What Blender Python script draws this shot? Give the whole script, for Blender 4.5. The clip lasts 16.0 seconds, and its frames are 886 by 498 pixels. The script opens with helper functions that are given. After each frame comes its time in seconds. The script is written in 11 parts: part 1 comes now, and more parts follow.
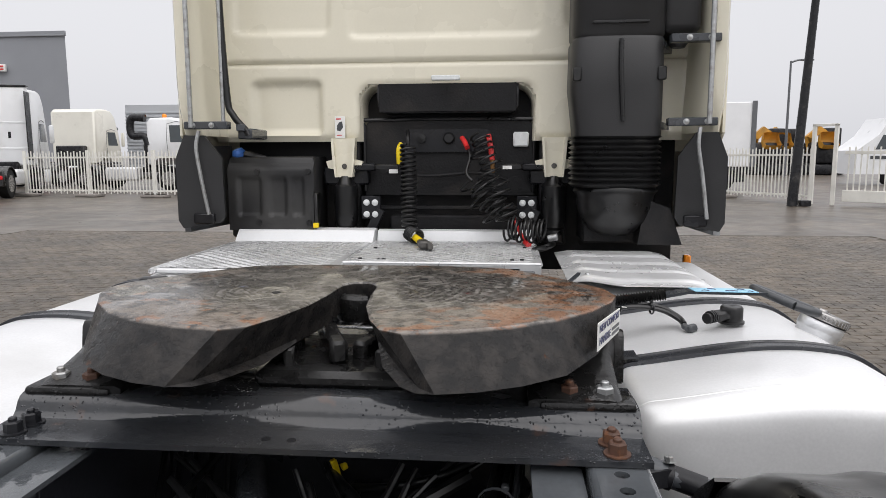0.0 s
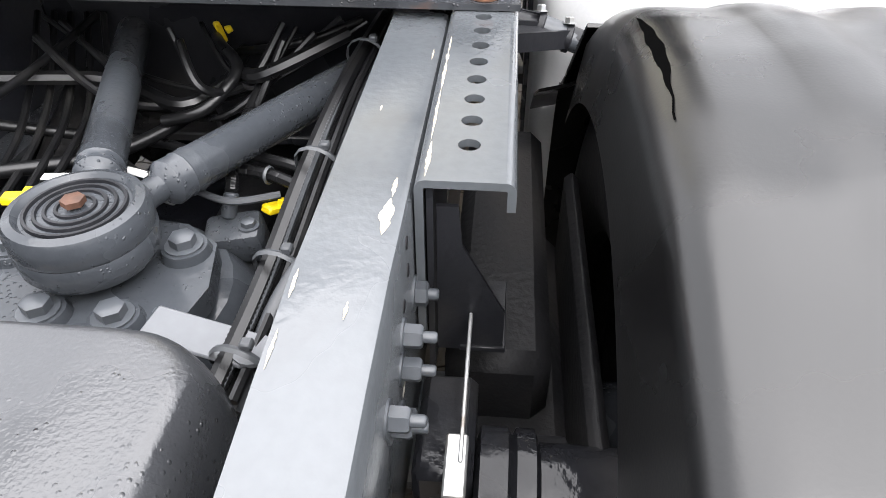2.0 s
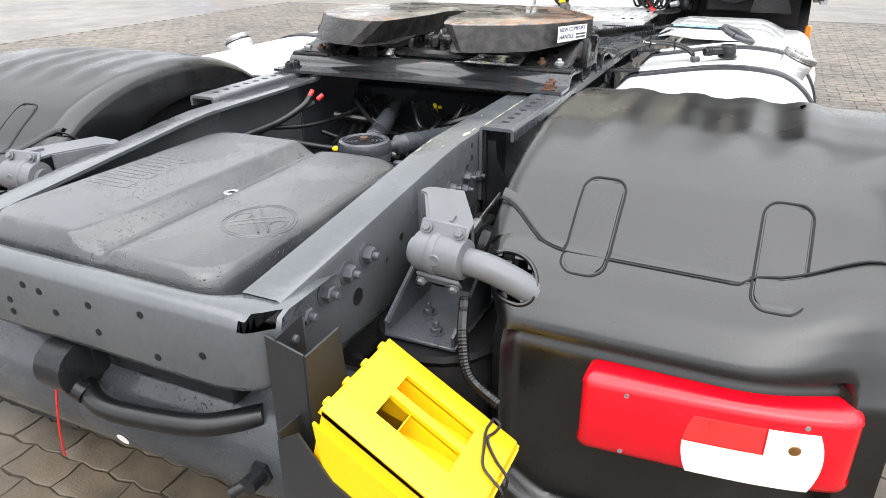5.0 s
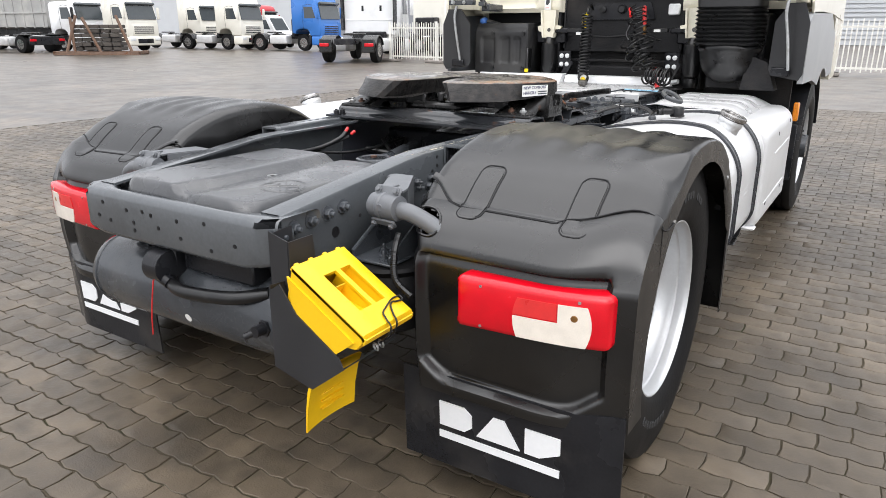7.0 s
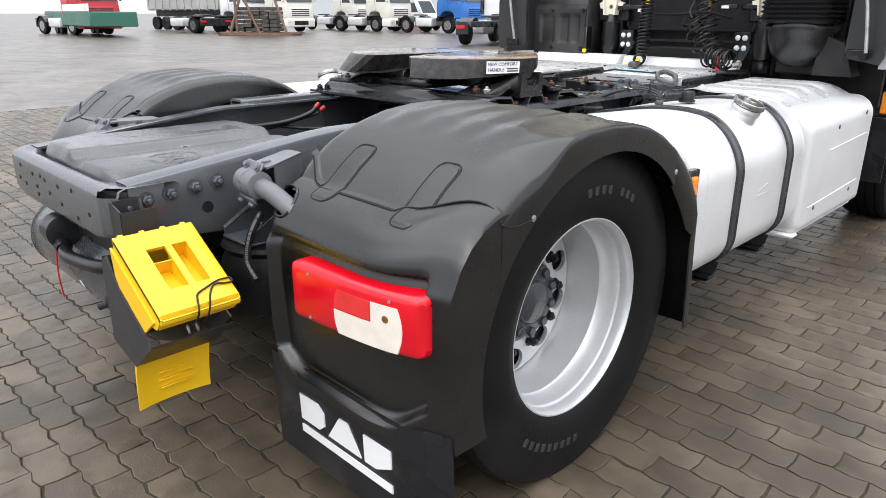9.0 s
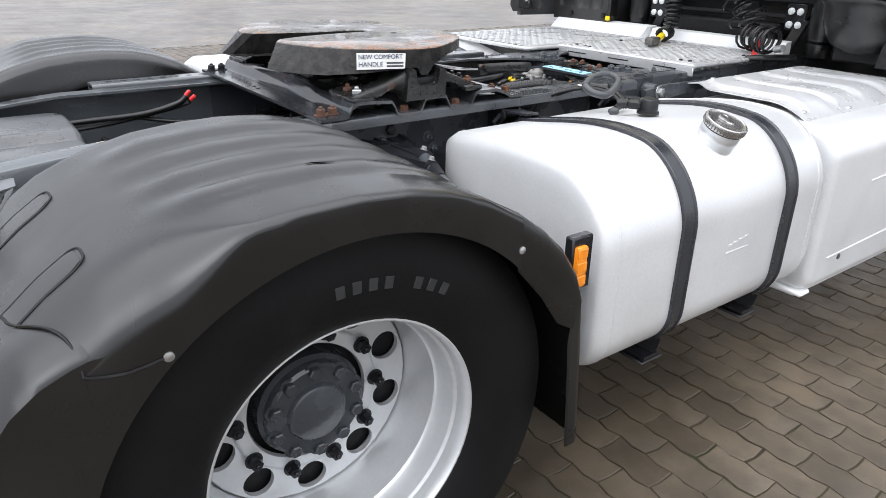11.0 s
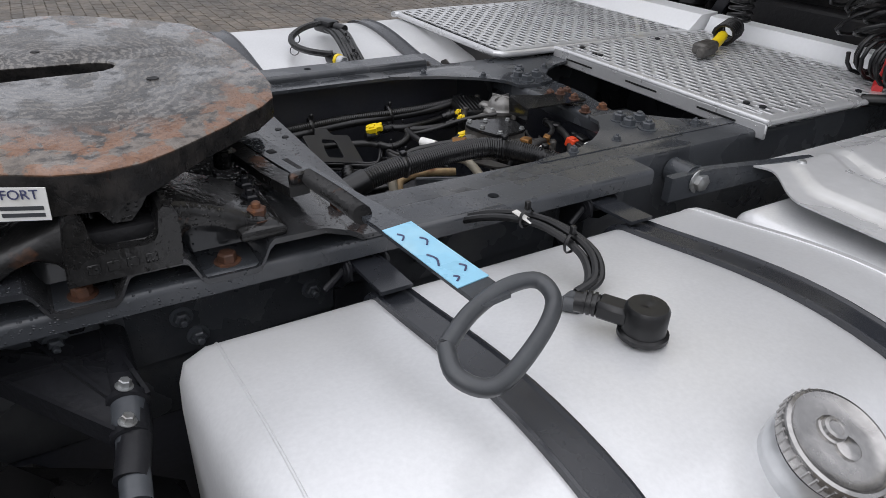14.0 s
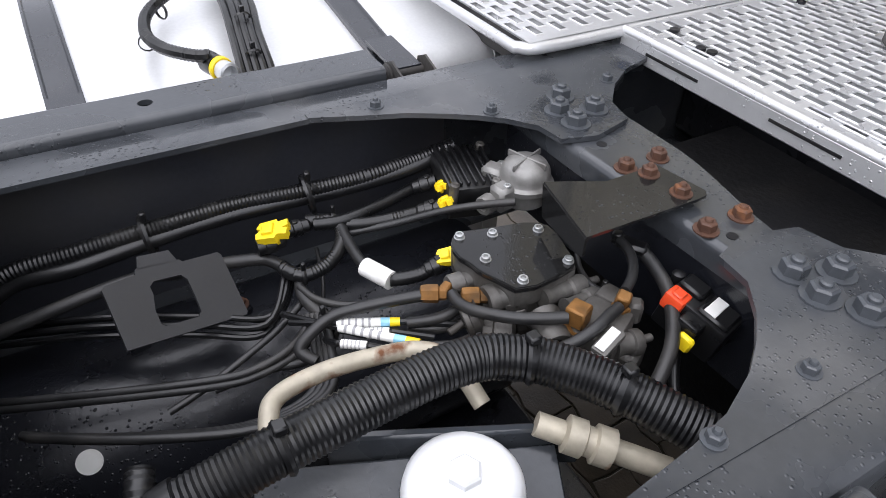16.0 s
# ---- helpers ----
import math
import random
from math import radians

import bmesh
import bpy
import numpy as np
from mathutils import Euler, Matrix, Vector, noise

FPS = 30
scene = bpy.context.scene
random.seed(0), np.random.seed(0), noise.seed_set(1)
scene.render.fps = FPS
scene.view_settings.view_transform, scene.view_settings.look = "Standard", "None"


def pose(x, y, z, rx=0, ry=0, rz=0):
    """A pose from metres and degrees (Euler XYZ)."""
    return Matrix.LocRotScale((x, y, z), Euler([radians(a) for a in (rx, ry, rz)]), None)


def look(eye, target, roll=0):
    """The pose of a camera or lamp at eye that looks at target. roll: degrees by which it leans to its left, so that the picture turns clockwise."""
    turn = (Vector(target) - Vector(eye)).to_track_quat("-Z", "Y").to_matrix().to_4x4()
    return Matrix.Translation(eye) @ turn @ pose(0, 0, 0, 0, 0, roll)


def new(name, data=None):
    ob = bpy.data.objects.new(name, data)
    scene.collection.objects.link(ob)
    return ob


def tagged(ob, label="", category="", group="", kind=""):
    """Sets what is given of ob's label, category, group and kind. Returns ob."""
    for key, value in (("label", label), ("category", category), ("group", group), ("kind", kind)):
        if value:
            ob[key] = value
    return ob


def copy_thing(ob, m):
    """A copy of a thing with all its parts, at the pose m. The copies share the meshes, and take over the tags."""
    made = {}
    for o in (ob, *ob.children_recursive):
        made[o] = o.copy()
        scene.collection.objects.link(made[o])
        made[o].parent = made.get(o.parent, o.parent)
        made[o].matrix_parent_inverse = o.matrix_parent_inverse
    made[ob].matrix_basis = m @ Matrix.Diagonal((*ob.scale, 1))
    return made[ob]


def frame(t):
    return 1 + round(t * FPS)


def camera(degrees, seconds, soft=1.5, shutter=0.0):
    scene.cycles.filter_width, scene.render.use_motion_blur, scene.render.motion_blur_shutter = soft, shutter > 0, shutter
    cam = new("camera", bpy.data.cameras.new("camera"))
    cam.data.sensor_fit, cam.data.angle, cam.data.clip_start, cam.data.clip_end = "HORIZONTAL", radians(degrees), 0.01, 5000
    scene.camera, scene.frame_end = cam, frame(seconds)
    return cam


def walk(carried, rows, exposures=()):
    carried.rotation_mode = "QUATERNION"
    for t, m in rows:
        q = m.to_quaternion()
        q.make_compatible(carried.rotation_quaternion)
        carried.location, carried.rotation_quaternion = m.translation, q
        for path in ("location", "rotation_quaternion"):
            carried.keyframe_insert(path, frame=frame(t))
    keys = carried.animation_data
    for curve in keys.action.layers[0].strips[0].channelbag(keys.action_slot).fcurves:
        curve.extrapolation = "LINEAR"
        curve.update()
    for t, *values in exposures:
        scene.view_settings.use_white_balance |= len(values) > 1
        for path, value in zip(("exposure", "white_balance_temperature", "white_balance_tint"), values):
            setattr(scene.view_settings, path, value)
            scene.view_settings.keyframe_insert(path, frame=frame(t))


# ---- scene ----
# ---------------------------------------------------------------- camera and walk
cam = camera(65.9, 16.0, soft=0.5)
PATH = [
    (0, (0.299, -0.608, 1.399), (0.113, 1.365, 1.13), -0.2),
    (0.5, (0.365, -0.594, 1.377), (0.185, 1.33, 0.861), -0.4),
    (1, (0.433, -0.541, 1.329), (0.259, 1.266, 0.49), -1.0),
    (1.5, (0.465, -0.546, 1.294), (0.304, 1.152, 0.25), -0.7),
    (2, (0.484, -0.575, 1.287), (0.341, 0.973, 0.029), -0.4),
    (2.5, (0.511, -0.659, 1.304), (0.34, 0.835, -0.015), -0.9),
    (3, (0.545, -0.855, 1.352), (0.338, 0.646, 0.047), -0.8),
    (3.5, (0.626, -1.015, 1.393), (0.29, 0.512, 0.146), -1.6),
    (4, (0.774, -1.218, 1.395), (0.297, 0.331, 0.224), -0.9),
    (4.5, (0.894, -1.394, 1.393), (0.234, 0.24, 0.447), -0.3),
    (4.7, (0.939, -1.48, 1.395), (0.233, 0.162, 0.497), -0.4),
    (6.8, (1.658, -2.108, 1.367), (0.64, -0.501, 0.751), -0.1),
    (7, (1.724, -2.123, 1.358), (0.691, -0.524, 0.745), -0.1),
    (7.5, (1.882, -2.043, 1.351), (0.813, -0.467, 0.739), -0.1),
    (8, (2.078, -1.896, 1.303), (0.884, -0.403, 0.717), -0.0),
    (8.2, (2.107, -1.829, 1.281), (0.88, -0.361, 0.696), -0.0),
    (10.3, (2.3, -0.862, 1.368), (0.848, 0.265, 0.58), 0.5),
    (10.5, (2.261, -0.747, 1.368), (0.801, 0.369, 0.578), 0.7),
    (11, (2.19, -0.496, 1.403), (0.707, 0.581, 0.604), 0.9),
    (11.5, (2.135, -0.269, 1.431), (0.639, 0.784, 0.624), 1.1),
    (12, (2.067, -0.078, 1.444), (0.563, 0.922, 0.584), 1.4),
    (12.5, (1.871, 0.12, 1.446), (0.41, 1.147, 0.545), 1.4),
    (13, (1.701, 0.276, 1.463), (0.283, 1.306, 0.5), 1.7),
    (13.5, (1.538, 0.459, 1.486), (0.125, 1.47, 0.495), 2.1),
    (14, (1.356, 0.61, 1.482), (-0.124, 1.524, 0.495), 2.3),
    (14.5, (1.084, 0.756, 1.5), (-0.412, 1.6, 0.475), 1.7),
    (15, (0.835, 0.898, 1.488), (-0.615, 1.709, 0.375), 1.8),
    (15.5, (0.609, 1.057, 1.457), (-0.777, 1.853, 0.254), 2.2),
    (16, (0.51, 1.19, 1.423), (-0.831, 1.981, 0.168), 1.9),
]
EXPO = [(0.0, 0.54, 6550, 11.5), (1.0, 1.29, 6500, 11.5), (2.0, 2.25, 6500, 11.5), (2.5, 2.32, 6500, 11), (3.0, 2.1, 6500, 10.5), (3.5, 1.96, 6500, 10), (4.5, 1.88, 6450, 9), (7.0, 1.22, 6450, 10.5), (8.0, 1.22, 6400, 10.5), (10.5, 1.36, 6250, 10), (11.5, 0.95, 6250, 11), (12.5, 0.6, 6250, 12), (13.5, 0.18, 6300, 12), (14.5, 0.42, 6300, 13), (15.5, 1.11, 6250, 14), (16.0, 1.05, 6200, 14)]
walk(cam, [(t, look(eye, target, roll)) for t, eye, target, roll in PATH], EXPO)

# ---------------------------------------------------------------- sky and sun (thick overcast, wet yard)
world = bpy.data.worlds.new("overcast_sky")
scene.world = world
world.use_nodes = True
wn, wl = world.node_tree.nodes, world.node_tree.links
wn.clear()
sky = wn.new("ShaderNodeTexSky")
sky.sky_type, sky.sun_disc = "NISHITA", False
sky.sun_elevation, sky.sun_rotation = radians(48), radians(150)
sky.air_density, sky.dust_density = 2.0, 6.0
grey = wn.new("ShaderNodeHueSaturation")
grey.inputs["Saturation"].default_value = 0.10
even = wn.new("ShaderNodeMix")
even.data_type = "RGBA"
even.inputs["Factor"].default_value = 0.72
even.inputs["B"].default_value = (7.55, 7.7, 8.1, 1)
bg = wn.new("ShaderNodeBackground")
bg.inputs["Strength"].default_value = 0.086
wout = wn.new("ShaderNodeOutputWorld")
wl.new(sky.outputs["Color"], grey.inputs["Color"])
wl.new(grey.outputs["Color"], even.inputs["A"])
wl.new(even.outputs["Result"], bg.inputs["Color"])
wl.new(bg.outputs["Background"], wout.inputs["Surface"])

sun_data = bpy.data.lights.new("sun", "SUN")
sun_data.energy, sun_data.angle, sun_data.color = 1.5, radians(100), (1.0, 0.985, 0.985)
sun = new("sun", sun_data)
sun.matrix_world = look((0, 0, 30), (-3, 4, 0))


# ---------------------------------------------------------------- materials
def mat(name, col, rough=0.5, metal=0.0, var=0.18, scale=6.0, fine=90.0, bump=0.08, rust=0.0, rust_scale=7.0,
        wet=0.0, dirt=0.0, dirt_col=(0.16, 0.14, 0.12), chips=0.0, coat=0.0, stretch=(1, 1, 1), trans=0.0, emit=None,
        rough_var=0.18, rand=0.0, island=False, ior=None, spec=0.5, drops=0.0, macro=0.0):
    m = bpy.data.materials.new(name)
    m.use_nodes = True
    n, l = m.node_tree.nodes, m.node_tree.links
    p = n["Principled BSDF"]
    tc = n.new("ShaderNodeTexCoord")
    mp = n.new("ShaderNodeMapping")
    mp.inputs["Scale"].default_value = stretch
    l.new(tc.outputs["Object"], mp.inputs["Vector"])

    def noise_tex(sc, detail=4.0, seed=0.0):
        t = n.new("ShaderNodeTexNoise")
        t.noise_dimensions = "4D"
        t.inputs["W"].default_value = seed
        t.inputs["Scale"].default_value, t.inputs["Detail"].default_value = sc, detail
        l.new(mp.outputs["Vector"], t.inputs["Vector"])
        return t.outputs["Fac"]

    def ramp(src, lo, hi):
        r = n.new("ShaderNodeMapRange")
        r.inputs["From Min"].default_value, r.inputs["From Max"].default_value = lo, hi
        l.new(src, r.inputs["Value"])
        return r.outputs["Result"]

    def mix(fac, a, b):
        x = n.new("ShaderNodeMix")
        x.data_type = "RGBA"
        for key, val in (("Factor", fac), ("A", a), ("B", b)):
            if isinstance(val, (int, float)):
                x.inputs[key].default_value = val
            elif isinstance(val, tuple):
                x.inputs[key].default_value = (*val[:3], 1)
            else:
                l.new(val, x.inputs[key])
        return x.outputs["Result"]

    def math_node(op, a, b):
        x = n.new("ShaderNodeMath")
        x.operation = op
        for i, val in enumerate((a, b)):
            if isinstance(val, (int, float)):
                x.inputs[i].default_value = val
            else:
                l.new(val, x.inputs[i])
        return x.outputs["Value"]

    big, small = noise_tex(scale, 5.0, 1.3), noise_tex(fine, 3.0, 4.1)
    both = math_node("ADD", math_node("MULTIPLY", big, 0.65), math_node("MULTIPLY", small, 0.35))
    lo = tuple(c * (1 - var) for c in col)
    hi = tuple(min(1.0, c * (1 + var)) for c in col)
    colour = mix(ramp(both, 0.32, 0.68), lo, hi)
    if rand or island:
        src = n.new("ShaderNodeNewGeometry").outputs["Random Per Island"] if island else n.new("ShaderNodeObjectInfo").outputs["Random"]
        k = rand or 0.3
        colour = mix(src, mix(0.5, colour, tuple(c * (1 - k) for c in col)), mix(0.5, colour, tuple(min(1, c * (1 + k)) for c in col)))
    if macro:     # broad damp and dry patches
        pos = n.new("ShaderNodeNewGeometry").outputs["Position"]
        patches = []
        for sc, w in ((0.55, 2.2), (2.6, 6.6)):
            t = n.new("ShaderNodeTexNoise")
            t.inputs["Scale"].default_value, t.inputs["Detail"].default_value = sc, 6.0
            l.new(pos, t.inputs["Vector"])
            patches.append(t.outputs["Fac"])
        k = ramp(math_node("ADD", math_node("MULTIPLY", patches[0], 0.55), math_node("MULTIPLY", patches[1], 0.45)), 0.40, 0.60)
        dim = n.new("ShaderNodeHueSaturation")
        l.new(colour, dim.inputs["Color"])
        l.new(math_node("ADD", math_node("MULTIPLY", k, 2 * macro), 1 - macro), dim.inputs["Value"])
        colour = dim.outputs["Color"]
    roughness = math_node("ADD", math_node("MULTIPLY", math_node("SUBTRACT", big, 0.5), rough_var * 2), rough)
    if dirt:
        d = ramp(noise_tex(scale * 0.55, 8.0, 7.7), 0.62 - dirt * 0.3, 0.80 - dirt * 0.2)
        colour = mix(math_node("MULTIPLY", d, 0.8), colour, dirt_col)
        roughness = math_node("ADD", roughness, math_node("MULTIPLY", d, 0.12))
    if rust:
        r = ramp(noise_tex(rust_scale, 9.0, 2.9), 0.66 - rust * 0.3, 0.74 - rust * 0.26)
        rc = mix(small, (0.09, 0.03, 0.012), (0.22, 0.095, 0.040))
        colour = mix(r, colour, rc)
        roughness = math_node("ADD", roughness, math_node("MULTIPLY", r, 0.3))
    if chips:
        c = ramp(noise_tex(scale * 3.0, 9.0, 9.2), 0.735 - chips * 0.1, 0.75 - chips * 0.1)
        colour = mix(c, colour, (0.62, 0.60, 0.52))
    if wet:
        w = ramp(noise_tex(scale * 0.8, 4.0, 5.5), 0.62 - wet * 0.35, 0.66 - wet * 0.3)
        roughness = math_node("SUBTRACT", roughness, math_node("MULTIPLY", w, rough * 0.72))
        colour = mix(math_node("MULTIPLY", w, 0.28), colour, tuple(c * 0.5 for c in col))
    l.new(colour, p.inputs["Base Color"])
    clamp = n.new("ShaderNodeClamp")
    clamp.inputs["Min"].default_value, clamp.inputs["Max"].default_value = 0.04, 0.95
    l.new(roughness, clamp.inputs["Value"])
    l.new(clamp.outputs["Result"], p.inputs["Roughness"])
    p.inputs["Metallic"].default_value = metal
    p.inputs["Specular IOR Level"].default_value = spec
    p.inputs["Coat Weight"].default_value = coat
    p.inputs["Coat Roughness"].default_value = 0.08
    p.inputs["Transmission Weight"].default_value = trans
    if ior:
        p.inputs["IOR"].default_value = ior
    if bump:
        b = n.new("ShaderNodeBump")
        b.inputs["Strength"].default_value, b.inputs["Distance"].default_value = min(1.0, bump * 4), 0.002 + bump * 0.01
        l.new(small if scale < 8 else both, b.inputs["Height"])
        l.new(b.outputs["Normal"], p.inputs["Normal"])
        if drops:     # rain drops standing on the surface
            v = n.new("ShaderNodeTexVoronoi")
            v.inputs["Scale"].default_value = 210.0
            l.new(tc.outputs["Object"], v.inputs["Vector"])
            sep = n.new("ShaderNodeSeparateColor")
            l.new(v.outputs["Color"], sep.inputs["Color"])
            bead = math_node("MULTIPLY", ramp(v.outputs["Distance"], 0.42, 0.10), ramp(sep.outputs["Red"], 0.86 - drops * 0.5, 0.95 - drops * 0.4))
            bead = math_node("MULTIPLY", bead, ramp(noise_tex(6.0, 3.0, 8.8), 0.45, 0.56))
            bd = n.new("ShaderNodeBump")
            bd.inputs["Strength"].default_value, bd.inputs["Distance"].default_value = 0.8, 0.002
            l.new(bead, bd.inputs["Height"])
            l.new(b.outputs["Normal"], bd.inputs["Normal"])
            l.new(bd.outputs["Normal"], p.inputs["Normal"])
    if emit:
        p.inputs["Emission Color"].default_value, p.inputs["Emission Strength"].default_value = (*emit[:3], 1), emit[3]
    return m


CHASSIS = mat("chassis_paint", (0.046, 0.051, 0.058), 0.32, var=0.22, wet=0.45, dirt=0.25, dirt_col=(0.10, 0.10, 0.10), bump=0.06, drops=0.5, spec=0.45)
# rear frame paint, lightened: bright sky sheen put into the base colour
RAIL = mat("sky_lit_rail_paint", (0.078, 0.085, 0.092), 0.24, var=0.14, scale=4.0, wet=0.35, dirt=0.25, dirt_col=(0.12, 0.12, 0.12), chips=0.12, bump=0.05, spec=0.8)
# the same frame paint in a darker copy, without that sheen
RAIL_FRONT = mat("darker_rail_paint", (0.045, 0.049, 0.055), 0.36, var=0.2, scale=9.0, wet=0.45, dirt=0.3, dirt_col=(0.12, 0.12, 0.12), bump=0.06, drops=0.4, spec=0.6)
GALV = mat("grey_bracket_paint", (0.115, 0.121, 0.13), 0.38, var=0.12, scale=14, dirt=0.2, dirt_col=(0.2, 0.2, 0.2), bump=0.04)
BLACK_STEEL = mat("black_steel", (0.014, 0.0145, 0.017), 0.38, var=0.3, wet=0.3, dirt=0.25, dirt_col=(0.07, 0.065, 0.06), bump=0.08, spec=0.3)
DARK = mat("dark_underbody", (0.011, 0.011, 0.012), 0.55, var=0.35, dirt=0.3, dirt_col=(0.045, 0.040, 0.036), bump=0.15, spec=0.25)
PLASTIC = mat("black_moulded_plastic", (0.0046, 0.0045, 0.0046), 0.27, var=0.45, scale=4.5, fine=300, bump=0.014, wet=0.0, dirt=0.36, dirt_col=(0.0145, 0.014, 0.0137), rough_var=0.30, spec=0.68, drops=0.0)
COVER = mat("grey_cover_plastic", (0.040, 0.042, 0.046), 0.30, var=0.2, scale=5, fine=260, bump=0.05, wet=0.35, dirt=0.35, dirt_col=(0.085, 0.085, 0.082), drops=0.35, spec=0.85)
HOSE = mat("black_hose", (0.0068, 0.0069, 0.0075), 0.32, var=0.3, scale=20, bump=0.04, dirt=0.2, dirt_col=(0.026, 0.025, 0.023), spec=0.5)
CABLE = mat("grey_cable", (0.055, 0.059, 0.064), 0.38, var=0.2, scale=20, bump=0.03)
RUBBER = mat("tyre_rubber", (0.007, 0.007, 0.0075), 0.5, var=0.25, scale=7, bump=0.08, dirt=0.15, dirt_col=(0.018, 0.017, 0.016), wet=0, spec=0.15)
LETTER = mat("raised_rubber_marks", (0.024, 0.025, 0.026), 0.6, var=0.25, scale=30, bump=0.05)
SILVER = mat("silver_wheel_paint", (0.58, 0.59, 0.60), 0.36, metal=0.45, var=0.07, scale=9, bump=0.0, dirt=0.15, dirt_col=(0.38, 0.38, 0.38), rough_var=0.1)
TANK = mat("satin_aluminium", (0.7, 0.705, 0.71), 0.35, metal=0.35, var=0.09, scale=4, fine=160, bump=0.016, dirt=0.34, dirt_col=(0.52, 0.52, 0.51), rough_var=0.16)
ALU = mat("bare_aluminium", (0.66, 0.67, 0.68), 0.38, metal=0.7, var=0.1, scale=12, bump=0.05, dirt=0.25, dirt_col=(0.42, 0.41, 0.40))
STRAP = mat("strap_steel", (0.021, 0.023, 0.028), 0.26, var=0.15, scale=10, bump=0.03, spec=0.7)
CREAM = mat("cream_cab_paint", (0.74, 0.70, 0.57), 0.28, var=0.03, scale=2.5, bump=0.006, dirt=0.03, dirt_col=(0.60, 0.57, 0.47), coat=0.4, rough_var=0.06)
WHITE = mat("white_paint", (0.78, 0.79, 0.80), 0.35, var=0.05, scale=2, bump=0.01, dirt=0.15, dirt_col=(0.6, 0.6, 0.58))
FENCE = mat("fence_white_paint", (0.72, 0.71, 0.66), 0.5, var=0.08, scale=3, bump=0.03, dirt=0.25, dirt_col=(0.5, 0.48, 0.42))
YELLOW = mat("yellow_plastic", (0.80, 0.485, 0.004), 0.42, var=0.06, scale=8, bump=0.02, dirt=0.12, dirt_col=(0.55, 0.33, 0.02))
TAG_YELLOW = mat("yellow_clip_plastic", (0.85, 0.62, 0.01), 0.35, var=0.05, scale=40, bump=0.02)
RED = mat("red_plastic", (0.62, 0.03, 0.03), 0.32, var=0.1, scale=20, bump=0.02)
RED_LENS = mat("red_lamp_lens", (0.58, 0.003, 0.012), 0.20, var=0.10, scale=18, fine=300, bump=0.03, coat=0.35, spec=0.35)
CLEAR_LENS = mat("clear_lamp_lens", (0.74, 0.68, 0.60), 0.16, var=0.08, scale=24, fine=300, bump=0.03, coat=0.8)
AMBER = mat("amber_lens", (0.85, 0.26, 0.01), 0.2, var=0.15, scale=60, bump=0.05, coat=0.6)
RUSTY = mat("rusty_bolt_steel", (0.075, 0.034, 0.02), 0.62, var=0.4, scale=60, bump=0.15, rust=0.35, rust_scale=40)
ZINC = mat("zinc_bolt_steel", (0.42, 0.43, 0.43), 0.34, metal=0.7, var=0.2, scale=50, bump=0.05, dirt=0.35, dirt_col=(0.18, 0.15, 0.12))
BOLT = mat("painted_bolt_steel", (0.06, 0.066, 0.074), 0.34, var=0.2, scale=50, bump=0.05)
BRASS = mat("dull_brass", (0.24, 0.115, 0.032), 0.45, metal=0.5, var=0.35, scale=60, bump=0.1, dirt=0.3, dirt_col=(0.07, 0.045, 0.025))
CAST = mat("cast_aluminium", (0.13, 0.125, 0.117), 0.48, metal=0.45, var=0.35, scale=30, fine=140, bump=0.10, dirt=0.75, dirt_col=(0.030, 0.025, 0.020))
CAST_TAN = mat("tan_stained_casting", (0.20, 0.17, 0.145), 0.5, metal=0.3, var=0.3, scale=30, fine=140, bump=0.10, dirt=0.6, dirt_col=(0.07, 0.055, 0.042))
CAST_LIGHT = mat("clean_cast_aluminium", (0.24, 0.235, 0.225), 0.45, metal=0.4, var=0.25, scale=30, fine=140, bump=0.08, dirt=0.45, dirt_col=(0.06, 0.05, 0.042))
TUBE = mat("dusty_nylon_tube", (0.016, 0.016, 0.0165), 0.42, var=0.3, scale=25, bump=0.03, dirt=0.3, dirt_col=(0.05, 0.047, 0.043))
PIPE = mat("corroded_pipe", (0.42, 0.38, 0.30), 0.5, metal=0.25, var=0.25, scale=30, bump=0.08, rust=0.32, rust_scale=26)
PIPE_RUST = mat("rusted_pipe", (0.33, 0.23, 0.12), 0.55, metal=0.2, var=0.35, scale=30, bump=0.12, rust=0.45, rust_scale=22)
LABEL = mat("paper_label_white", (0.80, 0.80, 0.77), 0.45, var=0.06, scale=30, bump=0.01, dirt=0.2, dirt_col=(0.55, 0.52, 0.47))
INK = mat("dark_print", (0.055, 0.06, 0.13), 0.5, var=0.1, bump=0)
BLUE_TAG = mat("blue_plastic_tag", (0.27, 0.55, 0.72), 0.30, var=0.12, scale=25, bump=0.05, dirt=0.25, dirt_col=(0.42, 0.62, 0.70))
BLUE = mat("blue_plastic", (0.05, 0.16, 0.50), 0.35, var=0.1, bump=0.01)
PALE = mat("pale_reflector", (0.72, 0.74, 0.74), 0.25, var=0.08, scale=40, bump=0.05)
GLASS = mat("dark_window_glass", (0.05, 0.06, 0.065), 0.08, var=0.1, bump=0, coat=0.5)
CAST_IRON = mat("oily_cast_iron", (0.013, 0.0128, 0.0128), 0.36, var=0.3, scale=18, bump=0.22, rust=0.05, rust_scale=12, wet=0.4, drops=0.4, spec=0.4)
PLATE = mat("mounting_plate_paint", (0.033, 0.0355, 0.040), 0.27, var=0.3, scale=8, bump=0.10, wet=0.75, dirt=0.4, dirt_col=(0.05, 0.048, 0.046), rust=0.06, drops=0.32, spec=0.60)

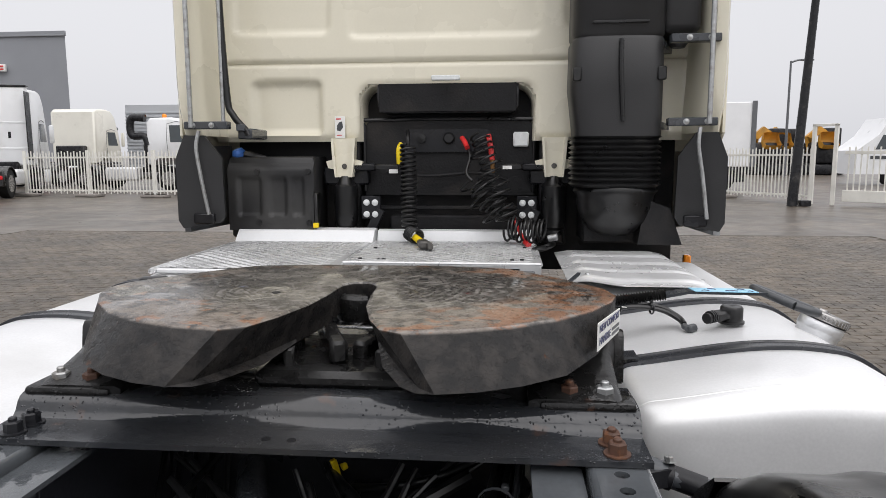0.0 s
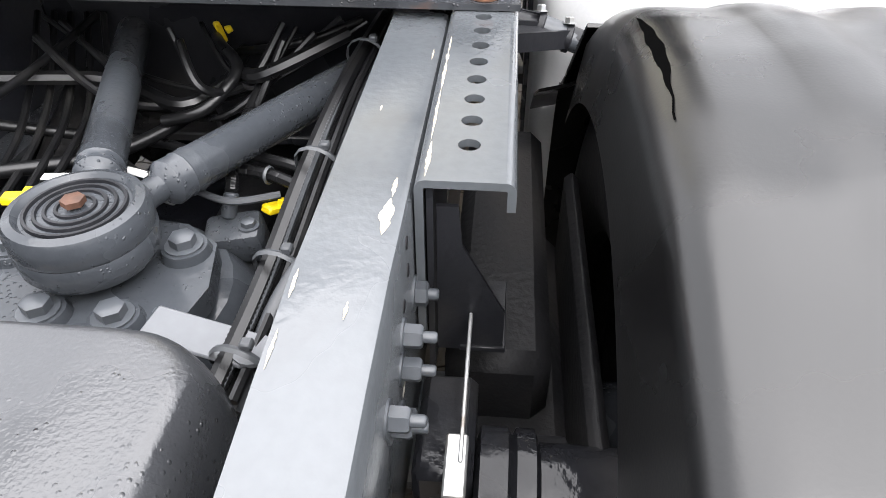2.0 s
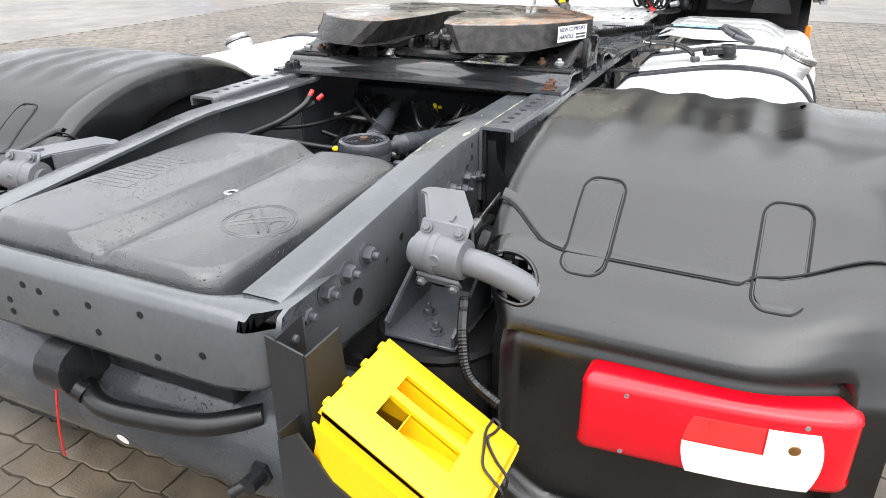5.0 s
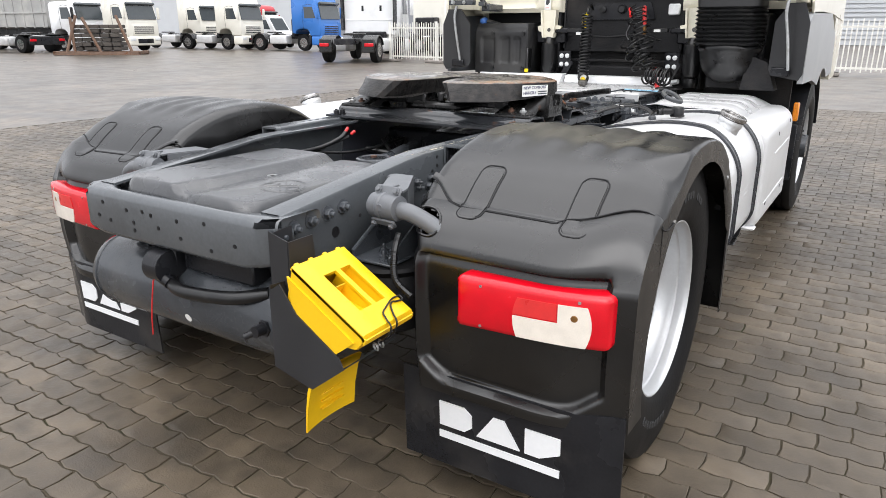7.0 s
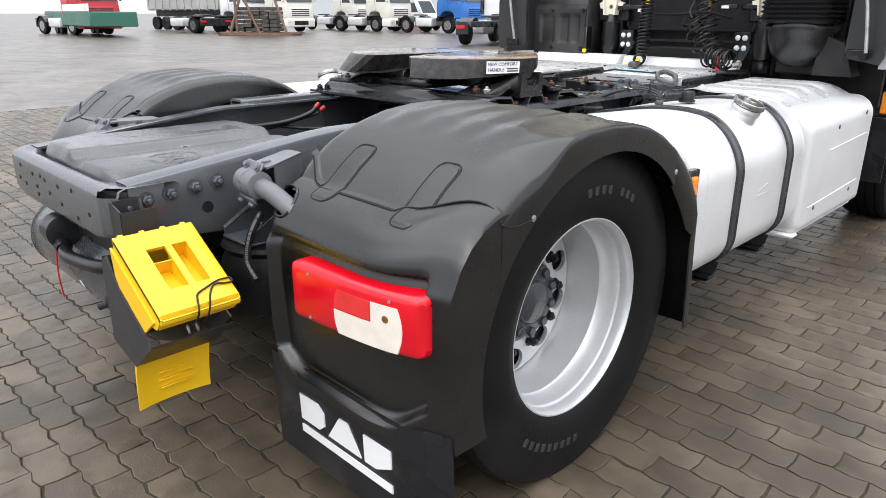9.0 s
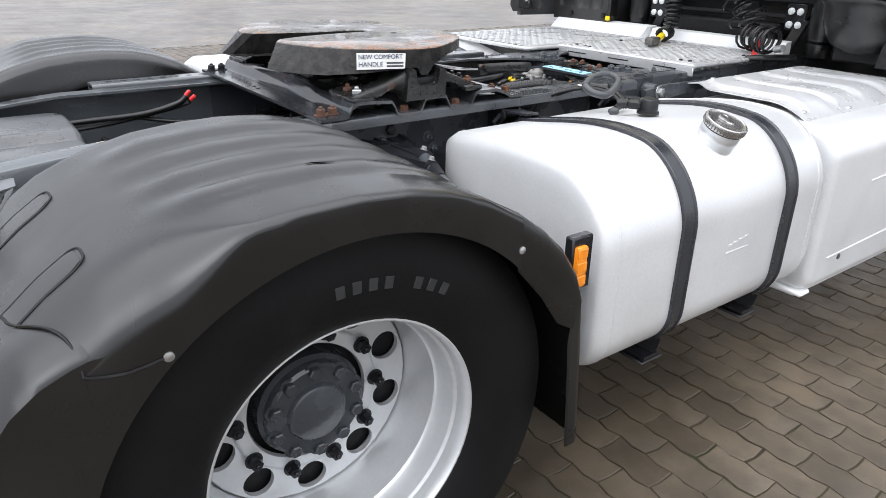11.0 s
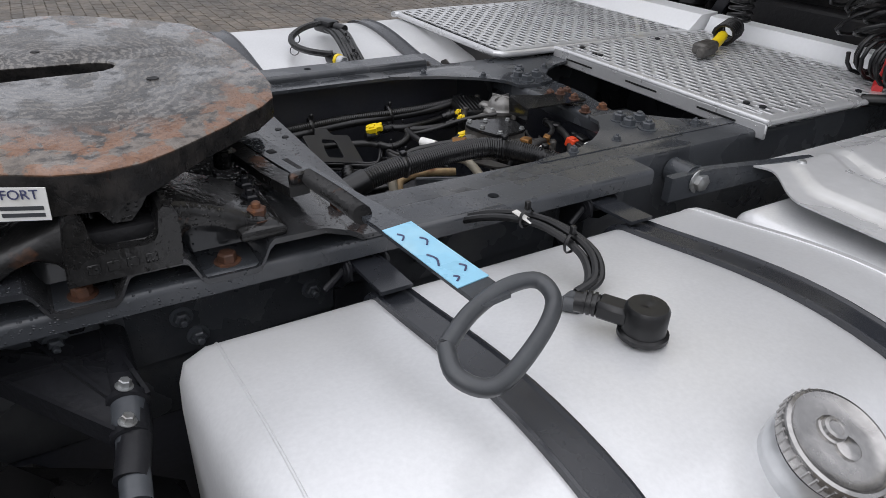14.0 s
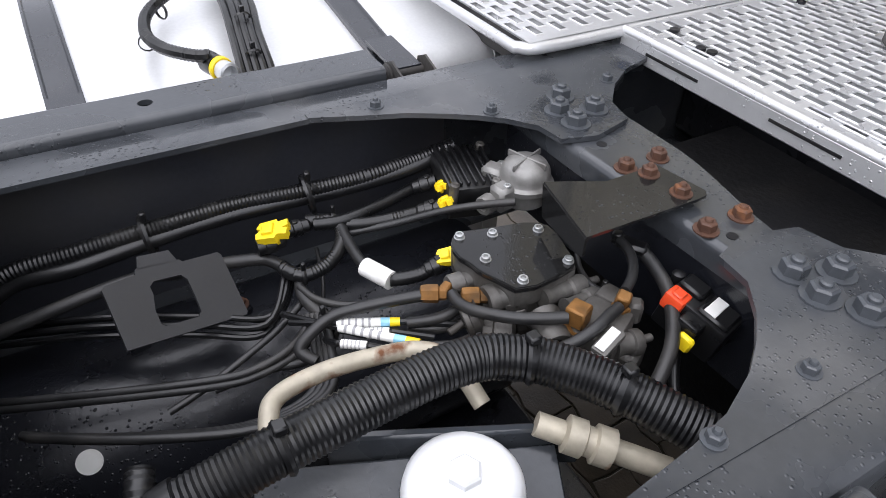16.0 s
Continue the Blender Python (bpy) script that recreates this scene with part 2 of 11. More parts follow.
MATT_BLACK = mat("matt_black_plastic", (0.019, 0.019, 0.020), 0.42, var=0.25, scale=4, fine=200, bump=0.05, dirt=0.3, dirt_col=(0.042, 0.041, 0.040), spec=0.45)
CATWALK = mat("bright_aluminium_plate", (0.62, 0.625, 0.63), 0.3, metal=0.5, var=0.06, scale=12, bump=0.03, dirt=0.2, dirt_col=(0.55, 0.545, 0.54), drops=0.2)
CAP_METAL = mat("dull_cap_metal", (0.42, 0.41, 0.40), 0.24, metal=0.9, var=0.25, scale=30, bump=0.04, dirt=0.35, dirt_col=(0.2, 0.19, 0.18))
SCUFFED = mat("scuffed_black_plastic", (0.017, 0.017, 0.018), 0.40, var=0.3, scale=7, fine=160, bump=0.06, dirt=0.55, dirt_col=(0.055, 0.054, 0.052), spec=0.4)
CHIP = mat("cream_primer_chip", (0.44, 0.40, 0.31), 0.6, var=0.25, scale=60, bump=0.05, dirt=0.3, dirt_col=(0.35, 0.24, 0.12))
VESSEL = mat("blue_black_vessel_paint", (0.012, 0.013, 0.017), 0.26, var=0.3, scale=5, fine=120, bump=0.04, dirt=0.25, dirt_col=(0.035, 0.033, 0.031), drops=0.35, spec=0.55)
INNER = mat("inner_frame_paint", (0.034, 0.036, 0.044), 0.38, var=0.3, scale=6, fine=120, bump=0.03, dirt=0.3, dirt_col=(0.06, 0.056, 0.05), spec=0.5)
VOID = mat("torn_gap", (0.002, 0.002, 0.002), 0.95, var=0.1, scale=30, bump=0.0, spec=0.0)
BAR_GREY = mat("dark_grey_moulding", (0.034, 0.034, 0.037), 0.42, var=0.2, scale=14, fine=200, bump=0.03, dirt=0.25, dirt_col=(0.07, 0.068, 0.064))
BRACKET = mat("dark_powder_coat", (0.022, 0.0225, 0.025), 0.40, var=0.15, scale=9, fine=200, bump=0.03, spec=0.5)
GLOSS_BLACK = mat("wet_black_paint", (0.012, 0.012, 0.012), 0.10, var=0.3, scale=9, bump=0.03, drops=0.3, rough_var=0.08)
LID_ALU = mat("rolled_aluminium", (0.74, 0.745, 0.75), 0.30, metal=0.45, var=0.08, scale=9, fine=60, bump=0.03, dirt=0.2, dirt_col=(0.45, 0.45, 0.45), drops=0.2)


def grease_plate():
    """Top of the coupling: smeared grease in rings, mud and rust towards the rim, dark wet iron on the flanks."""
    m = bpy.data.materials.new("greasy_cast_iron")
    m.use_nodes = True
    n, l = m.node_tree.nodes, m.node_tree.links
    p = n["Principled BSDF"]
    tc = n.new("ShaderNodeTexCoord")

    def node(kind, **values):
        x = n.new(kind)
        for key, val in values.items():
            key = key.replace("_", " ")
            if isinstance(val, bpy.types.NodeSocket):
                l.new(val, x.inputs[key])
            else:
                x.inputs[key].default_value = val
        return x

    def noise(scale, detail, vec, rough=0.55):
        return node("ShaderNodeTexNoise", Scale=scale, Detail=detail, Roughness=rough, Vector=vec)

    def ramp(src, lo, hi):
        x = node("ShaderNodeMapRange", Value=src, From_Min=lo, From_Max=hi)
        x.interpolation_type = "SMOOTHSTEP"
        return x.outputs["Result"]

    def calc(op, a, b):
        x = n.new("ShaderNodeMath")
        x.operation = op
        for i, val in enumerate((a, b)):
            if isinstance(val, (int, float)):
                x.inputs[i].default_value = val
            else:
                l.new(val, x.inputs[i])
        return x.outputs["Value"]

    def mix(fac, a, b):
        x = n.new("ShaderNodeMix")
        x.data_type = "RGBA"
        l.new(fac, x.inputs["Factor"])
        for key, val in (("A", a), ("B", b)):
            if isinstance(val, tuple):
                x.inputs[key].default_value = (*val, 1)
            else:
                l.new(val, x.inputs[key])
        return x.outputs["Result"]
    obj = tc.outputs["Object"]
    mp = node("ShaderNodeMapping", Vector=obj)
    mp.inputs["Location"].default_value = (-0.02, -2.22, 0)
    mp.inputs["Scale"].default_value = (2.05, 3.2, 0)
    warp = noise(5.0, 4.0, obj)
    add = n.new("ShaderNodeVectorMath")
    add.operation = "MULTIPLY_ADD"
    l.new(warp.outputs["Color"], add.inputs[0])
    add.inputs[1].default_value = (0.30, 0.30, 0)
    l.new(mp.outputs["Vector"], add.inputs[2])
    ln = n.new("ShaderNodeVectorMath")
    ln.operation = "LENGTH"
    l.new(mp.outputs["Vector"], ln.inputs[0])
    radius = ln.outputs["Value"]
    wave = node("ShaderNodeTexWave", Vector=add.outputs["Vector"], Scale=7.0, Distortion=9.0, Detail=6.0, Detail_Scale=3.4, Detail_Roughness=0.7)
    wave.wave_type, wave.rings_direction = "RINGS", "Z"
    n_mid, n_fine, n_big = noise(34, 6, obj, 0.62).outputs["Fac"], noise(150, 4, obj).outputs["Fac"], noise(5.5, 5, obj).outputs["Fac"]
    smear = calc("MULTIPLY", ramp(wave.outputs["Fac"], 0.60, 0.76), ramp(n_mid, 0.41, 0.50))
    smear = calc("MULTIPLY", smear, ramp(n_big, 0.28, 0.44))
    base = mix(ramp(n_mid, 0.3, 0.7), (0.021, 0.0190, 0.0172), (0.052, 0.045, 0.039))
    col = mix(smear, base, (0.165, 0.152, 0.138))
    rim = calc("MULTIPLY", ramp(radius, 0.62, 0.88), ramp(calc("ADD", calc("MULTIPLY", n_big, 0.6), calc("MULTIPLY", n_mid, 0.4)), 0.44, 0.54))
    col = mix(calc("MULTIPLY", rim, 0.85), col, mix(ramp(n_mid, 0.35, 0.65), (0.105, 0.083, 0.066), (0.185, 0.155, 0.128)))
    rust_n = noise(7.5, 7, add.outputs["Vector"], 0.6).outputs["Fac"]
    x_pos = node("ShaderNodeSeparateXYZ", Vector=obj).outputs["X"]
    worn = calc("ADD", rust_n, calc("MULTIPLY", ramp(x_pos, 0.10, 0.34), 0.10))
    rust = calc("MULTIPLY", ramp(radius, 0.60, 0.85), ramp(worn, 0.565, 0.605))
    col = mix(calc("MULTIPLY", rust, 0.72), col, mix(n_fine, (0.085, 0.030, 0.011), (0.34, 0.155, 0.068)))
    z = node("ShaderNodeSeparateXYZ", Vector=obj).outputs["Z"]
    top = ramp(z, 1.1400, 1.1445)
    side = mix(ramp(n_mid, 0.35, 0.7), (0.011, 0.0108, 0.011), (0.032, 0.029, 0.027))
    side = mix(ramp(rust_n, 0.65, 0.70), side, (0.075, 0.030, 0.014))
    col = mix(top, side, col)
    l.new(col, p.inputs["Base Color"])
    rough = calc("ADD", calc("MULTIPLY", smear, 0.15), calc("ADD", calc("MULTIPLY", n_fine, 0.30), 0.14))
    l.new(rough, p.inputs["Roughness"])
    l.new(calc("ADD", calc("MULTIPLY", top, 0.34), 0.16), p.inputs["Specular IOR Level"])
    film = noise(3.4, 3, add.outputs["Vector"], 0.5).outputs["Fac"]
    wet = calc("MULTIPLY", ramp(film, 0.47, 0.53), ramp(n_mid, 0.36, 0.46))
    l.new(calc("MULTIPLY", calc("ADD", calc("MULTIPLY", wet, 0.65), 0.12), ramp(z, 1.1400, 1.1445)), p.inputs["Coat Weight"])
    p.inputs["Coat Roughness"].default_value = 0.045
    p.inputs["Coat IOR"].default_value = 1.40
    h = calc("ADD", calc("MULTIPLY", n_mid, 0.7), calc("ADD", calc("MULTIPLY", n_fine, 0.25), calc("MULTIPLY", smear, 0.4)))
    b = node("ShaderNodeBump", Strength=0.42, Distance=0.005, Height=h)
    l.new(b.outputs["Normal"], p.inputs["Normal"])
    return m


PLATE_GREASE = grease_plate()


# ---------------------------------------------------------------- mesh building
class G:
    """A growing list of vertices and faces."""

    def __init__(self):
        self.v, self.f = [], []

    def add(self, vs, fs):
        o = len(self.v)
        self.v += [tuple(p) for p in vs]
        self.f += [tuple(i + o for i in f) for f in fs]
        return self

    def move(self, m):
        self.v = [tuple(m @ Vector(p)) for p in self.v]
        return self

    def mirror(self):
        self.v = [(-x, y, z) for x, y, z in self.v]
        self.f = [f[::-1] for f in self.f]
        return self

    def box(self, x0, x1, y0, y1, z0, z1, b=0.003, seg=1, m=None):
        key = bmesh.new()
        bmesh.ops.create_cube(key, size=1)
        c = Vector(((x0 + x1) / 2, (y0 + y1) / 2, (z0 + z1) / 2))
        s = Vector((abs(x1 - x0), abs(y1 - y0), abs(z1 - z0)))
        for q in key.verts:
            q.co = Vector((q.co.x * s.x, q.co.y * s.y, q.co.z * s.z))
        if b:
            bmesh.ops.bevel(key, geom=list(key.edges), offset=min(b, min(s) * 0.45), segments=seg, affect="EDGES", profile=0.5)
        for i, q in enumerate(key.verts):
            q.index = i
        vs = [(m @ (q.co + c)) if m else (q.co + c) for q in key.verts]
        self.add(vs, [[q.index for q in f.verts] for f in key.faces])
        key.free()
        return self

    def obox(self, centre, size, rot=(0, 0, 0), b=0.003, seg=1):
        m = pose(*centre, *rot)
        sx, sy, sz = (k / 2 for k in size)
        return self.box(-sx, sx, -sy, sy, -sz, sz, b, seg, m)

    def ring_frame(self, d):
        d = Vector(d).normalized()
        a = Vector((0, 0, 1)) if abs(d.z) < 0.9 else Vector((1, 0, 0))
        u = d.cross(a).normalized()
        return u, d.cross(u).normalized()

    def lathe(self, profile, origin, axis, n=24, a0=0.0, a1=math.tau, caps=True):
        """profile: (radius, distance along axis)."""
        axis = Vector(axis).normalized()
        u, w = self.ring_frame(axis)
        o = Vector(origin)
        full = abs(a1 - a0 - math.tau) < 1e-6
        cols = n if full else n + 1
        vs, fs = [], []
        for r, h in profile:
            for i in range(cols):
                a = a0 + (a1 - a0) * i / n
                vs.append(o + axis * h + (u * math.cos(a) + w * math.sin(a)) * max(r, 1e-5))
        for j in range(len(profile) - 1):
            for i in range(n):
                k = (i + 1) % cols
                fs.append((j * cols + i, (j + 1) * cols + i, (j + 1) * cols + k, j * cols + k))
        if caps and full:
            if profile[0][0] > 1e-4:
                fs.append(tuple(range(cols)))
            if profile[-1][0] > 1e-4:
                fs.append(tuple(reversed(range((len(profile) - 1) * cols, len(profile) * cols))))
        return self.add(vs, fs)

    def cyl(self, p0, p1, r, r1=None, n=16, b=0.0):
        p0, p1 = Vector(p0), Vector(p1)
        h = (p1 - p0).length
        r1 = r if r1 is None else r1
        prof = [(r - b, 0), (r, b), (r1, h - b), (r1 - b, h)] if b else [(r, 0), (r1, h)]
        return self.lathe(prof, p0, p1 - p0, n)

    def tube(self, pts, r, n=8, steps=6, ribs=0.0, rib_depth=0.06, flat=None):
        """A tube along a smooth curve through the points; ribs: metres from rib to rib."""
        pts = [Vector(p) for p in pts]
        line = []
        for i in range(len(pts) - 1):
            a, b = pts[max(i - 1, 0)], pts[i]
            c, d = pts[i + 1], pts[min(i + 2, len(pts) - 1)]
            for k in range(steps):
                t = k / steps
                line.append(0.5 * (2 * b + (c - a) * t + (2 * a - 5 * b + 4 * c - d) * t * t + (3 * b - a - 3 * c + d) * t ** 3))
        line.append(pts[-1])
        radii = [r] * len(line)
        if ribs:
            total, fine = 0.0, [line[0]]
            for i in range(len(line) - 1):
                seg = (line[i + 1] - line[i]).length
                k = max(1, round(seg / (ribs / 2)))
                fine += [line[i].lerp(line[i + 1], (j + 1) / k) for j in range(k)]
            line = fine
            radii = [r * (1 + (rib_depth if i % 2 else -rib_depth)) for i in range(len(line))]
        vs, fs, u = [], [], None
        for i, p in enumerate(line):
            d = (line[min(i + 1, len(line) - 1)] - line[max(i - 1, 0)]).normalized()
            if u is None:
                u, w = self.ring_frame(d)
            u = (u - d * u.dot(d)).normalized()
            w = d.cross(u)
            for k in range(n):
                a = math.tau * k / n
                vs.append(p + (u * math.cos(a) + w * math.sin(a)) * radii[i])
        for i in range(len(line) - 1):
            for k in range(n):
                fs.append((i * n + k, i * n + (k + 1) % n, (i + 1) * n + (k + 1) % n, (i + 1) * n + k))
        fs += [tuple(reversed(range(n))), tuple(range((len(line) - 1) * n, len(line) * n))]
        return self.add(vs, fs)

    def sweep(self, section, pts):
        """A flat-cornered bar: section of (across, up) along straight pieces; across is horizontal."""
        pts = [Vector(p) for p in pts]
        vs, fs, n = [], [], len(section)
        for i, p in enumerate(pts):
            d = (pts[min(i + 1, len(pts) - 1)] - pts[max(i - 1, 0)]).normalized()
            s = d.cross(Vector((0, 0, 1)))
            s = s.normalized() if s.length > 1e-4 else Vector((1, 0, 0))
            t = s.cross(d)
            vs += [p + s * a + t * b for a, b in section]
        for i in range(len(pts) - 1):
            for k in range(n):
                fs.append((i * n + k, i * n + (k + 1) % n, (i + 1) * n + (k + 1) % n, (i + 1) * n + k))
        fs += [tuple(reversed(range(n))), tuple(range((len(pts) - 1) * n, len(pts) * n))]
        return self.add(vs, fs)

    def prism(self, poly, place, depth):
        """poly of (a, b); place(a, b, d) gives the point at depth d."""
        n = len(poly)
        vs = [place(a, b, 0) for a, b in poly] + [place(a, b, depth) for a, b in poly]
        fs = [tuple(range(n)), tuple(reversed(range(n, 2 * n)))]
        fs += [(i, i + n, (i + 1) % n + n, (i + 1) % n) for i in range(n)]
        return self.add(vs, fs)

    def grid(self, us, ws, place, thick=None, skip=None):
        """A sheet place(u, w); thick: place(u, w) of its other side."""
        nu, nw = len(us), len(ws)
        fs = [(i * nw + j, (i + 1) * nw + j, (i + 1) * nw + j + 1, i * nw + j + 1) for i in range(nu - 1) for j in range(nw - 1)
              if not (skip and skip((us[i] + us[i + 1]) / 2, (ws[j] + ws[j + 1]) / 2))]
        vs = [place(u, w) for u in us for w in ws]
        if thick:
            o = nu * nw
            vs += [thick(u, w) for u in us for w in ws]
            edges = {}
            for f in fs:
                for a, b in zip(f, f[1:] + f[:1]):
                    edges[(a, b)] = True
            rim = [(a, b) for a, b in edges if (b, a) not in edges]
            fs = fs + [tuple(i + o for i in reversed(f)) for f in fs] + [(b, a, a + o, b + o) for a, b in rim]
        return self.add(vs, fs)

    def hexbolt(self, p, d, r=0.012, h=0.01, washer=True, stud=0.0, n=6):
        p, d = Vector(p), Vector(d).normalized()
        if washer:
            self.lathe([(r * 1.5, 0), (r * 1.5, r * 0.18), (r * 1.0, r * 0.2)], p, d, 14)
        self.lathe([(r * 1.05, r * 0.18), (r * 1.05, r * 0.18 + h * 0.85), (r * 0.85, r * 0.18 + h)], p, d, n)
        if stud:
            self.lathe([(r * 0.5, h), (r * 0.5, h + stud), (r * 0.36, h + stud + 0.002)], p, d, 10)
        return self

    def holed_strip(self, x0, x1, cells, zt, zb, r, place=None):
        """A plate in cells (y0, y1, hole y or None) with round holes."""
        place = place or (lambda x, y, z: (x, y, z))
        xc = (x0 + x1) / 2
        for y0, y1, hy in cells:
            if hy is None:
                self.add([place(x, y, z) for z in (zt, zb) for x, y in ((x0, y0), (x1, y0), (x1, y1), (x0, y1))],
                         [(0, 1, 2, 3), (7, 6, 5, 4), (0, 4, 5, 1), (1, 5, 6, 2), (2, 6, 7, 3), (3, 7, 4, 0)])
                continue
            n = 24
            out, inn = [], []
            for k in range(n):
                a = math.tau * (k + 0.5) / n - math.pi
                c, s = math.cos(a), math.sin(a)
                dx = (x1 - xc) / abs(c) if abs(c) > 1e-6 else 1e9
                dy = ((y1 - hy) if s > 0 else (hy - y0)) / abs(s) if abs(s) > 1e-6 else 1e9
                t = min(dx, dy)
                out.append((xc + c * t, hy + s * t))
                inn.append((xc + c * r, hy + s * r))
            for i, (cx, cy) in enumerate(((x0, y0), (x1, y0), (x1, y1), (x0, y1))):
                j = min(range(n), key=lambda k: (out[k][0] - cx) ** 2 + (out[k][1] - cy) ** 2)
                out[j] = (cx, cy)
            vs = [place(x, y, zt) for x, y in out] + [place(x, y, zt) for x, y in inn] + [place(x, y, zb) for x, y in out] + [place(x, y, zb) for x, y in inn]
            fs = []
            for k in range(n):
                q = (k + 1) % n
                fs += [(k, q, n + q, n + k), (2 * n + q, 2 * n + k, 3 * n + k, 3 * n + q), (n + k, n + q, 3 * n + q, 3 * n + k), (q, k, 2 * n + k, 2 * n + q)]
            self.add(vs, fs)
        return self

    def weld(self):
        """Join points that lie on one another."""
        seen, to = {}, []
        vs = []
        for p in self.v:
            key = tuple(round(c, 4) for c in p)
            if key not in seen:
                seen[key] = len(vs)
                vs.append(p)
            to.append(seen[key])
        fs = []
        for f in self.f:
            q = [to[i] for i in f]
            q = [a for i, a in enumerate(q) if a != q[i - 1]]
            if len(q) > 2:
                fs.append(tuple(q))
        self.v, self.f = vs, fs
        return self

    def mesh(self, name, material, angle=38):
        me = bpy.data.meshes.new(name)
        me.from_pydata(self.v, [], self.f)
        me.materials.append(material)
        me.validate()
        me.polygons.foreach_set("use_smooth", [True] * len(me.polygons))
        me.set_sharp_from_angle(angle=radians(angle))
        me.update()
        return me


def thing(name, label, category, group="", kind=""):
    return tagged(new(name), label, category, group, kind)


def shallow(parent):
    """The parent to use so that nothing lies deeper than thing > part > sub-part."""
    return parent.parent if parent.parent and parent.parent.parent else parent


def part(name, g, material, parent=None, label="", angle=38, kind=""):
    ob = new(name, g.mesh(name, material, angle))
    if parent:
        ob.parent = shallow(parent)
    return tagged(ob, label, kind=kind)


def solid(name, g, material, label, category, group="", kind="", angle=38):
    return tagged(part(name, g, material, None, "", angle), label, category, group, kind)


def text_mesh(name, body, size, material, parent, m, extrude=0.0004):
    cu = bpy.data.curves.new(name, "FONT")
    cu.body, cu.size, cu.extrude, cu.align_x, cu.align_y = body, size, extrude, "LEFT", "BOTTOM"
    tmp = new(name, cu)
    bpy.context.view_layer.update()
    me = bpy.data.meshes.new_from_object(tmp.evaluated_get(bpy.context.evaluated_depsgraph_get()))
    bpy.data.objects.remove(tmp)
    bpy.data.curves.remove(cu)
    me.transform(m)
    me.materials.clear()
    me.materials.append(material)
    ob = new(name, me)
    ob.parent = shallow(parent)
    return ob


def bolts(specs, material, parent, name="bolt"):
    """Each bolt as a part: (place, direction, radius, height, stud)."""
    for p, d, r, h, st in specs:
        part(name, G().hexbolt(p, d, r, h, stud=st), material, parent)


def lerp(a, b, t):
    return a + (b - a) * t


def interp(x, table):
    if x <= table[0][0]:
        return table[0][1]
    for (a, p), (b, q) in zip(table, table[1:]):
        if x <= b:
            return p + (q - p) * (x - a) / (b - a)
    return table[-1][1]


def smooth(a, b, x):
    t = max(0.0, min(1.0, (x - a) / (b - a)))
    return t * t * (3 - 2 * t)


def steps(a, b, n):
    return [a + (b - a) * i / n for i in range(n + 1)]



# ---------------------------------------------------------------- ground


def paving_material(name, island):
    m = mat(name, (0.084, 0.066, 0.046), 0.40, var=0.38, scale=16, fine=140, bump=0.22, wet=0, rand=0.45, island=island, dirt=0.45,
            dirt_col=(0.050, 0.041, 0.030), rough_var=0.22, spec=0.42, macro=0.42)
    return m


PAVER = paving_material("concrete_paver", False)
PAVER_FIELD = paving_material("concrete_paver_field", True)


def far_paving():
    """Ground beyond the laid blocks: courses of blocks in colour and relief."""
    # base colour lighter than the near blocks: grazing sky reflection is painted in
    m = mat("far_paving", (0.102, 0.085, 0.068), 0.34, var=0.28, scale=1.6, fine=12, bump=0.0, wet=0, rough_var=0.16, spec=0.58, macro=0.42)
    n, l = m.node_tree.nodes, m.node_tree.links
    p = n["Principled BSDF"]
    br = n.new("ShaderNodeTexBrick")
    tc = n.new("ShaderNodeTexCoord")
    l.new(tc.outputs["Object"], br.inputs["Vector"])
    br.inputs["Scale"].default_value = 1.0
    br.inputs["Brick Width"].default_value, br.inputs["Row Height"].default_value = 0.198, 0.1085
    br.inputs["Mortar Size"].default_value = 0.006
    br.inputs["Color1"].default_value, br.inputs["Color2"].default_value = (1.25, 1.23, 1.2, 1), (0.74, 0.74, 0.74, 1)
    br.inputs["Mortar"].default_value = (0.42, 0.40, 0.38, 1)
    old = p.inputs["Base Color"].links[0].from_socket
    x = n.new("ShaderNodeMix")
    x.data_type, x.blend_type = "RGBA", "MULTIPLY"
    x.inputs["Factor"].default_value = 0.9
    l.new(old, x.inputs["A"])
    l.new(br.outputs["Color"], x.inputs["B"])
    l.new(x.outputs["Result"], p.inputs["Base Color"])
    return m


FAR_PAVING = far_paving()
PX, PY = 0.198, 0.1085
FX0, FX1, FY0, FY1 = -9.00, 6.60, -5.417, 11.82


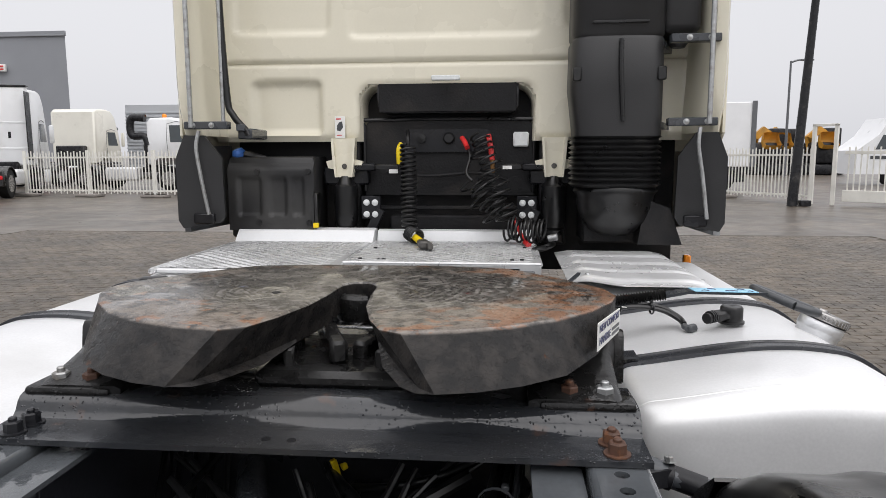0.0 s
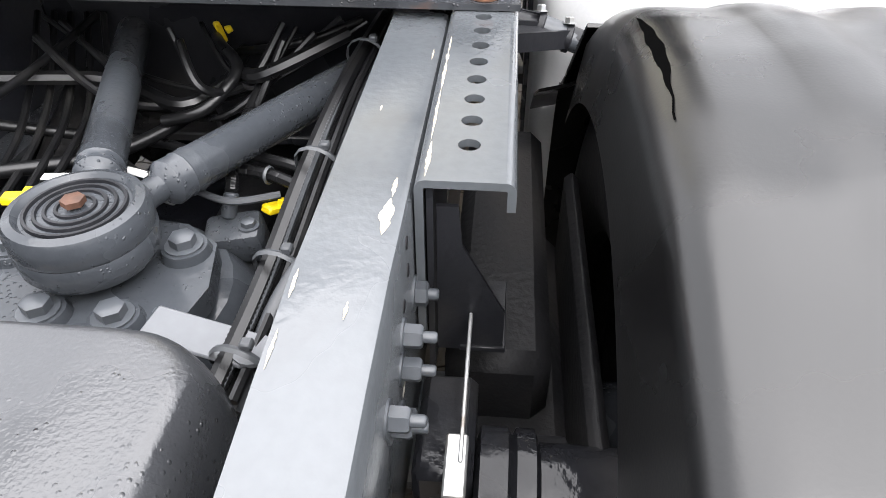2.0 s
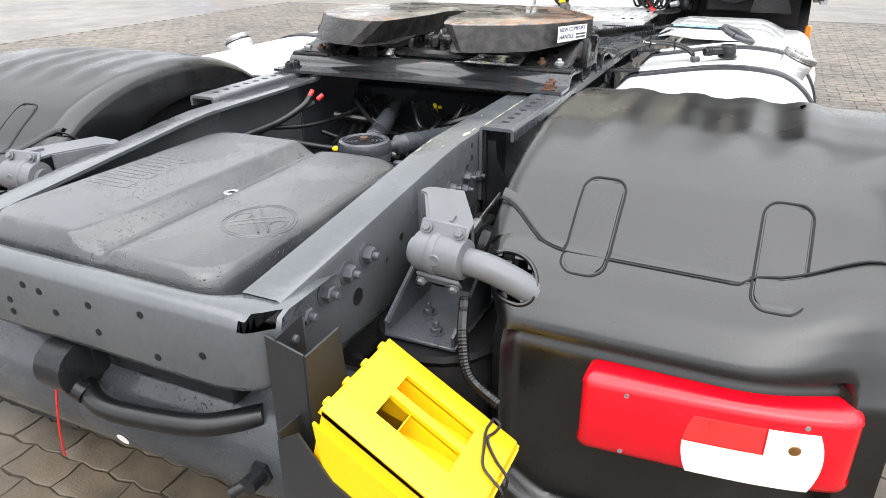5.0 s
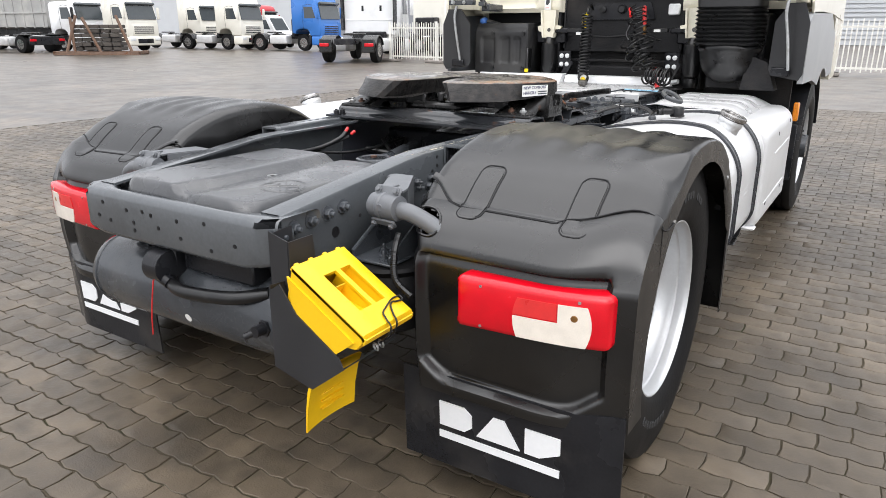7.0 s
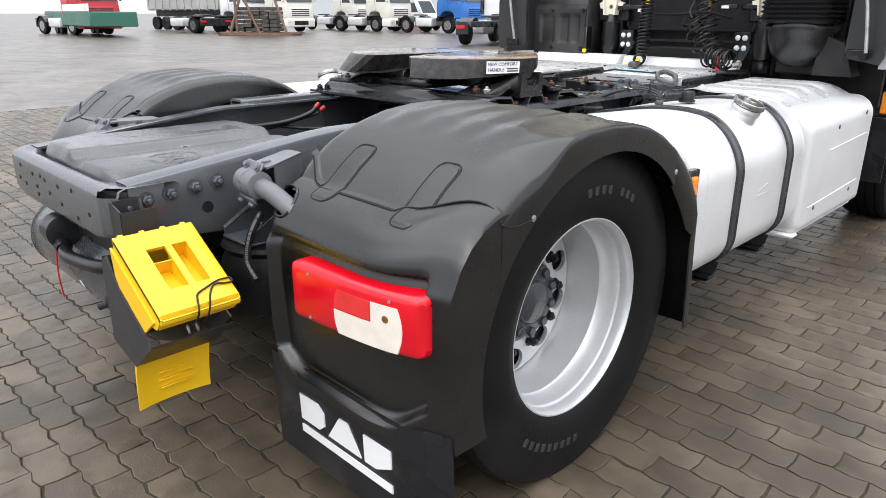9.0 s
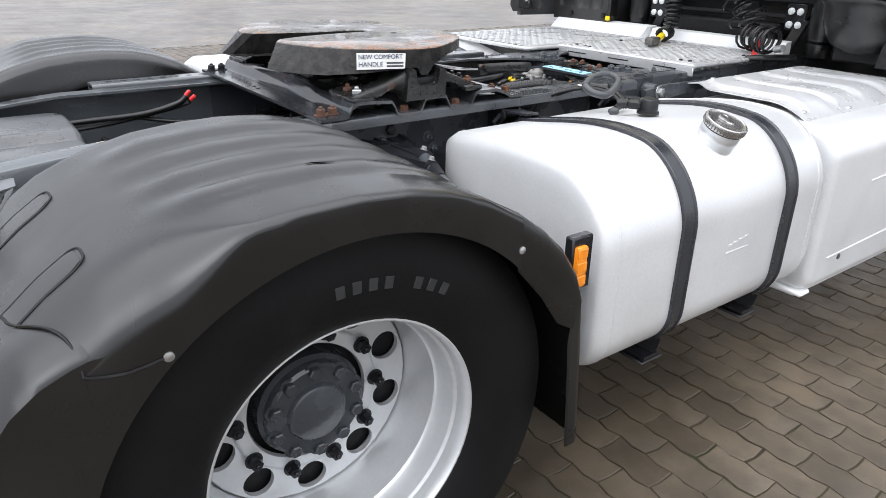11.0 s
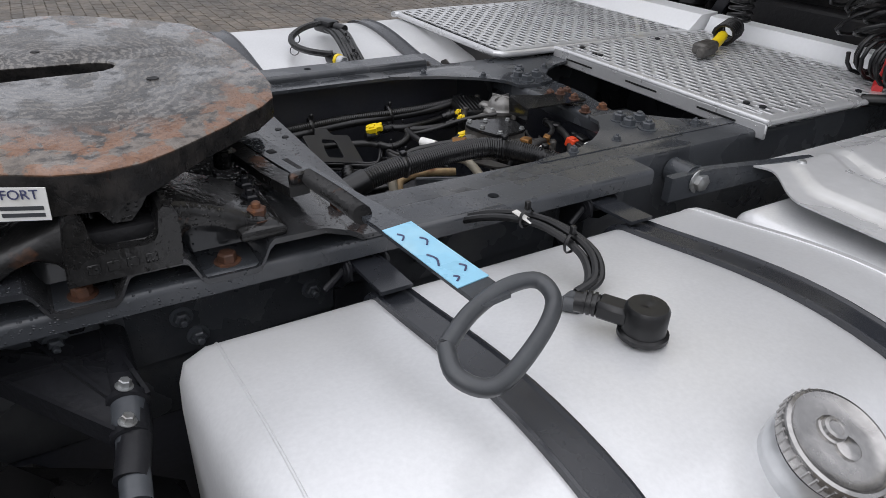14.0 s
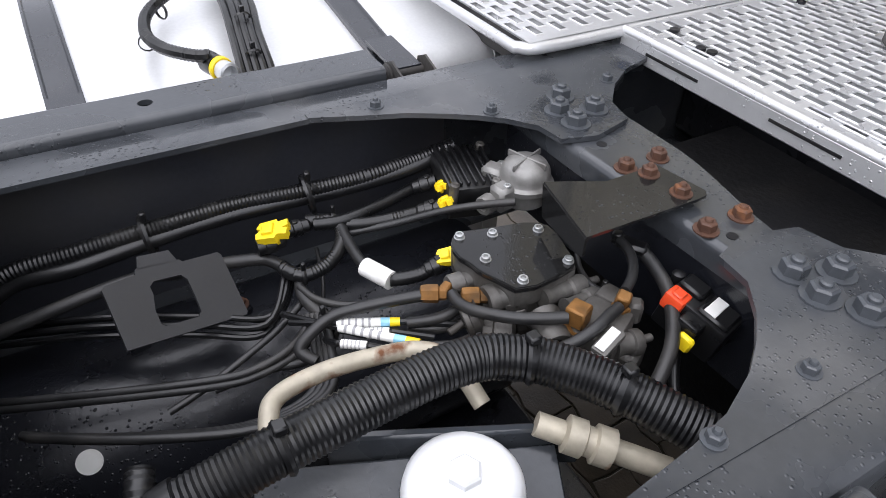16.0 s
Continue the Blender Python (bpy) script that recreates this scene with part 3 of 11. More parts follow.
def paver_shape(dx, dy, dz, tilt=0.0, turn=0.0, worn=None):
    """One block with a worn, chamfered edge, top at dz."""
    hx, hy = PX / 2 - 0.0030, PY / 2 - 0.0030
    c = 0.0022
    a, b = 0.0050, 0.005     # waved edges that lock into the neighbours
    lo = [(-hx, -hy + a), (-hx / 2, -hy - a), (0, -hy + a), (hx / 2, -hy - a), (hx, -hy + a), (hx + b, 0), (hx, hy + a), (hx / 2, hy - a), (0, hy + a), (-hx / 2, hy - a), (-hx, hy + a), (-hx + b, 0)]
    if worn:
        lo = [(x + worn.uniform(-0.0032, 0.0032), y + worn.uniform(-0.0026, 0.0026)) for x, y in lo]
    n = len(lo)
    hi = [(x * (1 - c / hx), y * (1 - c / hy)) for x, y in lo]
    ca, sa = math.cos(turn), math.sin(turn)
    lo, hi = ([(x * ca - y * sa, x * sa + y * ca) for x, y in q] for q in (lo, hi))
    vs = [(x + dx, y + dy, -0.012) for x, y in lo] + [(x + dx, y + dy, dz - 0.0014) for x, y in lo] + [(x + dx, y + dy, dz + tilt * x) for x, y in hi]
    fs = [(i, (i + 1) % n, (i + 1) % n + n, i + n) for i in range(n)] + [(i + n, (i + 1) % n + n, (i + 1) % n + 2 * n, i + 2 * n) for i in range(n)] + [tuple(range(2 * n, 3 * n))]
    return vs, fs


rng = random.Random(5)
ground_g = G()
big = 900.0
ground_g.add([(-big, -big, -0.010), (big, -big, -0.010), (big, big, -0.010), (-big, big, -0.010)], [(0, 1, 2, 3)])
ground = solid("ground", ground_g, FAR_PAVING, "wet grey-brown concrete block paving of a truck yard", "ground", kind="structure")

field = G()
near_spots = []
for j in range(int((FY1 - FY0) / PY)):
    for i in range(int((FX1 - FX0) / PX)):
        x, y = FX0 + (i + 0.5 + 0.5 * (j % 2)) * PX, FY0 + (j + 0.5) * PY
        x += rng.uniform(-0.002, 0.002) + 0.010 * math.sin(y * 1.7)
        y += 0.010 * math.sin(x * 1.3) + rng.uniform(-0.002, 0.002)
        dz, tilt = rng.uniform(-0.0014, 0.0010), rng.uniform(-0.006, 0.006)
        if 1.35 < x < 3.0 and 0.0 < y < 4.3 and len(near_spots) < 300:
            near_spots.append((x, y, dz))
        else:
            field.add(*paver_shape(x, y, dz, tilt, rng.uniform(-0.02, 0.02), rng))
part("paver_field", field, PAVER_FIELD, ground, kind="stuff", angle=25)
JOINT = mat("mossy_joint_sand", (0.050, 0.041, 0.028), 0.85, var=0.5, scale=9, fine=240, bump=0.4, dirt=0.4, dirt_col=(0.030, 0.034, 0.014), spec=0.2)
part("joint_sand", G().grid(steps(FX0, FX1, 60), steps(FY0, FY1, 60), lambda x, y: (x, y, -0.0050 + 0.0007 * math.sin(9.1 * x + 3 * math.sin(2.3 * y)))), JOINT, ground, kind="stuff")


# ---------------------------------------------------------------- the tractor truck
truck = thing("tractor_truck", "cream two-axle tractor truck with bare wet rear chassis on paving", "truck")


# ---- chassis rails
def rail_top(y):
    return interp(y, [(-0.95, 0.880), (-0.30, 0.948), (-0.20, 0.955), (3.2, 0.950)])


def rail_bottom(y):
    return interp(y, [(-0.95, 0.735), (-0.60, 0.705), (-0.25, 0.672), (3.2, 0.660)])


RX, RI, TH = 0.412, 0.336, 0.008


def chassis_rail(s, y0, y1, material):
    g = G()
    ys = sorted({y0, y1, *(y for y in (-0.60, -0.30, -0.25, -0.20) if y0 < y < y1)})

    def place(k, y):
        zt, zb, r = rail_top(y), rail_bottom(y), 0.010
        pts = [(RI, zt - TH), (RI, zt), (RX - r, zt), (RX - r * 0.3, zt - r * 0.3), (RX, zt - r), (RX, zb + r), (RX - r * 0.3, zb + r * 0.3), (RX - r, zb),
               (RI, zb), (RI, zb + TH), (RX - TH, zb + TH), (RX - TH, zt - TH), (RI, zt - TH)]
        x, z = pts[k]
        return (s * x, y, z)
    g.grid(list(range(13)), ys, place)
    return g if s > 0 else g


RAILS = {}
for s in (1, -1):
    # one rail in two colours: sky-lightened up to y 0.34, darker beyond
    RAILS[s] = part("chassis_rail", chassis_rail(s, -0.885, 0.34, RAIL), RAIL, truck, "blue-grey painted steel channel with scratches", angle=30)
    part("chassis_rail", chassis_rail(s, 0.34, 4.9, RAIL_FRONT), RAIL_FRONT, truck, "dark grey steel channel, paint darker than on the rear length", angle=30)

# ---- L-profiles bolted outside the rails, with a row of round holes
def angle_bar(s, rear):
    g = G()
    x0, x1, zt = 0.414, 0.503, 0.967
    cells, y = [], -0.09
    ya, yb = (-0.09, 0.345) if rear else (0.345, 1.62)
    if not rear:
        y = 0.345
    for h in ([-0.028 + 0.046 * k for k in range(8)] if rear else ()):
        cells.append((y, h + 0.023, h))
        y = h + 0.023
    for h in (() if rear else (1.066, 1.265)):
        cells.append((y, h - 0.05, None))
        cells.append((h - 0.05, h + 0.05, h))
        y = h + 0.05
    cells.append((y, yb, None))
    r = 0.010     # both edges are bent round
    g.holed_strip(x0 + r, x1 - r, cells, zt, zt - 0.008, 0.0105)
    for xe, d, low in ((x1, 1, (0.030, 0.030)), (x0, -1, (0.19, 0.14))):
        arc = [(xe - d * (r - r * math.sin(a)), zt - r + r * math.cos(a)) for a in steps(0, math.pi / 2, 5)]
        inner = [(xe - d * (r - 0.002 * math.sin(a)), zt - r + 0.002 * math.cos(a)) for a in steps(math.pi / 2, 0, 2)]
        ends = []
        for y, h in ((ya, low[0]), (yb, low[1])):
            ends.append([(x, y, z) for x, z in arc] + [(xe, y, zt - h), (xe - d * 0.008, y, zt - h)] + [(x, y, z) for x, z in inner])
        n = len(ends[0])
        fs = [(i, i + n, (i + 1) % n + n, (i + 1) % n) for i in range(n - 1)] + [tuple(range(n)), tuple(reversed(range(n, 2 * n)))]
        g.add(ends[0] + ends[1], fs if d > 0 else [q[::-1] for q in fs])
    if s < 0:
        g.mirror()
    return g


for s in (-1, 1):
    # rear length in the sky-lightened colour, front length in the darker copy
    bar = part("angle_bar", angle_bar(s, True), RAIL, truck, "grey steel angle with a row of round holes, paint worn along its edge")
    part("angle_bar", angle_bar(s, False), RAIL_FRONT, truck, "dark steel angle along the rail, paint darker than on its rear length")
    gus = G()   # gusset under the open end
    gus.prism([(-0.085, 0.955), (-0.085, 0.72), (0.06, 0.72), (0.06, 0.955)], lambda a, b, d: (s * (0.424 + d), a, b), 0.006)
    gus.prism([(0.432, 0.93), (0.452, 0.93), (0.456, 0.885), (0.50, 0.80), (0.50, 0.745), (0.432, 0.745)], lambda a, b, d: (s * a, -0.075 + d, b), 0.005)
    gus.box(s * 0.455, s * 0.503, -0.078, 0.03, 0.745, 0.752, 0.001)
    part("gusset", gus, BLACK_STEEL, bar)

# ---- rear cross member with rounded opening
def rear_cross_member():
    g = G()
    hw, zt, zb, yr = 0.432, 0.884, 0.736, -0.952
    half = steps(0.0, 0.366, 26) + [0.377, 0.389, 0.401, 0.413, 0.424, hw]
    xs = [-x for x in reversed(half[1:])] + half
    # profile across: top flange front edge -> rounded top edge -> rear face -> lower lip

    def front_edge(x):
        return -0.900 + 0.110 * max(0.0, (abs(x) - 0.25) / 0.16) ** 2.2

    def place(x, k):
        fe = front_edge(x)
        zb2 = zb + 0.02 * smooth(0.30, hw, abs(x))
        pts = [(fe, zt - 0.03), (fe - 0.004, zt - 0.006), (fe - 0.015, zt), (yr + 0.022, zt), (yr + 0.006, zt - 0.006), (yr, zt - 0.022),
               (yr, zb2 + 0.016), (yr + 0.005, zb2 + 0.004), (yr + 0.016, zb2), (yr + 0.07, zb2)]
        y, z = pts[k]
        y += 0.034 * smooth(0.385, hw, abs(x)) * (1 if k > 2 else 0)
        return (x, y, z)

    def hole(x, k):
        return 0.377 < abs(x) < 0.424 and (3 if abs(x) > 0.389 else 3.9) < k < 5
    g.grid(xs, list(range(10)), place, skip=hole)
    return g


cm = part("rear_cross_member", rear_cross_member(), RAIL, truck, "grey pressed-steel rear cross member with rounded corners", angle=50)
dots = G()
for x, z in ((-0.33, 0.80), (-0.30, 0.845), (-0.27, 0.79), (-0.18, 0.835), (-0.15, 0.80), (-0.10, 0.84), (-0.06, 0.835), (-0.03, 0.80), (0.06, 0.835), (0.07, 0.785),
             (0.18, 0.845), (0.20, 0.77), (0.30, 0.80), (-0.15, 0.775)):
    dots.cyl((x, -0.9535, z), (x, -0.949, z), 0.0065, n=10)
part("bolt_hole", dots, DARK, cm, kind="stuff")
for s in (1, -1):
    sleeve = G().prism([(-0.915, 0.845), (-0.86, 0.850), (-0.86, 0.735), (-0.915, 0.742)], lambda a, b, d: (s * (0.4125 + d), a, b), 0.019)
    part("end_plate", sleeve, RAIL, cm)

# ---- moulded cover between the rails
CX0, CX1, CY0, CY1 = -0.318, 0.290, -0.898, -0.188


def cover_edge(x, y, r=0.085):
    """How far a point lies inside the cover's rounded outline."""
    dx, dy = min(x - CX0, CX1 - x), min(y - CY0, CY1 - y)
    if dx < r and dy < r:
        return r - math.hypot(r - dx, r - dy)
    return min(dx, dy)


def cover_height(x, y):
    d = max(0.0, cover_edge(x, y))
    roll = 0.036
    k = 1 - min(1.0, d / roll)
    left = smooth(0.012, -0.042, x + 0.02 * smooth(-0.72, -0.90, y))
    valley = 0.007 * math.exp(-((x - 0.016) / 0.014) ** 2)
    dome = 0.008 * smooth(0.0, 0.12, 0.286 - x) * smooth(0.0, 0.12, x + 0.02)
    top = 0.892 + 0.024 * left + dome - valley
    return top - 0.115 * (1 - math.sqrt(max(0.0, 1 - k * k)))


def dense(a, b, n, edge=0.055, fine=14):
    """Steps across a span, closer together near both ends."""
    lo = [a + edge * (i / fine) ** 1.6 for i in range(fine)]
    return lo + steps(a + edge, b - edge, n) + [a + b - q for q in reversed(lo)]


cov = G()
cov.grid(dense(CX0, CX1, 56), dense(CY0, CY1, 44), lambda x, y: (x, y, cover_height(x, y)), lambda x, y: (x, y, cover_height(x, y) - 0.005), skip=lambda x, y: cover_edge(x, y) < 0)
cover = part("axle_cover", cov, COVER, truck, "wet grey moulded plastic cover with raised panels", angle=50)


def on_cover(x, y, d=0.0):
    return Vector((x, y, cover_height(x, y) + d))


emb = G()
for rad in (0.068, 0.062):
    emb.tube([on_cover(0.192 + rad * math.cos(a), -0.658 + rad * 1.12 * math.sin(a), -0.0004) for a in steps(0, math.tau, 40)], 0.0016, n=6, steps=1)
for a in (0.75, 2.35):     # two crossed bars
    for o in (-0.009, 0.009):
        emb.tube([on_cover(0.192 + r * math.cos(a) - o * math.sin(a), -0.658 + r * math.sin(a) + o * math.cos(a), -0.0004) for r in steps(-0.055, 0.055, 8)], 0.0022, n=6, steps=1)
for sx in (-1, 1):
    emb.tube([on_cover(0.192 + sx * 0.040 + 0.014 * math.cos(a), -0.658 + 0.020 * math.sin(a), -0.0004) for a in steps(0, math.tau, 18)], 0.0018, n=6, steps=1)
part("embossed_ring", emb, COVER, cover, kind="stuff")
bars = G()
for k in range(4):
    y = -0.66 + 0.058 * k
    path = [(-0.275, y), (-0.165, y), (-0.155, y + 0.018), (-0.165, y + 0.036), (-0.275, y + 0.036)]
    bars.tube([on_cover(a, b, -0.0008) for a, b in path], 0.0016, n=6, steps=3)
    bars.tube([on_cover(-0.26, y + 0.018, -0.001), on_cover(-0.18, y + 0.018, -0.001)], 0.002, n=6, steps=3)
part("embossed_bar", bars, COVER, cover, kind="stuff")
wsh = G().lathe([(0.008, 0), (0.017, 0), (0.017, 0.003), (0.008, 0.003)], on_cover(0.027, -0.545), (0, 0, 1), 18, caps=False)
part("washer", wsh, ZINC, cover)

# ---- nuts on the rail webs
for s in (1, -1):
    rail_ob = RAILS[s]
    bolts([((s * RX, y, z), (s, 0, 0), 0.0145 if y < -0.6 else 0.0105, 0.016, 0.012) for y, z in
           ((-0.640, 0.862), (-0.707, 0.855), (-0.776, 0.849), (-0.842, 0.842), (-0.895, 0.833), (-0.262, 0.866), (-0.252, 0.845), (-0.175, 0.865), (-0.19, 0.84))], BOLT, rail_ob)
    bolts([((s * (RX + (0.010 if -0.09 < y < 1.62 else 0.0)), y, z), (s, 0, 0), 0.012, 0.012, 0.01) for y, z in
           ((-0.10, 0.845), (-0.21, 0.795), (0.55, 0.87), (0.62, 0.85), (0.72, 0.86), (0.74, 0.82), (0.93, 0.85), (1.78, 0.90), (1.86, 0.89))], BOLT, rail_ob)
    g = G()
    for y, z, r in ((-0.674, 0.790, 0.017), (-0.50, 0.84, 0.008), (-0.56, 0.815, 0.006), (-0.13, 0.93, 0.006), (-0.13, 0.90, 0.006), (-0.05, 0.925, 0.006), (-0.16, 0.885, 0.006)):
        g.cyl((s * (RX - 0.003), y, z), (s * (RX + 0.0008), y, z), r, n=16)
    part("web_hole", g, DARK, rail_ob, kind="stuff")

# ---- anti-roll bar bracket, clamp and tube (both sides)
def roll_bar_bracket(s):
    g = G()
    top = [(0.425, -0.436, 0.917), (0.427, -0.427, 0.920), (0.434, -0.421, 0.922), (0.448, -0.418, 0.924), (0.516, -0.421, 0.926), (0.594, -0.559, 0.922), (0.596, -0.585, 0.918), (0.515, -0.592, 0.916), (0.505, -0.560, 0.920), (0.454, -0.462, 0.922), (0.446, -0.450, 0.922), (0.434, -0.441, 0.920)]
    nt = len(top)
    g.add([*top, *[(x, y, z - 0.006) for x, y, z in top]], [tuple(range(nt)), tuple(reversed(range(nt, 2 * nt)))] + [(i, i + nt, (i + 1) % nt + nt, (i + 1) % nt) for i in range(nt)])
    for a, b, da, db in ((4, 5, 0.13, 0.075), (9, 8, 0.13, 0.075), (11, 10, 0.15, 0.135), (10, 9, 0.135, 0.13), (0, 11, 0.16, 0.15)):
        p, q = Vector(top[a]) - Vector((0, 0, 0.003)), Vector(top[b]) - Vector((0, 0, 0.003))
        g.add([p, q, q - Vector((0, 0, db)), p - Vector((0, 0, da)), p + Vector((-0.006, 0, 0)), q + Vector((-0.006, 0, 0)), q + Vector((-0.006, 0, -db)), p + Vector((-0.006, 0, -da))],
              [(0, 1, 2, 3), (7, 6, 5, 4), (0, 4, 5, 1), (2, 6, 7, 3), (1, 5, 6, 2), (0, 3, 7, 4)])
    g.obox((0.553, -0.560, 0.9225), (0.005, 0.034, 0.008), (-4, 0, 8), 0.0015)
    if s < 0:
        g.mirror()
    b = part("roll_bar_bracket", g, GALV, truck, "light grey pressed bracket on the rail")
    g = G()
    g.lathe([(0.026, 0), (0.036, 0.002), (0.038, 0.010), (0.038, 0.090), (0.036, 0.098), (0.026, 0.10)], (0.502, -0.600, 0.872), (1, -0.10, 0), 28)
    g.lathe([(0.0385, 0), (0.0405, 0.003), (0.0405, 0.014), (0.0385, 0.017)], (0.534, -0.6032, 0.872), (1, -0.10, 0), 28, caps=False)
    g.obox((0.552, -0.598, 0.914), (0.098, 0.009, 0.036), (-30, 0, -6), 0.004)
    g.obox((0.552, -0.622, 0.829), (0.090, 0.009, 0.026), (34, 0, -6), 0.004)
    g.lathe([(0.012, 0), (0.010, 0.002), (0.0, 0.001)], (0.552, -0.642, 0.876), (0, -1, 0), 12)
    if s < 0:
        g.mirror()
    cl = part("clamp", g, GALV, b, "cast aluminium clamp")
    for dx in (-0.032, 0.034):
        bolts([((s * (0.552 + dx), -0.604 - dx * 0.1, 0.919), (0, -0.87, 0.5), 0.0075, 0.007, 0.0), ((s * (0.552 + dx), -0.629 - dx * 0.1, 0.824), (0, -0.83, -0.55), 0.0075, 0.007, 0.0)], GALV, cl)
    g = G().tube([(0.49, -0.598, 0.868), (0.58, -0.604, 0.868), (0.64, -0.605, 0.862), (0.70, -0.595, 0.835), (0.745, -0.575, 0.795), (0.79, -0.54, 0.74)], 0.0255, n=14, steps=6)
    if s < 0:
        g.mirror()
    part("stabiliser_tube", g, GALV, b)
    g = G()     # bracket below with a triangular opening, on the air bellow
    for xx in (0.455, 0.590):
        g.prism([(-0.47, 0.84), (-0.47, 0.715), (-0.655, 0.715), (-0.655, 0.735)], lambda a, bb, d: (xx + d, a, bb), 0.006)
    g.box(0.455, 0.60, -0.66, -0.45, 0.708, 0.716, 0.002)
    g.tube([(0.458, -0.47, 0.838), (0.458, -0.655, 0.735)], 0.006, n=6, steps=2)
    g.hexbolt((0.50, -0.56, 0.716), (0, 0, 1), 0.011, 0.010, stud=0.012)
    g.hexbolt((0.545, -0.62, 0.716), (0, 0, 1), 0.011, 0.010, stud=0.012)
    if s < 0:
        g.mirror()
    part("support_bracket", g, CHASSIS, b)
    g = G().lathe([(0.02, 0.0), (0.125, 0.0), (0.132, -0.010), (0.118, -0.028), (0.134, -0.055), (0.137, -0.12), (0.125, -0.19), (0.09, -0.21)], (0.53, -0.56, 0.704), (0, 0, 1), 28)
    if s < 0:
        g.mirror()
    part("air_bellow", g, RUBBER, b, "black rubber air spring")
    g = G().tube([(0.60, -0.615, 0.80), (0.615, -0.66, 0.75), (0.64, -0.69, 0.69), (0.70, -0.70, 0.655)], 0.010, n=8, ribs=0.006)
    if s < 0:
        g.mirror()
    part("corrugated_hose", g, HOSE, b)
    g = G()     # thin levelling rod
    g.obox((0.466, -0.14, 0.785), (0.004, 0.19, 0.010), (8, 0, 0), 0.001)
    g.hexbolt((0.455, -0.058, 0.803), (1, 0, 0), 0.008, 0.01, stud=0.012)
    g.obox((0.462, -0.235, 0.765), (0.020, 0.06, 0.02), (8, 0, 0), 0.002)
    if s < 0:
        g.mirror()
    part("levelling_rod", g, ZINC, b)


for s in (1, -1):
    roll_bar_bracket(s)

# ---- V-shaped reaction rod on the axle
g = G()
ring_c = Vector((0.048, -0.028, 0.806))
g.lathe([(0.05, 0.0), (0.067, 0.004), (0.073, 0.014), (0.0745, 0.034), (0.0725, 0.038), (0.0745, 0.042), (0.0745, 0.060), (0.070, 0.070), (0.061, 0.073), (0.056, 0.066), (0.0, 0.068)], ring_c, (0, 0, 1), 40)
rod = part("reaction_rod", g, CHASSIS, truck, "grey forged V-shaped reaction rod with a ring bush")
g = G()
for rad in (0.052, 0.042, 0.032, 0.021):
    g.lathe([(rad - 0.005, 0.062), (rad - 0.003, 0.070), (rad, 0.070), (rad + 0.002, 0.062)], ring_c, (0, 0, 1), 32, caps=False)
part("bush", g, BLACK_STEEL, rod)
g = G().hexbolt(ring_c + Vector((0, 0, 0.070)), (0, 0, 1), 0.012, 0.008, washer=False)
part("centre_bolt", g, RUSTY, rod)
for ex, ey in ((-0.19, 0.62), (0.305, 0.50)):
    g = G()
    d = (Vector((ex, ey, 0.825)) - (ring_c + Vector((0, 0, 0.035)))).normalized()
    a = ring_c + Vector((0, 0, 0.037))
    g.lathe([(0.022, 0.066), (0.017, 0.085), (0.017, 0.10), (0.026, 0.108), (0.029, 0.112), (0.028, 0.13), (0.0295, 0.133), (0.028, 0.136), (0.0295, 0.15), (0.028, 0.153), (0.0275, 0.62)], a, d, 20)
    part("arm", g, CHASSIS, rod)
g = G()
poly = [(-0.045, -0.145), (0.085, -0.148), (0.135, -0.10), (0.145, -0.05), (0.128, 0.025), (0.08, 0.06), (-0.09, 0.06), (-0.13, -0.02)]
g.prism(poly, lambda a, b, d: (0.035 + a, b, 0.760 - d), -0.030)
for x, y in ((-0.010, -0.109), (0.070, -0.111), (0.098, 0.007), (-0.10, -0.01)):
    g.lathe([(0.030, 0.0), (0.030, 0.030), (0.026, 0.040), (0.0, 0.040)], (0.035 + x, y, 0.76), (0, 0, 1), 18)
base = part("base_plate", g, CHASSIS, rod, "grey cast base plate with bolts and rust runs", kind="stuff")
bolts([((0.035 + x, y, 0.80), (0, 0, 1), 0.0145, 0.013, 0.0) for x, y in ((-0.010, -0.109), (0.070, -0.111), (0.098, 0.007), (-0.10, -0.01))], BOLT, base)
g = G()
g.lathe([(0.20, 0.0), (0.20, 0.06), (0.15, 0.13), (0.06, 0.155)], (0.03, -0.02, 0.61), (0, 0, 1), 28)
g.cyl((-0.95, 0.0, 0.49), (0.95, 0.0, 0.49), 0.085, n=24)
g.lathe([(0.10, -0.22), (0.19, -0.17), (0.23, -0.06), (0.23, 0.06), (0.19, 0.17), (0.10, 0.22)], (0.03, 0.0, 0.47), (0, 1, 0), 28)
part("rear_axle", g, CHASSIS, truck, "grey painted drive axle housing")
g = G()
g.obox((0.205, -0.135, 0.805), (0.115, 0.042, 0.005), (6, 4, -12), 0.002)
g.lathe([(0.020, 0), (0.020, 0.005)], (0.262, -0.147, 0.800), (0, 0, 1), 16)
part("lug_plate", g, GALV, truck, "light grey lug with a round eye")
g = G()
g.obox((-0.05, -0.185, 0.825), (0.15, 0.035, 0.012), (12, 0, 0), 0.003)
part("cover_lip", g, COVER, truck)
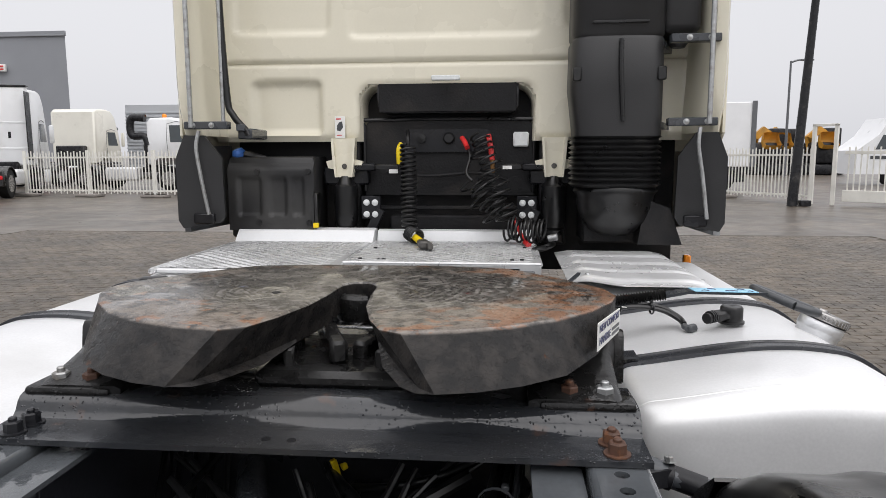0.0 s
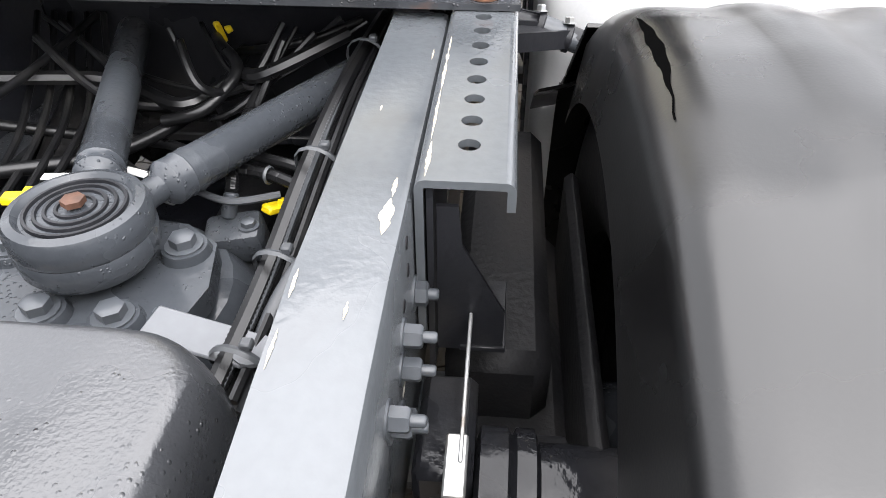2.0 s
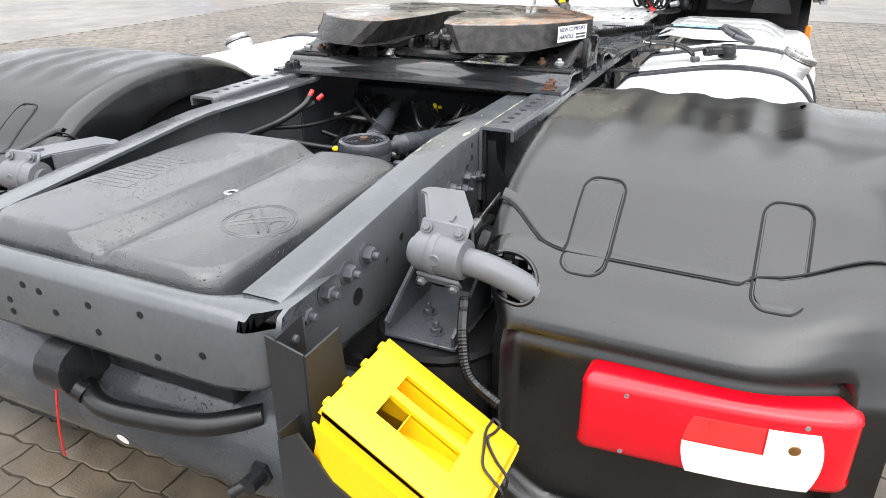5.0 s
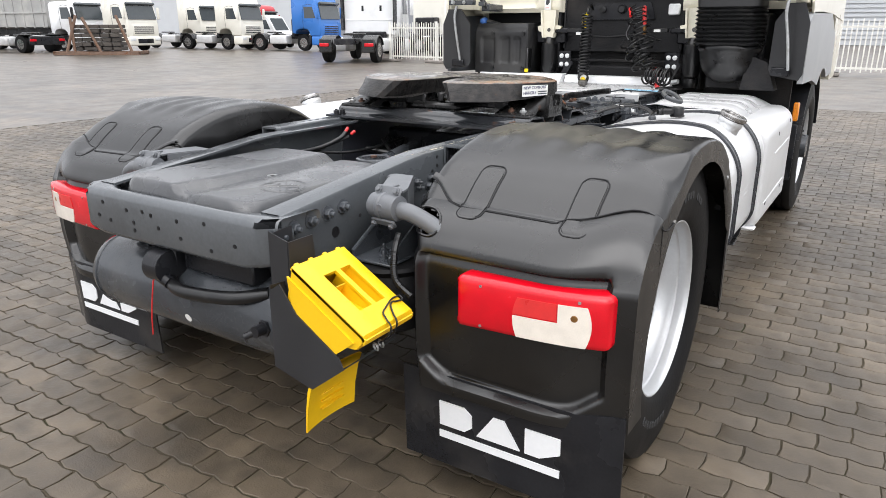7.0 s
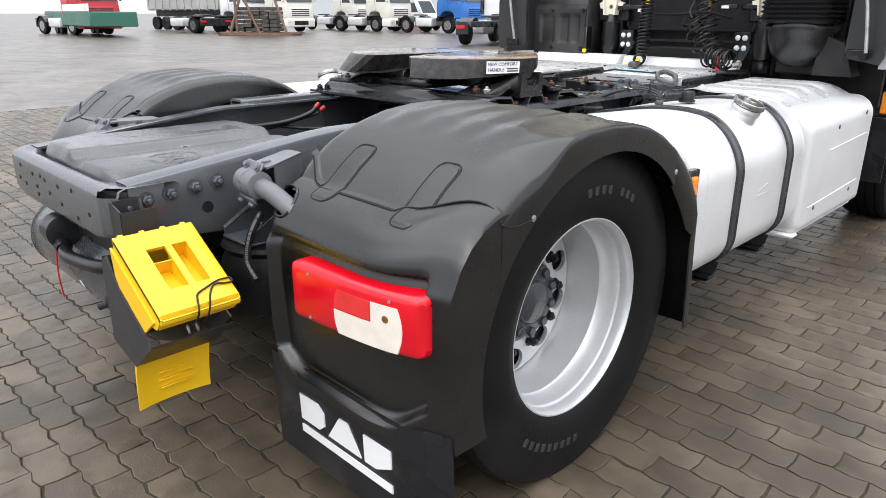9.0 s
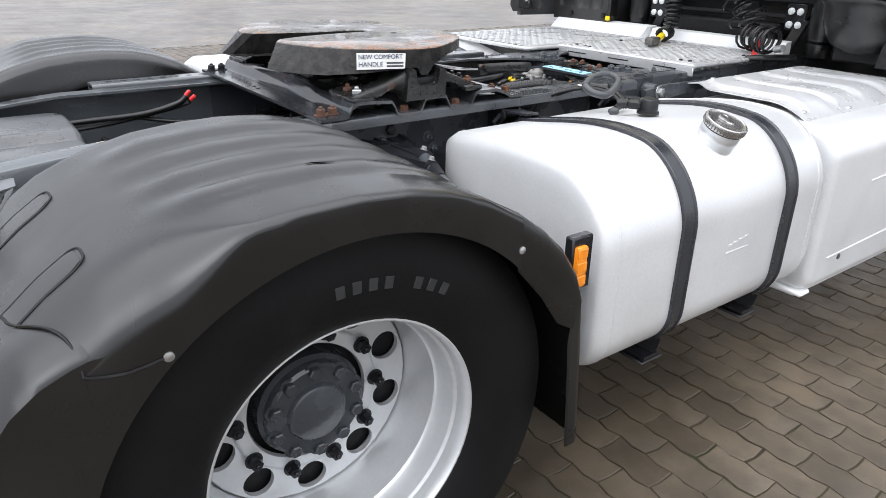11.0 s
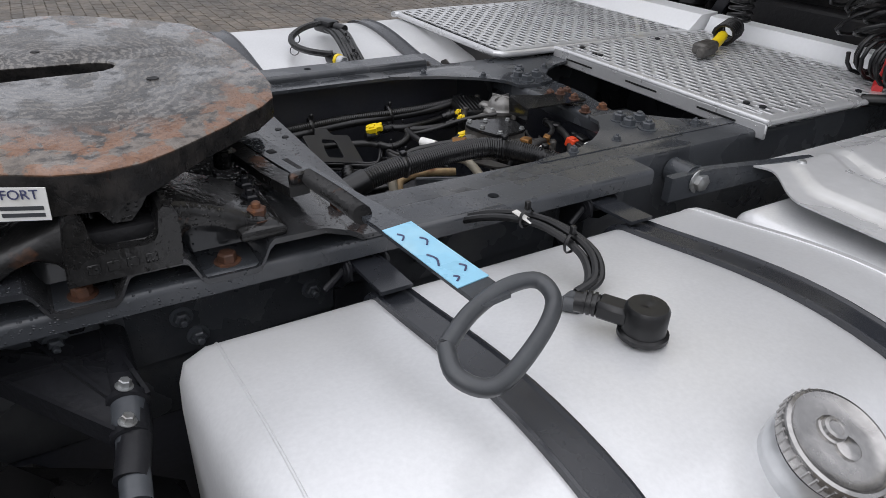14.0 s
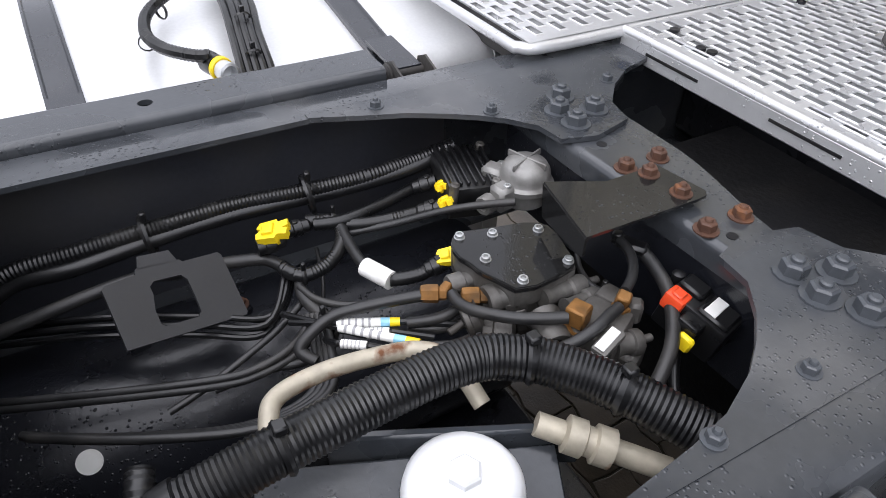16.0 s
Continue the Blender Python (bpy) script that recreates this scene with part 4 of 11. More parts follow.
for s in (1, -1):     # brake, hub and damper beside the axle
    g = G()
    g.lathe([(0.07, 0.0), (0.12, 0.01), (0.12, 0.07), (0.10, 0.08), (0.10, 0.15)], (0.50, -0.22, 0.60), (1, 0, 0), 24)
    g.lathe([(0.045, 0.0), (0.062, 0.005), (0.062, 0.03), (0.055, 0.034), (0.062, 0.038), (0.062, 0.055), (0.05, 0.06), (0.05, 0.14)], (0.478, -0.215, 0.70), (1, 0, 0), 22)
    g.obox((0.45, -0.18, 0.71), (0.055, 0.12, 0.10), (0, 0, 0), 0.008)
    g.obox((0.55, -0.33, 0.62), (0.04, 0.03, 0.06), (0, 0, 0), 0.004)
    if s < 0:
        g.mirror()
    part("brake_cylinder", g, BLACK_STEEL, truck, "black brake chamber beside the rail")
    # plain dark blocks added to darken the gap between rail and tyre
    for nm, g in (("brake_caliper", G().box(0.445, 0.60, -0.36, 0.34, 0.40, 0.60, 0.03)), ("spring_seat", G().box(0.435, 0.56, -0.05, 0.50, 0.58, 0.70, 0.02)), ("dust_plate", G().box(0.585, 0.605, -0.30, 0.30, 0.30, 0.74, 0.01))):
        if s < 0:
            g.mirror()
        part(nm, g, DARK, truck)
    g = G().cyl((0.30, 0.05, 0.45), (0.30, 0.62, 0.72), 0.045, n=16).box(0.27, 0.335, -0.55, 0.62, 0.52, 0.56, 0.008)
    if s < 0:
        g.mirror()
    part("axle_link", g, DARK, truck)
g = G()
g.box(-0.335, 0.335, 0.56, 0.66, 0.66, 0.90, 0.012)
g.box(-0.335, 0.335, 0.50, 0.80, 0.64, 0.66, 0.004)
part("cross_member", g, BLACK_STEEL, truck, "black steel cross member below the coupling")
g = G().cyl((0.02, 0.20, 0.50), (0.02, 0.74, 0.54), 0.055, n=16)
part("drive_shaft", g, DARK, truck)

# ---- cables along the rails
cab_l = part("cable_loom", G().tube([(0.292, 0.50, 0.888), (0.270, 0.30, 0.872), (0.254, 0.12, 0.842), (0.247, -0.06, 0.812), (0.235, -0.20, 0.79)], 0.011, ribs=0.006, rib_depth=0.04), HOSE, truck,
             "bundle of black and grey cables tied along the rail")
for k in range(6):
    o = Vector((0.018 * (k % 3) - 0.006, 0.0, 0.016 * (k // 3)))
    g = G().tube([Vector(p) + o for p in ((0.300, 0.55, 0.875), (0.278, 0.30, 0.858), (0.266, 0.12, 0.828), (0.258, -0.06, 0.797), (0.245, -0.20, 0.775))], 0.0055 + 0.001 * (k % 2), n=7)
    part("cable", g, CABLE if k % 2 else HOSE, cab_l)
g = G().tube([(0.318, -0.02, 0.85), (0.285, -0.06, 0.825), (0.262, -0.12, 0.79), (0.255, -0.22, 0.74)], 0.011, n=10)
part("cable", g, CABLE, cab_l)
for p, d in (((0.288, 0.36, 0.878), (0.2, 1, 0.1)), ((0.268, 0.12, 0.842), (0.2, 1, 0.2)), ((0.260, -0.04, 0.812), (0.2, 1, 0.2)), ((0.252, -0.16, 0.795), (0.2, 1, 0.2))):
    part("cable_tie", G().lathe([(0.030, -0.004), (0.032, 0), (0.030, 0.004)], p, d, 14, caps=False).obox(Vector(p) + Vector((0.012, 0, 0.03)), (0.012, 0.012, 0.010), b=0.002), CABLE, cab_l)
loose = part("hose_run", G().tube([(-0.30, 0.35, 0.83), (-0.15, 0.42, 0.80), (-0.02, 0.38, 0.78), (0.05, 0.45, 0.80), (0.12, 0.40, 0.83), (0.24, 0.47, 0.87)], 0.012, n=8), HOSE, truck,
             "black air lines crossing between the rails")
for pts, r in (([(-0.33, 0.10, 0.80), (-0.22, 0.20, 0.76), (-0.10, 0.30, 0.74), (0.0, 0.44, 0.76), (0.03, 0.56, 0.80)], 0.011),
               ([(-0.32, 0.30, 0.78), (-0.20, 0.36, 0.73), (-0.06, 0.36, 0.72), (0.06, 0.30, 0.74), (0.10, 0.42, 0.80)], 0.009),
               ([(-0.02, 0.56, 0.82), (0.02, 0.48, 0.84), (0.06, 0.43, 0.82), (0.02, 0.37, 0.78), (-0.05, 0.36, 0.76)], 0.010),
               ([(0.02, 0.55, 0.80), (0.10, 0.50, 0.83), (0.18, 0.50, 0.85), (0.25, 0.53, 0.87)], 0.007),
               ([(0.0, 0.56, 0.79), (0.09, 0.52, 0.82), (0.17, 0.52, 0.84), (0.25, 0.55, 0.86)], 0.006),
               ([(-0.34, -0.10, 0.80), (-0.24, -0.02, 0.77), (-0.14, 0.04, 0.77), (-0.08, 0.10, 0.79), (-0.03, 0.16, 0.80)], 0.008),
               ([(-0.33, 0.02, 0.86), (-0.27, 0.16, 0.84), (-0.24, 0.32, 0.84), (-0.22, 0.55, 0.86)], 0.007)):
    part("hose", G().tube(pts, r, n=10, steps=8), HOSE, loose)
part("hose", G().tube([(0.09, 0.22, 0.80), (0.17, 0.20, 0.80), (0.235, 0.17, 0.80), (0.245, 0.12, 0.79)], 0.0075, ribs=0.006), HOSE, loose)
part("hose", G().tube([(0.10, 0.12, 0.80), (0.15, 0.11, 0.79), (0.21, 0.13, 0.79)], 0.005, n=6), CABLE, loose)
for p, rot in (((-0.105, 0.075, 0.805), (0, 0, 8)), ((-0.012, 0.565, 0.83), (0, 70, 30)), ((0.196, 0.143, 0.760), (0, 20, 60))):
    g = G().obox(p, (0.040, 0.020, 0.012), rot, 0.003).obox(Vector(p) + Vector((0.014, 0.0, 0.006)), (0.012, 0.024, 0.012), rot, 0.002)
    part("yellow_clip", g, TAG_YELLOW, loose)
for p, rot in (((-0.086, 0.134, 0.80), (0, 0, 6)), ((0.007, 0.153, 0.80), (0, 0, -18))):
    part("white_tag", G().obox(p, (0.045, 0.014, 0.003), rot, 0.001), LABEL, loose)
part("fitting", G().cyl((0.035, 0.115, 0.80), (0.085, 0.095, 0.80), 0.008, n=10), ZINC, loose)

sv = part("small_valve", G().obox((0.150, 0.105, 0.735), (0.075, 0.055, 0.05), (8, -6, 10), 0.010, 2), CHASSIS, loose, "small grey valve on the axle")
part("port", G().cyl((0.14, 0.115, 0.76), (0.145, 0.13, 0.79), 0.010, n=12, b=0.002), CHASSIS, sv)
part("bolt", G().hexbolt((0.172, 0.10, 0.760), (0, 0, 1), 0.009, 0.008), BOLT, sv)
part("hose", G().tube([(0.145, 0.13, 0.79), (0.13, 0.164, 0.80), (0.073, 0.150, 0.80), (0.01, 0.16, 0.79), (-0.05, 0.22, 0.77)], 0.0085, ribs=0.006), HOSE, loose)
part("hose", G().tube([(0.073, 0.155, 0.797), (0.128, 0.175, 0.797), (0.188, 0.160, 0.80), (0.235, 0.13, 0.805)], 0.0080, ribs=0.006), HOSE, loose)
part("cable_tie", G().lathe([(0.011, -0.003), (0.013, 0), (0.011, 0.003)], (0.188, 0.159, 0.80), (1, -0.3, 0.1), 12, caps=False), CABLE, loose)
r2 = random.Random(21)
for k in range(6):     # thin looms hanging behind the arms
    a, b = r2.uniform(-0.30, 0.0), r2.uniform(0.02, 0.26)
    ya, yb, dip_z = r2.uniform(0.40, 0.54), r2.uniform(0.40, 0.54), r2.uniform(0.74, 0.80)
    part("cable", G().tube([(a, ya, 0.87), (lerp(a, b, 0.3), ya - 0.05, dip_z + 0.02), (lerp(a, b, 0.65), yb - 0.07, dip_z), (b, yb, 0.87)], r2.choice((0.0045, 0.006, 0.0075)), n=8, steps=8), HOSE, loose)
for k in range(5):
    a = -0.33 + 0.03 * k
    part("cable", G().tube([(a, 0.55, 0.86), (a + 0.05, 0.40, 0.80 - 0.01 * k), (a + 0.09, 0.25, 0.76), (a + 0.11, 0.05, 0.745), (a + 0.06, -0.08, 0.74)], 0.006, n=8, steps=8), HOSE, loose)

# left side air coupling with red caps
red = part("air_coupling", G().tube([(-0.30, -0.40, 0.885), (-0.29, -0.20, 0.90), (-0.285, 0.0, 0.905), (-0.275, 0.12, 0.93), (-0.268, 0.155, 0.955)], 0.0095, n=10), HOSE, truck, "grey air lines with two red caps")
part("cap", G().cyl((-0.268, 0.15, 0.955), (-0.264, 0.168, 0.973), 0.0072, n=12, b=0.003), RED, red)
part("cap", G().cyl((-0.245, 0.16, 0.945), (-0.231, 0.174, 0.960), 0.0072, n=12, b=0.003), RED, red)
part("clip", G().obox((-0.292, -0.26, 0.90), (0.05, 0.03, 0.035), (0, 20, 10), 0.004), BLACK_STEEL, red)
red.location = (0.0, 0.022, -0.026)
part("line", G().tube([(-0.30, -0.38, 0.865), (-0.31, -0.1, 0.88), (-0.30, 0.1, 0.91), (-0.255, 0.16, 0.935)], 0.008, n=8), HOSE, red)


# ---- worn paint: cream chips on the rail and along the angle bar
def chips(parent, specs, seed):
    """Thin irregular flakes lying on a level face: (x, y, z, length along y, width)."""
    r = random.Random(seed)
    for x, y, zz, le, w in specs:
        n = 14
        left = [(x - w * (0.22 + r.random() * 0.22) * math.sin(math.pi * (i + 0.3) / n), y + le * (i / (n - 1) - 0.5)) for i in range(n)]
        right = [(x + w * (0.22 + r.random() * 0.22) * math.sin(math.pi * (i + 0.3) / n), y + le * (i / (n - 1) - 0.5)) for i in range(n)]
        poly = left + right[::-1]
        m = len(poly)
        top = zz if callable(zz) else (lambda q: zz)
        vs = [(a, b, top(b) + 0.0007) for a, b in left] + [(a, b, top(b) + 0.0007) for a, b in right]
        fs = [(i, n + i, n + i + 1, i + 1) for i in range(n - 1)]
        part("paint_chip", G().add(vs, fs), CHIP, parent)


chips(RAILS[1], [(0.396, -0.128, rail_top, 0.050, 0.016), (0.397, -0.085, rail_top, 0.030, 0.006), (0.384, -0.238, rail_top, 0.018, 0.004),
                 (0.341, -0.214, rail_top, 0.030, 0.005), (0.341, -0.275, rail_top, 0.034, 0.004), (0.362, 0.06, rail_top, 0.012, 0.003), (0.402, 0.20, rail_top, 0.03, 0.003)], 4)
chips(bar, [(0.4235, -0.055, 0.967, 0.060, 0.006), (0.4225, 0.03, 0.967, 0.11, 0.004), (0.4225, 0.12, 0.967, 0.08, 0.005), (0.4225, 0.20, 0.967, 0.05, 0.003), (0.4225, 0.165, 0.967, 0.02, 0.006)], 9)



# ---- mounting plate and fifth wheel
def plate_z(y):
    return interp(y, [(0.30, 0.9775), (0.388, 0.9775), (0.395, 0.9795), (0.402, 0.987), (0.408, 0.999), (0.415, 1.007), (0.425, 1.011), (0.45, 1.013), (0.55, 1.006), (0.93, 1.004), (0.97, 0.990), (0.99, 0.9775), (1.045, 0.9775)])


def dip(x, y):
    """Pressed valleys along both edges of the plate."""
    return 0.040 * smooth(0.405, 0.425, abs(x)) * (smooth(0.062, 0.036, abs(y - 0.60)) + smooth(0.062, 0.036, abs(y - 0.79)))


g = G()
g.grid(steps(-0.505, -0.385, 12) + steps(-0.36, 0.36, 12) + steps(0.385, 0.505, 12), [0.312, 0.34, 0.36, 0.385, 0.391, 0.395, 0.3985, 0.402, 0.405, 0.408, 0.4115, 0.415, 0.419, 0.425, 0.44, 0.46, 0.50] + steps(0.53, 0.86, 44) + [0.90, 0.93, 0.95, 0.97, 0.99, 1.045],
       lambda x, y: (x, y, plate_z(y) - dip(x, y)
                     + 0.006 * math.exp(-((x) / 0.15) ** 2) * smooth(0.40, 0.43, y) * smooth(0.50, 0.45, y)),
       lambda x, y: (x, y, plate_z(y) - 0.009 - dip(x, y)))
mplate = part("mounting_plate", g, PLATE, truck, "wet dark corrugated steel mounting plate with rusty bolts")
for s in (1, -1):
    for x, y in ((0.458, 0.335), (0.455, 0.372), (0.438, 1.022), (0.402, 0.992)):
        part("bolt", G().hexbolt((s * x, y, 0.978), (0, 0, 1), 0.0130, 0.017 if y < 0.5 else 0.014, stud=0.006), RUSTY if s > 0 else BLACK_STEEL, mplate)
for x, y in ((0.0, 1.027), (0.05, 1.025), (-0.06, 0.345), (-0.02, 0.343)):
    part("hole", G().cyl((x, y, 0.975), (x, y, 0.9785), 0.007, n=12), DARK, mplate)

fx = 0.008


def outline(z):
    """Half outline of the coupling plate, from the throat round to the front; z 0 at the top face, 1 at the lower rim."""
    return [(0.0, 0.738), (0.020, 0.732), (0.033, 0.715), (0.037, 0.69), (0.040 + 0.006 * z, 0.62), (0.050 + 0.022 * z, 0.53 - 0.01 * z), (0.075 + 0.052 * z, 0.435 - 0.03 * z),
            (0.102 + 0.066 * z, 0.372 - 0.055 * z), (0.138 + 0.056 * z, 0.351 - 0.060 * z), (0.22 + 0.030 * z, 0.366 - 0.062 * z), (0.30 + 0.015 * z, 0.400 - 0.064 * z),
            (0.37 + 0.012 * z, 0.450 - 0.060 * z), (0.435 + 0.006 * z, 0.524 - 0.035 * z), (0.478, 0.60), (0.491, 0.65), (0.483, 0.700), (0.458, 0.742), (0.424, 0.788), (0.392, 0.830), (0.356, 0.868), (0.330, 0.900),
            (0.292, 0.930), (0.218, 0.951), (0.12, 0.961), (0.0, 0.963)]


def coupling_half(s):
    g = G()
    top, low = outline(0.0), outline(1.0)
    n = len(top)
    inset = []
    cx, cy = 0.25, 0.68
    for x, y in top:
        d = Vector((cx - x, cy - y)).normalized() * 0.006
        inset.append((x + d.x, y + d.y))
    inset[0] = (0.0, 0.742)
    inset[-1] = (0.0, 0.954)
    loops = [[(x, y, 1.146) for x, y in inset], [(x, y, 1.143) for x, y in top],
             [(x, y, 1.074 + 0.016 * smooth(0.42, 0.58, y) + 0.022 * smooth(0.62, 0.80, y)) for x, y in low],
             [(x - (0.03 if x > 0.1 else -0.0), y + (0.02 if y < 0.5 and x > 0.12 else 0.0) - (0.03 if y > 0.80 else 0.0), 1.068 + 0.016 * smooth(0.42, 0.58, y) + 0.022 * smooth(0.62, 0.80, y)) for x, y in low]]
    vs = [p for lp in loops for p in lp]
    fs = [tuple(range(n))]
    for k in range(len(loops) - 1):
        fs += [(k * n + i, (k + 1) * n + i, (k + 1) * n + i + 1, k * n + i + 1) for i in range(n - 1)]
    fs.append(tuple(reversed(range((len(loops) - 1) * n, len(loops) * n))))
    g.add([(fx + x, y, z) for x, y, z in vs], [f[::-1] for f in fs])
    if s < 0:
        g.v = [(2 * fx - x, y, z) for x, y, z in g.v]
        g.f = [f[::-1] for f in g.f]
    return g


g = coupling_half(1)
h = coupling_half(-1)
g.add(h.v, h.f)
fifth = part("fifth_wheel", g, PLATE_GREASE, truck, "greasy cast fifth wheel coupling with rust-streaked wet top", angle=30)
g = G()     # ribs, jaw and underside
for s in (1, -1):
    g.obox((fx + s * 0.105, 0.61, 1.045), (0.018, 0.24, 0.06), (0, 0, -s * 13), 0.004)
    g.box(fx + s * 0.09, fx + s * 0.43, 0.60, 0.63, 1.02, 1.075, 0.004)
g.lathe([(0.030, 0.0), (0.052, 0.0), (0.055, 0.01), (0.055, 0.045), (0.048, 0.052), (0.030, 0.052)], (fx, 0.735, 1.075), (0, 0, 1), 28, a0=-0.4, a1=3.55, caps=False)
g.obox((fx - 0.03, 0.60, 1.065), (0.03, 0.20, 0.04), (0, 0, 22), 0.006)
g.obox((fx + 0.05, 0.62, 1.058), (0.03, 0.16, 0.035), (0, 0, -12), 0.006)
g.box(fx - 0.13, fx + 0.13, 0.46, 0.72, 1.015, 1.045, 0.01)
part("lock_jaw", g, CAST_IRON, fifth, "black greasy lock mechanism in the throat", kind="stuff")
for x, y, r in ((0.12, 0.78, 0.010), (-0.14, 0.62, 0.008)):
    part("grease_hole", G().cyl((fx + x, y, 1.144), (fx + x, y, 1.1472), r, n=14), DARK, fifth)
PED_TOP = [(0.425, 1.024), (0.46, 1.034), (0.50, 1.044), (0.54, 1.055), (0.575, 1.070), (0.595, 1.082), (0.61, 1.084), (0.715, 1.083), (0.735, 1.078), (0.76, 1.066), (0.80, 1.050), (0.83, 1.036), (0.868, 1.024)]
PED_LOW = [(0.425, 1.010), (0.475, 1.009), (0.51, 1.008), (0.535, 1.022), (0.556, 1.029), (0.58, 1.022), (0.595, 1.006), (0.60, 1.0), (0.715, 1.0), (0.722, 1.010), (0.735, 1.026), (0.752, 1.032), (0.78, 1.026), (0.805, 1.012), (0.82, 1.009), (0.868, 1.009)]


def pedestal_pt(y, k):
    """Section through the casting: wings that sweep down to both feet, arched below, hollow under the saddle."""
    zt, zb = interp(y, PED_TOP), interp(y, PED_LOW)
    hollow = smooth(0.605, 0.635, y) * smooth(0.715, 0.690, y)
    zt -= 0.040 * hollow
    xo = 0.482 + 0.012 * smooth(0.56, 0.60, y) * smooth(0.75, 0.71, y)
    h = zt - zb
    return [(0.335, zb), (0.335, zt - 0.004), (0.345, zt), (xo - 0.022, zt), (xo - 0.009, zt - 0.002), (xo - 0.002, zt - min(0.008, 0.3 * h)), (xo, lerp(zt, zb, 0.5)), (xo - 0.001, zb + min(0.006, 0.2 * h)), (xo - 0.010, zb), (0.40, zb)][k]


SADDLE = [(0.586, 0.998), (0.590, 1.050), (0.595, 1.080), (0.602, 1.089), (0.612, 1.091), (0.620, 1.086), (0.622, 1.070), (0.624, 1.055), (0.630, 1.045), (0.642, 1.040), (0.686, 1.038), (0.697, 1.042), (0.703, 1.052), (0.705, 1.068), (0.707, 1.083), (0.714, 1.088), (0.723, 1.085), (0.729, 1.074), (0.730, 1.045), (0.727, 0.998)]
for s in (1, -1):     # cast pedestals
    g = G().grid(steps(0.425, 0.868, 60), list(range(10)), lambda y, k: (s * pedestal_pt(y, k)[0], y, pedestal_pt(y, k)[1]))
    for y in (0.425, 0.868):
        g.prism([pedestal_pt(y, k) for k in range(10)], lambda a, b, d: (s * a, y + d * 0.001, b), 1)
    ped_ob = part("pedestal", g, CAST_IRON, fifth, "black cast pedestal bolted to the plate", angle=50)
    inner = [(0.658 + (y - 0.658) * 0.975, 1.045 + (z - 1.045) * 0.97) for y, z in SADDLE]
    g = G().prism(SADDLE, lambda a, b, d: (s * (0.452 + d), a, b), 0.052)
    g.prism(inner, lambda a, b, d: (s * (0.504 + d), a, b), 0.003)
    part("saddle", g, CAST_IRON, ped_ob)
    for y0, y1 in ((0.418, 0.486), (0.806, 0.876)):
        part("foot", G().box(s * 0.352, s * 0.502, y0, y1, 1.004, 1.022, 0.008, 2), CAST_IRON, ped_ob)
    part("rubber_block", G().box(s * 0.440, s * 0.488, 0.618, 0.710, 1.036, 1.060, 0.006, 2), DARK, ped_ob)
    part("lug", G().prism([(0.622, 1.132), (0.712, 1.132), (0.700, 1.098), (0.690, 1.082), (0.676, 1.066), (0.654, 1.066), (0.642, 1.084), (0.634, 1.100)], lambda a, b, d: (s * (0.425 + d), a, b), 0.060), CAST_IRON, fifth)
    for k in range(4):
        part("cast_mark", G().box(s * 0.5065, s * 0.5085, 0.612 + 0.023 * k, 0.627 + 0.023 * k, 1.012, 1.026, 0.001), CAST_IRON, ped_ob)
    for x, y, m2 in ((0.455, 0.452, ZINC), (0.400, 0.452, RUSTY), (0.462, 0.842, RUSTY), (0.412, 0.848, BLACK_STEEL), (0.365, 0.854, BLACK_STEEL)):
        part("bolt", G().hexbolt((s * x, y, 1.021), (0, 0, 1), 0.0140, 0.015, stud=0.009), m2, ped_ob)
    for y in (0.60, 0.79):
        part("bolt", G().hexbolt((s * 0.472, y, 0.966), (0, 0, 1), 0.013, 0.014), RUSTY, ped_ob)

# sticker on the side of the coupling
p0, p1 = Vector((0.432 + fx, 0.462, 1.0)), Vector((0.486 + fx, 0.592, 1.0))
sd = (p1 - p0).normalized()
sn = Vector((sd.y, -sd.x, 0))


def sticker_point(a, b, d):
    return p0 + sd * a + sn * (d + 0.004) + Vector((0, 0, 0.091 + b - 0.10 * a * 0))


g = G().prism([(0, 0), (0.139, 0.001), (0.141, 0.043), (0.001, 0.046)], sticker_point, -0.0015)
lab = part("sticker", g, LABEL, fifth, "white sticker with dark lettering, edges worn")
base_m = Matrix((
    (sd.x, 0, sn.x, 0), (sd.y, 0, sn.y, 0), (0, 1, 0, 0), (0, 0, 0, 1)))
q = sticker_point(0.005, 0.026, 0.0012)
text_mesh("lettering", "NEW COMFORT", 0.0172, INK, lab, Matrix.Translation(q) @ base_m)
q = sticker_point(0.005, 0.005, 0.0012)
text_mesh("lettering", "HANDLE", 0.0180, INK, lab, Matrix.Translation(q) @ base_m)
g = G()
for k in range(2):
    g.prism([(0.086, 0.006 + 0.009 * k), (0.134, 0.006 + 0.009 * k), (0.134, 0.011 + 0.009 * k), (0.086, 0.011 + 0.009 * k)], lambda a, b, d: sticker_point(a, b, 0.001 + d), -0.0008)
part("small_print", g, CABLE, lab)

# release arm with blue tag and loop handle
pa, pb, pc = Vector((0.10, 0.905, 1.032)), Vector((0.70, 0.940, 1.098)), Vector((0.89, 0.965, 1.092))
g = G().sweep([(-0.020, -0.003), (0.020, -0.003), (0.020, 0.003), (-0.020, 0.003)], [pa, Vector((0.30, 0.936, 1.036)), Vector((0.52, 0.953, 1.058)), pb, pc])
arm = part("release_arm", g, CHASSIS, fifth, "flat grey release bar with a blue tag and loop handle")
g = G()
g.sweep([(-0.016, -0.008), (0.016, -0.008), (0.016, 0.008), (-0.016, 0.008)], [(0.14, 0.868, 1.045), (0.24, 0.880, 1.036), (0.36, 0.897, 1.038), (0.46, 0.910, 1.050)])
